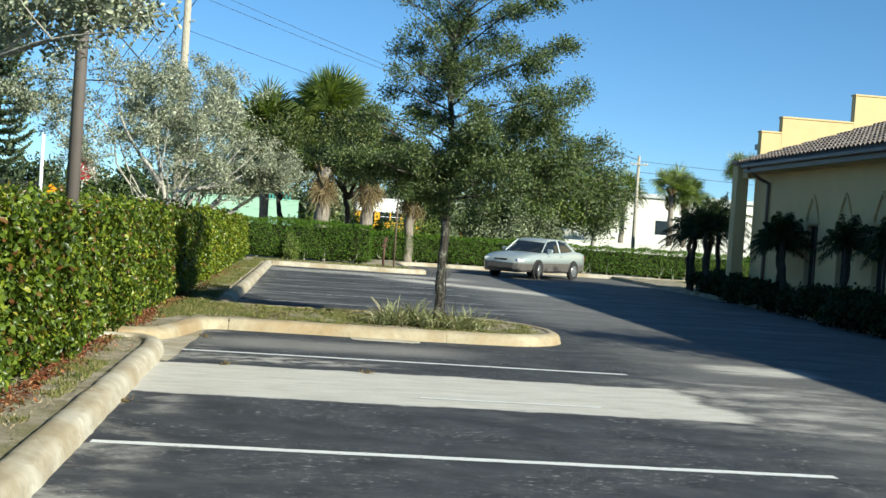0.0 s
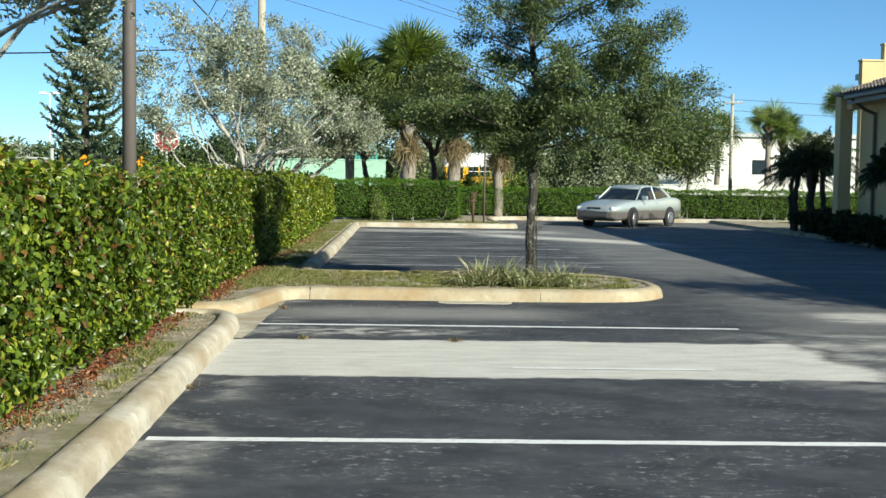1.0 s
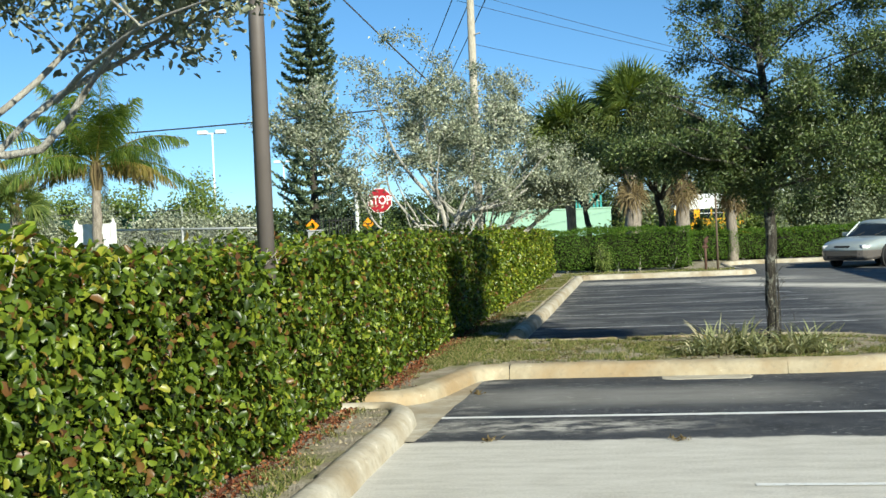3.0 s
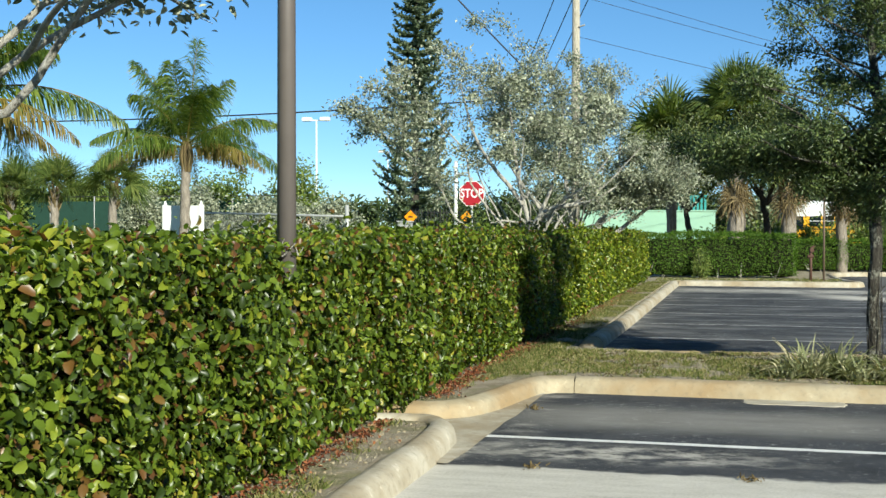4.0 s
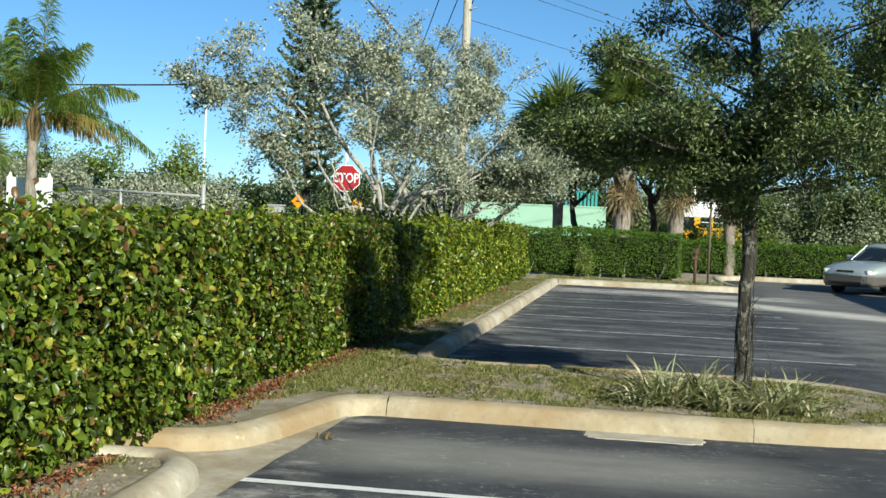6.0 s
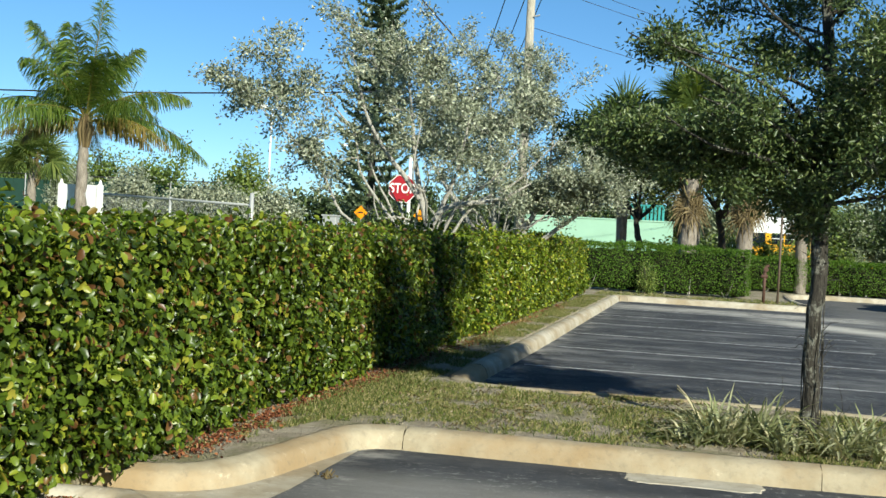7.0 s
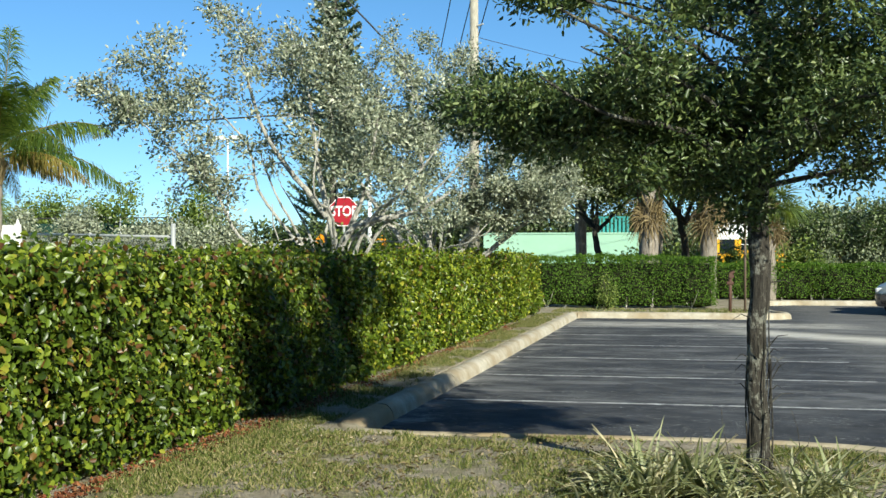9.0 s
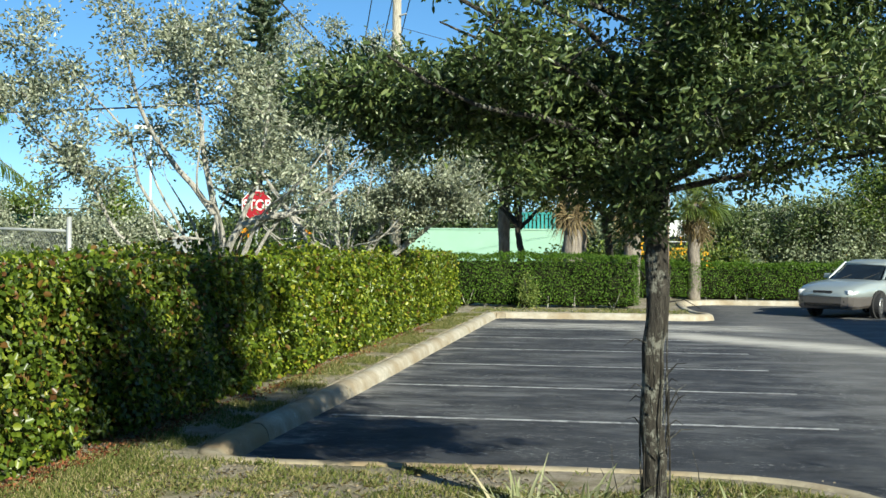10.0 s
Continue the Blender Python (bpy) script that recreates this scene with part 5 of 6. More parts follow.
# ---- grass, litter and strap-leaved plants ----
def blades(name, count, place, height, label, seed, material, width=0.006):
    r = np.random.default_rng(seed)
    xy = place(r, count)
    n = len(xy)
    z = np.where((xy[:, 0] > -0.7) & (xy[:, 1] > 6.2) & (xy[:, 1] < 11.4), 0.13, 0.108)
    at = np.concatenate([xy, z[:, None]], 1)
    way = np.concatenate([r.normal(size=(n, 2)) * 1.1, np.ones((n, 1))], 1)
    h = height * r.uniform(0.35, 1.3, n)
    g = Geo().add(*leaf_cards(at, r.normal(size=(n, 3)) * [1, 1, 0.2], way, h, width, 0.1, 0.25))
    tagged(part(name, g, material), label, "grass", "", "stuff")


def patchy(x, y, step=0.42, seed=9):
    """Smooth value noise at two sizes, about -1.5 to 1.5."""
    out = 0
    for k, (size, share) in enumerate(((step, 1.0), (step * 0.37, 0.7))):
        t = np.random.default_rng(seed + k).uniform(-1, 1, (97, 89))
        u, v = np.asarray(x) / size, np.asarray(y) / size
        i, j = np.floor(u).astype(int), np.floor(v).astype(int)
        a, b = u - i, v - j
        a, b = a * a * (3 - 2 * a), b * b * (3 - 2 * b)
        q = lambda m, n: t[(i + m) % 97, (j + n) % 89]
        out = out + share * ((q(0, 0) * (1 - a) + q(1, 0) * a) * (1 - b) + (q(0, 1) * (1 - a) + q(1, 1) * a) * b)
    return out


def on_island(r, n):
    p = np.stack([r.uniform(-0.38, 5.0, n), r.uniform(6.7, 10.95, n)], 1)
    p = p[(p[:, 1] > 8.27) | (p[:, 0] < -0.40 + 0.2 * (p[:, 1] - 6.1))]
    ok = (patchy(p[:, 0], p[:, 1]) > -0.42 + 1.0 * r.uniform(size=len(p))) & ~((p[:, 0] > 4.3) & (np.hypot(p[:, 0] - 4.0, p[:, 1] - 9.5) > 1.15))
    return p[ok]


def on_verge(r, n):
    p = np.stack([r.uniform(-0.34, 0.2, n), r.uniform(-6, 30.4, n)], 1)
    p = p[(p[:, 0] < np.where(p[:, 1] < 5.3, 0.0, np.where(p[:, 1] < 8.3, -0.42 + 0.2 * (p[:, 1] - 6), 0.2)))]
    ok = (patchy(p[:, 0], p[:, 1]) > np.where(p[:, 1] > 8, -0.45, 0.1) + 0.7 * r.uniform(size=len(p))) & ~((p[:, 1] > 5.3) & (p[:, 1] < 6.3))
    return p[ok]


def on_far_verge(r, n):
    p = np.stack([r.uniform(-0.2, 5.0, n), r.uniform(31.1, 33.6, n)], 1)
    return p[patchy(p[:, 0], p[:, 1]) > -0.2]


blades("island_grass", 95000, on_island, 0.042, "short patchy grass on the tree island", 201, MAT["grass"])
blades("verge_grass", 60000, on_verge, 0.05, "sparse grass between hedge and kerb", 202, MAT["grass"])
blades("far_verge_grass", 5000, on_far_verge, 0.06, "short dry grass by the far kerb", 203, MAT["grass"], 0.012)


def leaf_litter(n, seed):
    r = np.random.default_rng(seed)
    y = r.uniform(-7, 26, n)
    x = np.where(y < 5.4, -0.35, -0.31) + 0.03 * np.sin(y * 1.3) + r.normal(size=n) * (0.075 + 0.04 * np.sin(y * 2.7) * np.sin(y * 0.9))
    z = np.where((y > 6.15) & (y < 11.45), 0.145, 0.116) + r.uniform(size=n) * 0.022
    keep = ~((y > 5.3) & (y < 6.4)) & (r.uniform(size=n) < np.where(y > 13, 0.35, 1.0))
    at = np.stack([x, y, z], 1)[keep]
    m = len(at)
    s = r.uniform(0.014, 0.038, m)
    g = Geo().add(*leaf_cards(at, r.normal(size=(m, 3)) * 0.6 + [0, 0, 1], r.normal(size=(m, 3)), s, s * 0.65, 0.3, 0.2))
    tagged(part("leaf_litter", g, MAT["litter"]), "reddish-brown fallen leaves along the hedge's foot", "leaf litter", "", "stuff")


leaf_litter(11000, 211)


def island_litter(n, seed):
    r = np.random.default_rng(seed)
    x, y = r.uniform(-0.2, 4.9, n), r.uniform(8.35, 10.9, n)
    keep = (patchy(x, y, 0.6, 31) > -0.1) & (np.hypot((x - 2.3) / 2.9, (y - 9.6) / 1.4) < 1)
    at = np.stack([x, y, np.full(n, 0.15)], 1)[keep]
    m = len(at)
    s = r.uniform(0.018, 0.045, m)
    g = Geo().add(*leaf_cards(at, r.normal(size=(m, 3)) * 0.3 + [0, 0, 1], r.normal(size=(m, 3)), s, s * 0.45, 0.3, 0.2))
    tagged(part("oak_litter", g, MAT["dry"]), "dry brown oak leaves scattered over the island", "leaf litter", "", "stuff")


island_litter(2600, 213)


def pebbles(n, seed):
    r = np.random.default_rng(seed)
    g = Geo()
    x, y = r.uniform(-0.35, 0.0, n), r.uniform(-6, 5.3, n)
    isl = r.uniform(size=n) < 0.35
    x, y = np.where(isl, r.uniform(-0.2, 4.8, n), x), np.where(isl, r.uniform(8.3, 10.9, n), y)
    s = r.uniform(0.004, 0.011, n)
    s = np.where(r.uniform(size=n) < 0.6, s, s * 0.6)
    c = np.stack([x, y, np.where(isl, 0.15, 0.115)], 1)
    d = np.array([[-1, -1, -0.4], [1, -1, -0.4], [1, 1, -0.4], [-1, 1, -0.4], [-0.6, -0.6, 0.5], [0.6, -0.6, 0.5], [0.6, 0.6, 0.5], [-0.6, 0.6, 0.5]])
    v = c[:, None] + d[None] * s[:, None, None] * r.uniform(0.7, 1.3, (n, 8, 3))
    k = np.arange(n)[:, None] * 8
    f = np.concatenate([k + q for q in ([4, 5, 6, 7], [0, 1, 5, 4], [1, 2, 6, 5], [2, 3, 7, 6], [3, 0, 4, 7])])
    g.add(v.reshape(-1, 3), f)
    tagged(part("pebbles", g, MAT["kerb_ochre"]), "small pale stones and shell bits on the soil", "stones", "", "stuff")


pebbles(900, 215)


def strap_plant(at, height, leaves, seed, label):
    """A clump of arching strap leaves."""
    r = np.random.default_rng(seed)
    root = thing("flax_lily_clump", at, label, "plant", "flax lilies under the oak")
    g = Geo()
    for k in range(leaves):
        a, e = r.uniform(0, 6.283), radians(r.uniform(32, 86))
        ln = height * r.uniform(0.6, 1.35)
        o = np.array([math.cos(a), math.sin(a), 0])
        b = o * r.uniform(0, 0.12) + np.array([r.normal() * 0.06, r.normal() * 0.06, 0])
        s = np.linspace(0, 1, 6)
        p = b + (o * math.cos(e) + np.array([0, 0, 1]) * math.sin(e)) * (s * ln)[:, None] + (o * 0.25 - np.array([0, 0, 1]) * 0.62 * r.uniform(0.15, 1.25)) * (s**2.3 * ln)[:, None]
        p[:, 2] = np.maximum(p[:, 2], 0.015)
        side = np.array([-o[1], o[0], 0])
        w = (0.0105 * np.array([0.8, 1.0, 1.0, 0.85, 0.55, 0.08]) * r.uniform(0.8, 1.3))[:, None]
        v = np.stack([p - side * w + [0, 0, 0.004], p, p + side * w + [0, 0, 0.004]], 1).reshape(-1, 3)
        f = [[i * 3 + j, i * 3 + j + 1, i * 3 + j + 4, i * 3 + j + 3] for i in range(5) for j in (0, 1)]
        g.add(v, f)
    part("strap_leaves", g, MAT["strap"], root, kind="stuff")
    return root


for k, (x, y, h, n) in enumerate(((2.98, 8.78, 0.40, 105), (3.22, 8.95, 0.42, 100), (2.84, 9.0, 0.34, 70), (3.74, 8.68, 0.38, 95), (3.98, 8.84, 0.34, 80), (3.42, 8.64, 0.28, 60), (4.05, 8.6, 0.22, 40), (2.72, 8.66, 0.22, 34))):
    strap_plant((x, y, 0.14), h, n, 220 + k, "spiky pale-striped flax lily clump under the oak")


def dry_tuft(at, seed):
    """A small clump of dead weed on the pavement."""
    r = np.random.default_rng(seed)
    root = thing("dry_weed_tuft", at, "small clump of dry brown weed on the asphalt", "weed", "dry weed tufts")
    n = 30
    b = np.concatenate([r.normal(size=(n, 2)) * 0.035, np.zeros((n, 1))], 1)
    way = np.concatenate([r.normal(size=(n, 2)) * 0.9, np.full((n, 1), 0.6)], 1)
    part("dead_leaves", Geo().add(*leaf_cards(b, r.normal(size=(n, 3)), way, r.uniform(0.025, 0.055, n), 0.010, 0.2, 0.3)), MAT["dry"], root, kind="stuff")


for k, (x, y) in enumerate(((0.94, 4.36), (2.34, 4.3), (0.50, 6.95), (0.37, 1.65))):
    dry_tuft((x, y, 0.004), 260 + k)

# thin suckers and a dead vine winding up the oak's trunk
def trunk_vine(seed):
    r = np.random.default_rng(seed)
    root = thing("dry_vine", (3.56, 9.03, 0.14), "thin dry vine and suckers round the oak trunk", "vine")
    g = Geo()
    for k in range(9):
        a, turn, z1 = k * 0.71, r.uniform(-1.6, 1.6), r.uniform(0.6, 1.55)
        s = np.linspace(0, 1, 16)
        rad = 0.066 + 0.010 * np.sin(s * 7 + k)
        p = np.stack([rad * np.cos(a + turn * s), rad * np.sin(a + turn * s), 0.02 + z1 * s], 1)
        g.add(*tube(p, np.linspace(0.006, 0.003, 16), 5))
    for k in range(34):
        a, z = r.uniform(0, 6.283), r.uniform(0.05, 1.45)
        o = np.array([math.cos(a), math.sin(a), 0])
        b = o * 0.065 + [0, 0, z]
        e = b + o * r.uniform(0.05, 0.17) + np.array([0, 0, r.uniform(-0.12, 0.2)])
        g.add(*tube(np.array([b, (b + e) / 2 + [0, 0, 0.03], e]), [0.0035, 0.003, 0.0012], 4))
    for k in range(6):
        a = k * 1.15
        b = np.array([0.1 * math.cos(a), 0.1 * math.sin(a), 0.0])
        e = b + np.array([0.14 * math.cos(a) + r.normal() * 0.05, 0.14 * math.sin(a), r.uniform(0.35, 0.7)])
        g.add(*tube(bend(b, e, 6, 0, 0.03), np.linspace(0.004, 0.0015, 6), 4))
    part("vine_stem", g, MAT["oak_bark"], root, kind="stuff")


trunk_vine(270)


# ---- posts, signs, poles ----
def lamp_post():
    root = thing("lamp_post", (-0.52, 3.63, 0.1), "tapered bronze-painted lamp post rising out of the hedge", "lamp post")
    part("pole", rod((0, 0, 0), (0, 0, 7.0), 0.066, 0.045, 20), MAT["pole"], root, smooth=True)
    part("base_plate", box((0.26, 0.26, 0.02), (0, 0, 0.01), 0.004), MAT["pole"], root)
    part("arm", box((0.62, 0.06, 0.06), (-0.3, 0, 6.95), 0.01), MAT["pole"], root)
    head = part("lamp_head", box((0.6, 0.36, 0.14), (-0.85, 0, 6.93), 0.02), MAT["pole"], root)
    part("lens", box((0.5, 0.28, 0.02), (-0.85, 0, 6.852), 0.004), MAT["lamp"], head)


lamp_post()


def text_mesh(words, size, name):
    c = bpy.data.curves.new(name, "FONT")
    c.body, c.size, c.align_x, c.align_y, c.extrude, c.offset = words, size, "CENTER", "CENTER", 0.002, size * 0.018
    tmp = bpy.data.objects.new(name, c)
    me = bpy.data.meshes.new_from_object(tmp)
    bpy.data.objects.remove(tmp)
    bpy.data.curves.remove(c)
    return me


def stop_sign():
    root = thing("stop_sign", (-5.85, 32.5, 0.35), "red octagonal stop sign on a thin metal post", "road sign", rz=8)
    part("post", box((0.06, 0.04, 2.85), (0, 0.03, 1.4), 0.006), MAT["galv"], root)
    for nm, rad, y, m in (("border", 0.415, -0.002, "white"), ("face", 0.392, -0.006, "red")):
        bm = bmesh.new()
        bmesh.ops.create_cone(bm, cap_ends=True, segments=8, radius1=rad, radius2=rad, depth=0.004, matrix=Matrix.Translation((0, y, 2.32)) @ Matrix.Rotation(radians(90), 4, "X") @ Matrix.Rotation(radians(22.5), 4, "Z"))
        part(nm, bm, MAT[m], root)
    me = text_mesh("STOP", 0.36, "letters")
    me.transform(Matrix.Translation((0, -0.012, 2.32)) @ Matrix.Rotation(radians(90), 4, "X") @ Matrix.Diagonal((0.82, 1.05, 1, 1)))
    part("letters", me, MAT["white"], root, "white capital letters")


stop_sign()


def diamond_sign(at, size, label, rz=0):
    root = thing("warning_sign", at, label, "road sign", "orange diamond signs", rz=rz)
    part("post", box((0.07, 0.05, 2.1), (0, 0.04, 1.0), 0.006), MAT["galv"], root)
    part("face", box((size, 0.006, size), (0, 0, 1.75), 0.0, rot=Matrix.Rotation(radians(45), 4, "Y")), MAT["orange"], root)
    part("bar", box((size * 0.5, 0.005, 0.09), (0, -0.007, 1.75), 0), MAT["dark"], root, "dark unreadable bar")


diamond_sign((-18.75, 71.5, 0.6), 0.62, "orange diamond road-work sign on a post")
diamond_sign((-15.6, 74.0, 0.6), 0.58, "orange diamond road-work sign by a white pole")


def simple_pole(name, at, height, r0, r1, material, label, category="pole"):
    root = thing(name, at, label, category)
    part("shaft", rod((0, 0, -0.1), (0, 0, height), r0, r1, 14), material, root, smooth=True)
    part("cap", rod((0, 0, height), (0, 0, height + 0.02), r1 * 1.15, r1 * 0.9, 14), material, root)
    return root


simple_pole("white_pole", (-16.0, 72.6, 0.6), 5.4, 0.13, 0.11, MAT["white"], "slim white pole by the roadworks")
simple_pole("white_pole", (6.0, 84.0, 0.4), 4.6, 0.17, 0.17, MAT["white"], "white post across the road")
sp = simple_pole("sign_post", (4.48, 32.2, 0.1), 3.0, 0.032, 0.028, MAT["sign_post"], "thin brown sign post seen edge-on in the grass")
part("sign_plate", box((0.012, 0.3, 0.42), (0, 0.04, 2.7), 0.003), MAT["galv"], sp, "grey back of a small sign")


def standpipe():
    root = thing("standpipe", (4.12, 32.1, 0.1), "rusty brown standpipe with a small valve", "standpipe")
    part("pipe", rod((0, 0, -0.05), (0, 0, 0.95), 0.04, 0.04, 12), MAT["rust"], root, smooth=True)
    part("valve", rod((-0.08, 0, 0.72), (0.08, 0, 0.72), 0.05, 0.05, 12), MAT["rust"], root)
    part("handwheel", rod((0.03, -0.05, 0.9), (0.03, -0.07, 0.9), 0.06, 0.06, 14), MAT["rust"], root)
    part("elbow", rod((0, 0, 0.95), (0.1, 0, 1.02), 0.042, 0.03, 10), MAT["rust"], root)


standpipe()


def utility_pole(at, height, label, arms=2, slim=1.0):
    root = thing("utility_pole", at, label, "utility pole")
    part("shaft", rod((0, 0, -0.1), (0, 0, height), 0.19 * slim, 0.13 * slim, 16), MAT["pole_wood"], root, smooth=True)
    for k in range(arms):
        z = height - 0.5 - k * 1.9
        arm = part("crossarm", box(((1.7 - 0.5 * k) * slim, 0.1 * slim, 0.12 * slim), (0, -0.16, z), 0.01), MAT["pole_wood"], root)
        for x in (-0.75, -0.25, 0.45, 0.75):
            part("insulator", rod((x * slim * (1 - 0.3 * k), -0.16, z + 0.05 * slim), (x * slim * (1 - 0.3 * k), -0.16, z + 0.2 * slim), 0.045 * slim, 0.03 * slim, 10), MAT["white"], arm)
    part("bracket", rod((0.13, -0.12, height - 2.0), (0.34, -0.14, height - 1.95), 0.03, 0.03, 8), MAT["galv"], root)
    return root


utility_pole((-3.7, 40.1, 0.12), 10.8, "weathered timber utility pole with a crossarm", 1)
utility_pole((19.6, 58.0, 0.1), 6.3, "slim pale utility pole beyond the drive", 1, 0.6)


def wire(a, b, sag, r=0.014, label="thin black overhead cable"):
    a, b = np.array(a, float), np.array(b, float)
    s = np.linspace(0, 1, 40)
    p = a + (b - a) * s[:, None]
    p[:, 2] -= 4 * sag * s * (1 - s)
    tagged(part("overhead_cable", Geo().add(*tube(p, r, 5)), MAT["wire"]), label, "cable", "overhead cables")


for x in (-0.7, 0.0, 0.6):
    wire((-3.7 + x, 40.2, 10.3), (-31.0 + 2 * x, 150.0, 9.4), 1.2, 0.02)
wire((-3.75, 39.9, 5.6), (-13.5, 39.0, 16.0), 0.1, 0.03, "thick black cable slanting up from the pole")
wire((-3.8, 40.0, 6.5), (-45.0, 42.5, 6.7), 0.55, 0.03, "thick black telephone cable along the road")
for x, z in ((-3.2, 10.3), (-4.2, 10.25), (-3.7, 8.6)):
    wire((x, 40.1, z), (19.5, 58.0, z * 0.6), 0.25, 0.010, "thin pale overhead wire running to the far pole")
wire((19.6, 58.0, 6.1), (60.0, 66.0, 7.0), 0.5, 0.012)
wire((19.6, 58.0, 5.5), (60.0, 66.0, 6.2), 0.5, 0.012)


def flood_lamp(at, height, label):
    root = thing("floodlight_mast", at, label, "floodlight")
    part("mast", rod((0, 0, -0.2), (0, 0, height), 0.085, 0.06, 12), MAT["white"], root, smooth=True)
    part("arm", box((1.9, 0.1, 0.1), (0, 0, height), 0.01), MAT["white"], root)
    for x in (-0.75, 0.75):
        part("lamp_head", box((0.75, 0.5, 0.3), (x, -0.1, height + 0.08), 0.05), MAT["white"], root)


flood_lamp((-30.5, 85.9, 0.9), 9.2, "tall white floodlight mast with two heads")
flood_lamp((-40.0, 137.0, 0.9), 10.0, "distant white floodlight mast")


def fence(a, b, n, label):
    a, b = np.array(a, float), np.array(b, float)
    root = thing("chain_link_fence", tuple(a), label, "fence")
    d = b - a
    L = np.linalg.norm(d[:2])
    for k in range(n + 1):
        p = d * k / n
        part("post", rod((p[0], p[1], p[2] - 0.1), (p[0], p[1], p[2] + 1.5 + (0.28 if k == 0 else 0.06)), 0.035 if k else 0.05, None, 10), MAT["galv"], root, smooth=True)
    part("top_rail", rod((0, 0, 1.5), (d[0], d[1], d[2] + 1.5), 0.03, None, 8), MAT["galv"], root, smooth=True)
    part("bottom_wire", rod((0, 0, 0.05), (d[0], d[1], d[2] + 0.05), 0.006, None, 6), MAT["galv"], root)
    # the woven wire
    g = Geo()
    m = int(L / 0.11)
    for sgn in (-1, 1):
        for k in range(-13, m + 13):
            lo, hi = k * 0.11, k * 0.11 + sgn * 1.4
            t0, t1 = 0.0, 1.0
            for lim in (0.0, L):
                if (lo - lim) * (hi - lim) < 0:
                    c = (lim - lo) / (hi - lo)
                    if (lo < 0 or lo > L):
                        t0 = max(t0, c)
                    else:
                        t1 = min(t1, c)
            if (lo < 0 and hi < 0) or (lo > L and hi > L) or t1 <= t0:
                continue
            q = []
            for t in (t0, t1):
                s = (lo + (hi - lo) * t) / L
                q.append([d[0] * s, d[1] * s, d[2] * s + 0.06 + 1.42 * t])
            g.add(*tube(np.array(q), 0.0035, 3))
    part("wire_mesh", g, MAT["galv"], root, kind="stuff")
    return root


fence((-7.45, 25.3, 0.40), (-13.3, 29.2, 0.55), 2, "galvanised chain-link fence with a top rail")


def court_screen():
    """A high fence hung with dark green windbreak cloth."""
    root = thing("court_fence", (-23.0, 59.6, 0.95), "tall court fence hung with dark green windbreak cloth", "fence")
    for k in range(13):
        x = -k * 2.9
        part("post", rod((x, 0, -0.2), (x, 0, 2.5), 0.04, None, 8), MAT["galv"], root, smooth=True)
        if k < 12:
            part("cloth_panel", box((2.82, 0.02, 2.1), (x - 1.45, 0.03 * (-1) ** k, 1.15), 0.005), MAT["screen_cloth"], root)
    part("top_rail", rod((0, 0, 2.48), (-34.8, 0, 2.48), 0.03, None, 8), MAT["dark"], root, smooth=True)


court_screen()


def gate_sign():
    root = thing("white_sign_board", (-13.6, 28.6, 0.3), "white board between two capped white posts", "sign board", rz=-8)
    for x in (-0.62, 0.62):
        post = part("post", box((0.13, 0.13, 2.0), (x, 0, 0.97), 0.012), MAT["white"], root)
        part("finial", rod((x, 0, 1.96), (x, 0, 2.09), 0.06, 0.02, 10), MAT["white"], post)
    part("board", box((1.14, 0.05, 1.75), (0.0, -0.02, 1.08), 0.01), MAT["white"], root)


gate_sign()


def utility_box():
    root = thing("utility_box", (-8.4, 34.0, 0.45), "grey metal utility cabinet in the weeds", "utility box")
    part("cabinet", box((0.42, 0.35, 1.35), (0, 0, 0.67), 0.02), MAT["galv"], root)
    part("lid", box((0.48, 0.41, 0.05), (0, 0, 1.37), 0.012), MAT["galv"], root)


utility_box()


def iron_fence():
    root = thing("iron_fence", (-18.5, 76.0, 0.7), "dark iron railing by the far junction", "fence")
    for k in range(17):
        part("picket", rod((k * 0.22 - 1.6, 0, 0), (k * 0.22 - 1.6, 0, 2.2), 0.03, None, 6), MAT["dark"], root)
    for z in (0.3, 2.0):
        part("rail", box((3.7, 0.05, 0.06), (0.16, 0, z)), MAT["dark"], root)


iron_fence()


# ---- green wall and slats ----
def green_wall():
    root = thing("green_wall", (-2.7, 56.0, 0.1), "low mint-green painted wall beyond the hedge", "wall")
    part("wall", box((7.0, 0.24, 2.5), (0.1, 0, 1.1), 0.015), MAT["green_wall"], root)
    part("coping", box((7.1, 0.32, 0.07), (0.1, 0, 2.38), 0.012), MAT["green_wall"], root)
    screen = part("slat_frame", box((1.6, 0.08, 0.08), (2.4, 0.2, 3.1), 0.01), MAT["teal"], root)
    for k in range(9):
        part("slat", box((0.11, 0.03, 0.75), (1.69 + k * 0.178, 0.2, 2.74), 0.004), MAT["teal"], screen)


green_wall()


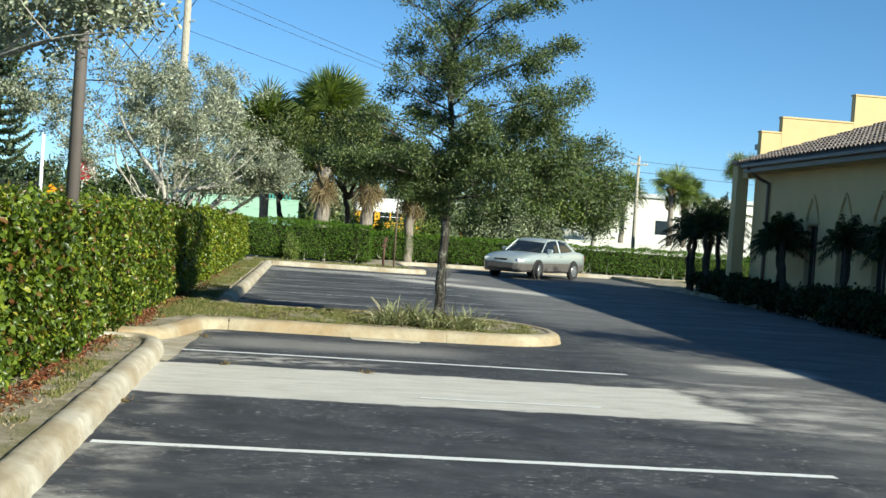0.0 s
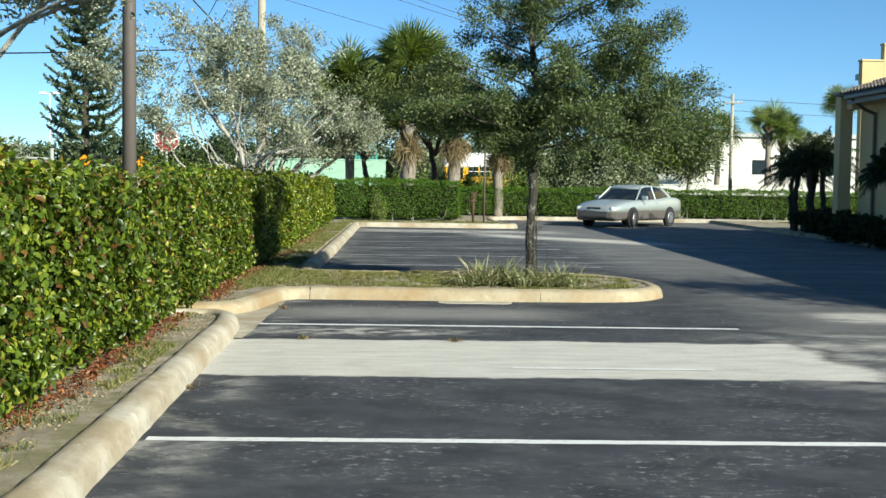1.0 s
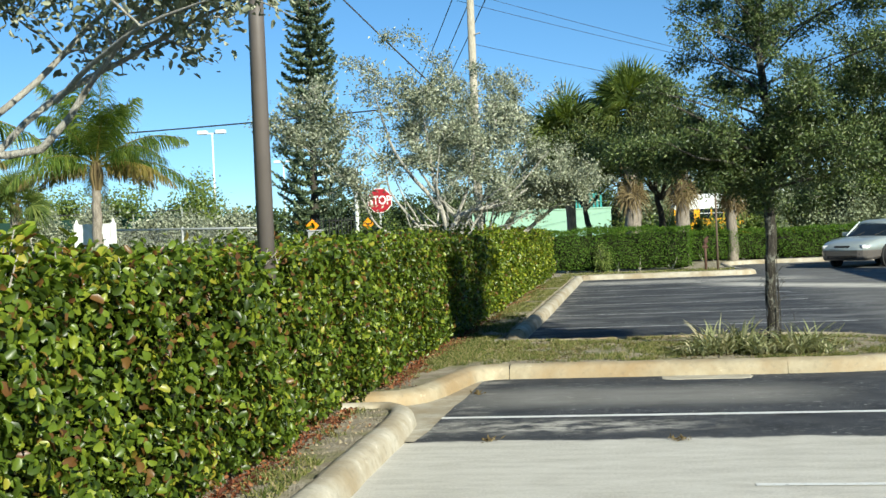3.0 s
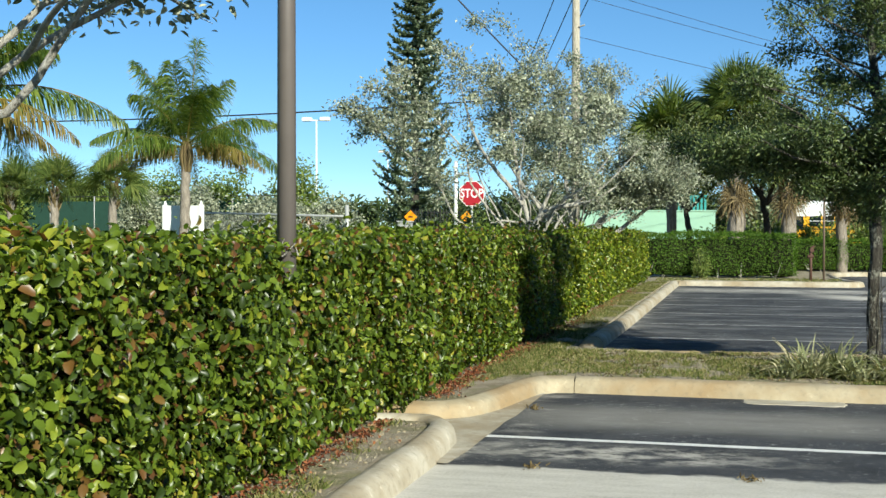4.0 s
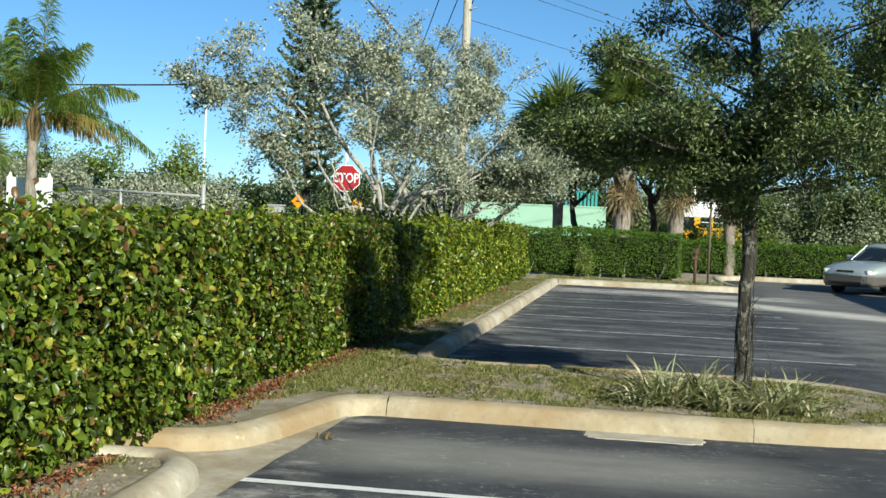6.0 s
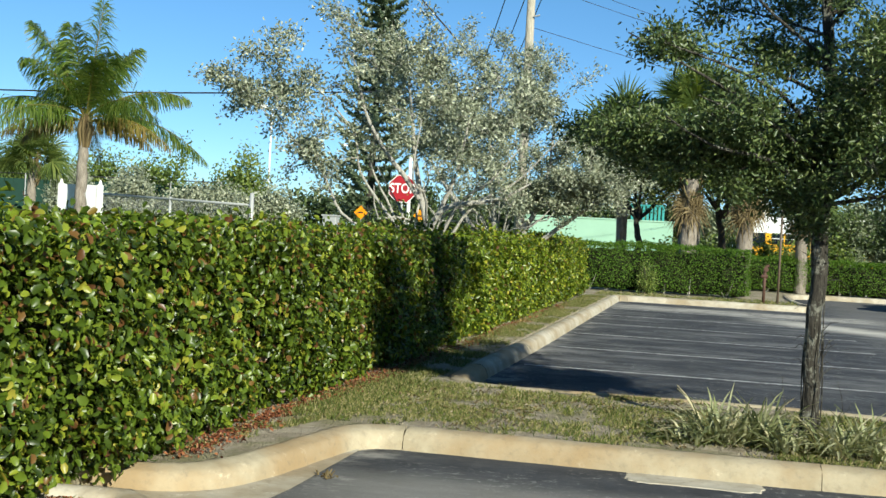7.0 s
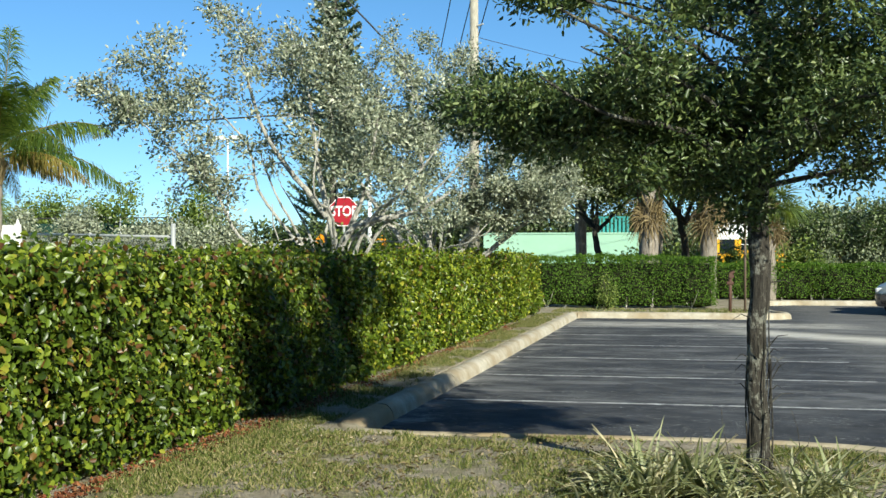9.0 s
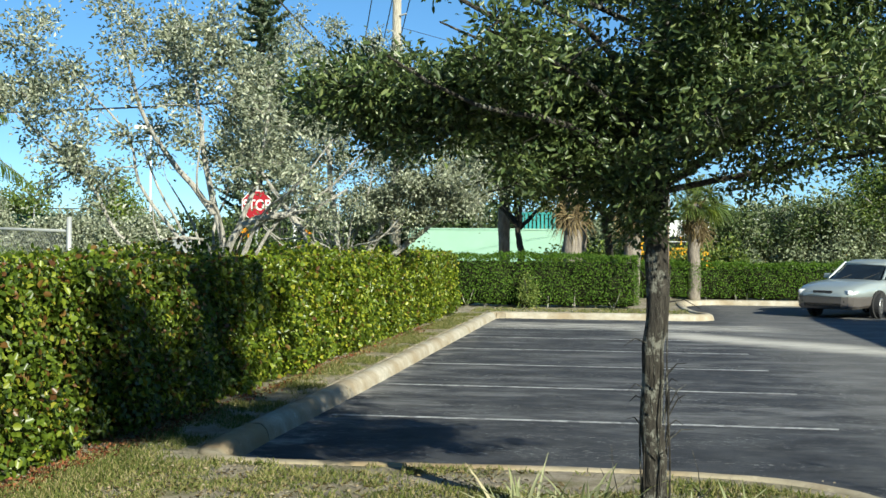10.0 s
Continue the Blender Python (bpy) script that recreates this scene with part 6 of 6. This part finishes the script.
# ---- school bus ----
def school_bus():
    L, W = 10.6, 2.4
    root = thing("school_bus", (9.5, 66.0, 0.2), "yellow school bus with a white roof behind the palms", "bus", rz=2)
    prof = [(-W / 2, 0.45), (-W / 2, 2.1), (-W / 2 + 0.03, 2.45), (-W / 2 + 0.25, 2.78), (-W / 2 + 0.65, 2.93), (0, 2.97), (W / 2 - 0.65, 2.93), (W / 2 - 0.25, 2.78), (W / 2 - 0.03, 2.45), (W / 2, 2.1), (W / 2, 0.45)]

    def shell(pr, x0, x1):
        bm = bmesh.new()
        ends = []
        for x in (x0, x1):
            ends.append([bm.verts.new((x, y, z)) for y, z in pr])
        n = len(pr)
        for k in range(n):
            bm.faces.new((ends[0][k], ends[0][(k + 1) % n], ends[1][(k + 1) % n], ends[1][k]))
        bm.faces.new(ends[0])
        bm.faces.new(list(reversed(ends[1])))
        bmesh.ops.recalc_face_normals(bm, faces=bm.faces)
        return bm

    body = part("body", shell([(y, z) for y, z in prof if z < 2.2], -L / 2, L / 2), MAT["bus"], root)
    part("roof", shell([(-W / 2, 2.1)] + [(y, z) for y, z in prof if z > 2.2] + [(W / 2, 2.1)], -L / 2 + 0.02, L / 2 - 0.02), MAT["white"], root, "white roof")
    part("roof_vent", box((2.2, 1.0, 0.08), (0.3, 0, 2.99), 0.02), MAT["white"], root)
    for z in (0.75, 1.1, 1.4):
        part("rub_rail", box((L - 0.3, 0.03, 0.05), (0, -W / 2 - 0.012, z), 0.006), MAT["dark"], body, "black rub rail")
    for k in range(13):
        w = part("window", box((0.6, 0.03, 0.56), (-L / 2 + 1.75 + k * 0.68, -W / 2 - 0.005, 1.82), 0.015), MAT["glass"], root)
        part("sash", box((0.6, 0.02, 0.035), (-L / 2 + 1.75 + k * 0.68, -W / 2 - 0.028, 1.84), 0.004), MAT["white"], w)
    part("driver_window", box((0.75, 0.03, 0.7), (-L / 2 + 0.75, -W / 2 - 0.005, 1.75), 0.02), MAT["glass"], root)
    part("windscreen", box((0.03, 2.0, 0.95), (-L / 2 - 0.005, 0, 1.75), 0.02), MAT["glass"], root)
    part("bumper", box((0.15, 2.35, 0.25), (-L / 2 - 0.05, 0, 0.5), 0.03), MAT["dark"], root)
    part("bumper", box((0.15, 2.35, 0.25), (L / 2 + 0.05, 0, 0.5), 0.03), MAT["dark"], root)
    part("stop_arm", box((0.36, 0.03, 0.36), (L / 2 - 1.1, -W / 2 - 0.04, 1.25), 0.06), MAT["red"], root, "folded red stop paddle")
    part("mirror", box((0.15, 0.2, 0.5), (-L / 2 - 0.15, -W / 2 - 0.1, 1.9), 0.03), MAT["dark"], root)
    for x in (-L / 2 + 2.0, L / 2 - 2.6):
        for y in (-W / 2 + 0.12, W / 2 - 0.12):
            wheel = part("wheel", rod((x, y - 0.14, 0.48), (x, y + 0.14, 0.48), 0.48, None, 24), MAT["dark"], root)
            part("rim", rod((x, y - 0.17, 0.48), (x, y + 0.17, 0.48), 0.24, None, 18), MAT["bus"], wheel)


school_bus()


# ---- sedan ----
def sedan(at, rz):
    """A four-door saloon. It heads along +x in its own frame; the body is lofted through cross sections."""
    root = thing("sedan", at, "silver four-door sedan with taupe lower panels on the drive", "car", rz=rz)
    half = 0.88

    def loft(rows, close=True):
        """rows: x, then the half section as (y, z) from the bottom edge to the centre line."""
        bm = bmesh.new()
        rings = []
        for x, sec in rows:
            left = [bm.verts.new((x, y, z)) for y, z in sec]
            right = [bm.verts.new((x, -y, z)) for y, z in reversed(sec[:-1])]
            rings.append(left + right)
        n = len(rings[0])
        for a, b in zip(rings, rings[1:]):
            for k in range(n - 1):
                bm.faces.new((a[k], a[k + 1], b[k + 1], b[k]))
        if close:
            bm.faces.new(list(reversed(rings[0])))
            bm.faces.new(rings[-1])
            for a, b in zip(rings, rings[1:]):
                bm.faces.new((a[n - 1], a[0], b[0], b[n - 1]))
        bmesh.ops.recalc_face_normals(bm, faces=bm.faces)
        return bm

    # x from the tail to the nose
    lower, upper = [], []
    for x, w, zb, zt in ((-2.36, 0.70, 0.42, 0.86), (-2.30, 0.80, 0.32, 0.95), (-2.0, 0.86, 0.26, 1.0), (-1.5, half, 0.24, 1.02), (-0.8, half, 0.22, 0.98), (0.0, half, 0.22, 0.95), (0.7, half, 0.22, 0.93), (1.2, half, 0.24, 0.90), (1.7, 0.86, 0.26, 0.855), (2.1, 0.82, 0.23, 0.775), (2.28, 0.75, 0.22, 0.715), (2.38, 0.65, 0.24, 0.655), (2.44, 0.50, 0.30, 0.60)):
        belt = 0.52 if x > -2.33 else 0.55
        lower.append((x, [(w - 0.08, zb), (w - 0.01, zb + 0.07), (w + 0.012, min(belt - 0.03, zt - 0.1)), (w + 0.012, min(belt + 0.01, zt - 0.06)), (0.0, min(belt + 0.01, zt - 0.06))]))
        upper.append((x, [(w - 0.004, min(belt, zt - 0.08)), (w, (belt + zt) / 2), (w - 0.03, zt - 0.05), (w - 0.10, zt - 0.005), (w * 0.5, zt + 0.02), (0.0, zt + 0.03)]))
    part("lower_body", loft(lower), MAT["taupe_paint"], root, "taupe lower panels and bumpers", smooth=False)
    body = part("body", loft(upper), MAT["silver_paint"], root, smooth=True)
    cabin = []
    for x, w0, w1, z0, z1 in ((-1.62, 0.72, 0.60, 0.98, 1.03), (-0.98, 0.79, 0.60, 0.96, 1.36), (-0.6, 0.80, 0.60, 0.95, 1.405), (0.0, 0.80, 0.60, 0.93, 1.405), (0.3, 0.79, 0.58, 0.92, 1.36), (1.0, 0.74, 0.62, 0.88, 0.94)):
        cabin.append((x, [(w0, z0 - 0.04), (w0, z0), (w0 * 0.45 + w1 * 0.55, z0 * 0.4 + z1 * 0.6), (w1, z1 - 0.03), (w1 - 0.08, z1), (0.0, z1 + 0.015)]))
    part("greenhouse", loft(cabin), MAT["glass"], root, "dark tinted glass", smooth=False)
    roof = []
    for x, w1, z1 in ((-1.08, 0.60, 1.30), (-0.95, 0.60, 1.375), (-0.6, 0.605, 1.418), (0.0, 0.605, 1.428), (0.33, 0.59, 1.376), (0.42, 0.585, 1.335)):
        roof.append((x, [(w1 + 0.006, z1 - 0.07), (w1 - 0.02, z1 - 0.015), (w1 - 0.12, z1 + 0.005), (0, z1 + 0.018)]))
    part("roof", loft(roof), MAT["silver_paint"], root, smooth=True)
    for s in (-1, 1):
        for a, b, r in (((0.9, 0.745 * s, 0.93), (0.32, 0.60 * s, 1.36), 0.03), ((-1.02, 0.61 * s, 1.33), (-1.56, 0.71 * s, 1.0), 0.06), ((-0.32, 0.805 * s, 0.95), (-0.36, 0.61 * s, 1.37), 0.035)):
            part("pillar", rod(a, b, r, r, 8), MAT["silver_paint"], root)
        for x in (-1.3, 1.32):
            well = part("wheel_arch", rod((x, 0.80 * s, 0.33), (x, 0.898 * s, 0.33), 0.36, 0.36, 26), MAT["dark"], root)
            turn = Matrix.Translation((x, 0.8 * s, 0.31)) @ Matrix.Rotation(radians(16 if x > 0 else 0), 4, "Z")
            wheel = part("wheel", rod((0, 0.0 if s > 0 else -0.125, 0), (0, 0.125 if s > 0 else 0.0, 0), 0.31, 0.31, 28), MAT["dark"], root)
            wheel.matrix_basis = turn
            part("rim", rod((0, 0.12 * s, 0), (0, 0.135 * s, 0), 0.20, 0.185, 20), MAT["rim"], wheel)
            for k in range(7):
                a = k * 0.898
                part("spoke_gap", rod((0.12 * math.cos(a), 0.130 * s, 0.12 * math.sin(a)), (0.12 * math.cos(a), 0.138 * s, 0.12 * math.sin(a)), 0.028, 0.028, 8), MAT["dark"], wheel)
        part("headlamp", box((0.16, 0.36, 0.12), (2.27, 0.54 * s, 0.635), 0.04, rot=Matrix.Rotation(radians(-24 * s), 4, "Z")), MAT["lamp"], root)
        part("fog_lamp", box((0.06, 0.16, 0.08), (2.39, 0.5 * s, 0.42), 0.02), MAT["dark"], root)
        part("tail_lamp", box((0.14, 0.4, 0.16), (-2.31, 0.58 * s, 0.78), 0.03), MAT["amber"], root)
        part("mirror", box((0.12, 0.2, 0.13), (0.62, 0.93 * s, 1.0), 0.03), MAT["silver_paint"], root)
        for x in (-0.36, -0.75, 0.55):
            part("door_handle" if x != -0.75 else "trim_strip", box((0.16, 0.02, 0.03) if x != -0.75 else (2.2, 0.016, 0.035), (x if x != -0.75 else 0.0, 0.888 * s, 0.82 if x != -0.75 else 0.55), 0.005), MAT["silver_paint"] if x != -0.75 else MAT["taupe_paint"], body)
    part("grille", box((0.06, 0.52, 0.09), (2.41, 0, 0.63), 0.02), MAT["dark"], root)
    part("intake", box((0.06, 1.0, 0.09), (2.41, 0, 0.335), 0.01), MAT["dark"], root)
    for k in (-0.3, 0.3):
        part("wiper", rod((1.05, k, 0.945), (0.72, k + 0.25, 1.1), 0.01, 0.008, 6), MAT["dark"], root)
    return root


sedan((9.78, 35.0, 0.0), 180 + 50)


# ---- the building ----
def wall_with_openings(x, y0, y1, z0, z1, thick, holes):
    """A wall along y at x, with rectangular openings (y0, y1, z0, z1) that go through."""
    bm = bmesh.new()
    ys = sorted({y0, y1, *[h[0] for h in holes], *[h[1] for h in holes]})
    for a, b in zip(ys, ys[1:]):
        mid = (a + b) / 2
        cut = [h for h in holes if h[0] < mid < h[1]]
        spans = [(z0, z1)]
        if cut:
            spans = [(z0, cut[0][2]), (cut[0][3], z1)]
        for c, d in spans:
            if d - c > 0.01:
                box((thick, b - a, d - c), (x + thick / 2, mid, (c + d) / 2), 0, bm)
    bmesh.ops.remove_doubles(bm, verts=bm.verts, dist=0.001)
    return bm


def building():
    root = thing("stucco_building", (0, 0, 0), "cream stucco building with a clay tile roof and parapet", "building")
    root.matrix_basis = Matrix.LocRotScale((0.19, -0.86, 0.1), None, (0.89, 0.89, 0.89))
    holes = [(25.47 - 2.13 * k - 0.39, 25.47 - 2.13 * k + 0.39, 0.45, 2.42) for k in range(14)]
    part("wall", wall_with_openings(16.0, -6.0, 30.2, 0.0, 4.2, 0.25, holes), MAT["stucco"], root)
    part("end_wall", box((14.0, 0.25, 4.2), (23.1, 30.3, 2.1)), MAT["stucco"], root)
    part("south_wall", box((14.0, 0.25, 4.2), (23.1, -5.9, 2.1)), MAT["stucco"], root)
    part("inner_wall", box((0.2, 36.0, 4.2), (19.0, 12.2, 2.1)), MAT["stucco"], root)
    for h in holes:
        w = part("window", box((0.03, 0.76, 1.95), (16.16, (h[0] + h[1]) / 2, 1.435), 0), MAT["glass"], root)
        part("frame", box((0.06, 0.05, 1.95), (16.13, (h[0] + h[1]) / 2, 1.435), 0.005), MAT["trim"], w)
        part("sill", box((0.2, 0.9, 0.08), (15.98, (h[0] + h[1]) / 2, 0.41), 0.01), MAT["stucco"], w)
        y = (h[0] + h[1]) / 2
        u = np.linspace(-1, 1, 19)
        arch = np.stack([np.full(19, 15.975), y + 0.40 * u, 2.52 + 0.78 * (1 - np.abs(u)) ** 0.62], 1)
        part("lancet_moulding", Geo().add(*tube(arch, 0.045, 6)), MAT["stucco"], w, "pointed-arch moulding")
        part("surround", box((0.05, 1.0, 0.07), (15.975, y, 2.5), 0.01), MAT["stucco"], w)
    # corner pier and porch lintel
    part("pier", box((0.4, 0.45, 4.5), (15.62, 30.6, 2.25), 0.02), MAT["stucco"], root)
    part("porch_roof", box((0.8, 0.8, 0.1), (15.7, 30.35, 4.45), 0.02), MAT["tile"], root)
    part("lintel", box((0.3, 1.0, 0.3), (15.75, 30.4, 4.1), 0.01), MAT["stucco"], root)
    # fascia, gutter, downspout
    part("fascia", box((0.05, 35.6, 0.24), (15.32, 11.7, 4.18), 0.005), MAT["trim"], root)
    part("gutter", box((0.14, 35.6, 0.12), (15.24, 11.7, 4.26), 0.03), MAT["trim"], root)
    part("soffit", box((0.75, 35.6, 0.04), (15.68, 11.7, 4.08)), MAT["stucco"], root)
    bm = rod((15.25, 29.0, 4.2), (15.6, 28.95, 3.9), 0.05, None, 10)
    rod((15.6, 28.95, 3.9), (15.93, 28.9, 3.75), 0.05, None, 10, bm)
    rod((15.93, 28.9, 3.78), (15.93, 28.9, 0.2), 0.05, None, 10, bm)
    part("downspout", bm, MAT["trim"], root)
    # tile roof: pan and cover rows
    g = Geo()
    rows = int(36.3 / 0.26)
    for k in range(rows):
        y = -6.1 + k * 0.26
        for q in range(14):
            if q * 0.42 * 0.93 > 30.3 - y:
                break
            s0, s1 = q * 0.42, q * 0.42 + 0.46
            a = np.array([15.2 + s0 * 0.93, y, 4.36 + s0 * 0.36 + 0.03 * (1)])
            b = np.array([15.2 + s1 * 0.93, y, 4.36 + s1 * 0.36])
            ang = np.linspace(0, np.pi, 5)
            ring = lambda p, rr: np.stack([np.full(5, p[0]), p[1] + rr * np.cos(ang), p[2] + rr * 0.8 * np.sin(ang)], 1)
            f = [[i, i + 1, i + 6, i + 5] for i in range(4)]
            g.add(np.vstack([ring(a, 0.115), ring(b, 0.095)]), f)
    bm = bmesh.new()
    low, high = 4.33, 6.6
    lo_ = [bm.verts.new(p) for p in ((15.2, -6.1, low), (15.2, 30.3, low), (32.8, 30.3, low), (32.8, -6.1, low))]
    hi_ = [bm.verts.new(p) for p in ((21.05, -0.2, high), (21.05, 24.4, high), (26.9, 24.4, high), (26.9, -0.2, high))]
    for k in range(4):
        bm.faces.new((lo_[k], lo_[(k + 1) % 4], hi_[(k + 1) % 4], hi_[k]))
    bm.faces.new(hi_)
    bm.faces.new(list(reversed(lo_)))
    bmesh.ops.recalc_face_normals(bm, faces=bm.faces)
    roof = part("roof", bm, MAT["tile"], root)
    part("roof_tiles", g, MAT["tile"], roof, kind="stuff")


def stepped_building():
    """The taller block behind, whose stepped parapet shows over the tile roof."""
    root = thing("parapet_building", (0, 0, 0), "taller cream stucco block with a stepped parapet", "building")
    root.matrix_basis = Matrix.LocRotScale((-0.575, 2.64, -0.516), None, (1.339, 1.339, 1.339))
    for x0, x1, h in ((16.45, 17.15, 5.52), (17.15, 19.65, 6.05), (19.65, 22.4, 7.0), (22.4, 26.0, 7.6)):
        part("parapet", box((x1 - x0, 0.3, h - 0.35), ((x0 + x1) / 2, 31.35, (h + 0.35) / 2), 0.01), MAT["stucco"], root)
        part("coping", box((x1 - x0 + 0.05, 0.36, 0.06), ((x0 + x1) / 2, 31.35, h + 0.03), 0.01), MAT["stucco"], root)
    part("flat_roof", box((9.0, 2.0, 0.2), (21.6, 32.5, 5.2)), MAT["roof_grey"], root)


building()
stepped_building()


# small date palms and shrubs in the shaded bed
def date_palm(at, height, length, seed, label):
    r = np.random.default_rng(seed)
    root = thing("pygmy_date_palm", at, label, "palm tree", "date palms by the wall")
    top = np.array([r.normal() * 0.15, r.normal() * 0.15, height])
    part("trunk", Geo().add(*tube(bend((0, 0, -0.1), top, 10, 0, 0.06), np.linspace(0.085, 0.075, 10) + 0.008 * np.sin(np.arange(10) * 3), 9)), MAT["dark_bark"], root)
    g, sp_ = Geo(), Geo()
    for k in range(28):
        a = k * 2.399
        e = radians(82 - 88 * (k / 28))
        frond(g, sp_, top, (math.cos(a) * math.cos(e), math.sin(a) * math.cos(e), math.sin(e)), length * r.uniform(0.9, 1.1), r, 46, 0.18 + 0.30 * math.cos(e), 0.22, 0.25)
    part("crown", g, MAT["bed_shade_leaf"], root, kind="stuff")
    part("frond_stalk", sp_, MAT["bed_shade_leaf"], root, kind="stuff")


for k, (x, y, h) in enumerate(((14.1, 30.6, 1.75), (14.45, 29.9, 2.1), (13.9, 29.6, 1.8), (14.5, 28.9, 2.15), (14.0, 28.3, 1.9), (14.1, 23.6, 1.95), (13.95, 22.6, 1.75), (13.8, 21.8, 1.9), (13.7, 18.4, 1.8), (13.6, 15.0, 1.8))):
    date_palm((x, y, 0.11), h if k < 5 else h * 0.93, 1.25 if k < 5 else 0.85, 300 + k, "multi-stemmed pygmy date palm in the shaded bed")
scrub("bed_shrubs", [(14.3 - 0.1 * k, 29.4 - 1.15 * k, 0.5, 0.58 + r.normal() * 0.06) for k in range(16)], 0.09, 190, MAT["bed_shade_leaf"], "low shrubs in the shaded planting bed, shade put into their leaf colour", 131)


# ---- far white buildings ----
def white_building():
    root = thing("white_building", (28.6, 75.0, 0.1), "bright white flat-roofed building across the road", "building")
    part("wall", box((15.0, 8.0, 4.7), (-2.0, 4.0, 2.35), 0.02), MAT["stucco_white"], root)
    part("roof_edge", box((15.4, 8.4, 0.3), (-2.0, 4.0, 4.8), 0.02), MAT["roof_grey"], root)
    part("wing", box((9.0, 6.0, 4.3), (9.8, 3.5, 2.15), 0.02), MAT["stucco_white"], root)
    for x in (-2.4, 0.2, 2.8):
        w = part("window", box((0.9, 0.06, 1.0), (x, -0.01, 2.6), 0.01), MAT["glass"], root)
        part("frame", box((1.0, 0.04, 0.08), (x, -0.04, 2.06), 0.005), MAT["white"], w)


white_building()


def low_wall():
    root = thing("white_wall", (22.0, 62.0, 0.1), "long low white wall across the road", "wall")
    part("wall", box((13.0, 0.25, 1.35), (0.0, 0, 0.62), 0.02), MAT["stucco_white"], root)
    part("coping", box((13.1, 0.34, 0.07), (0.0, 0, 1.32), 0.015), MAT["stucco_white"], root)


low_wall()
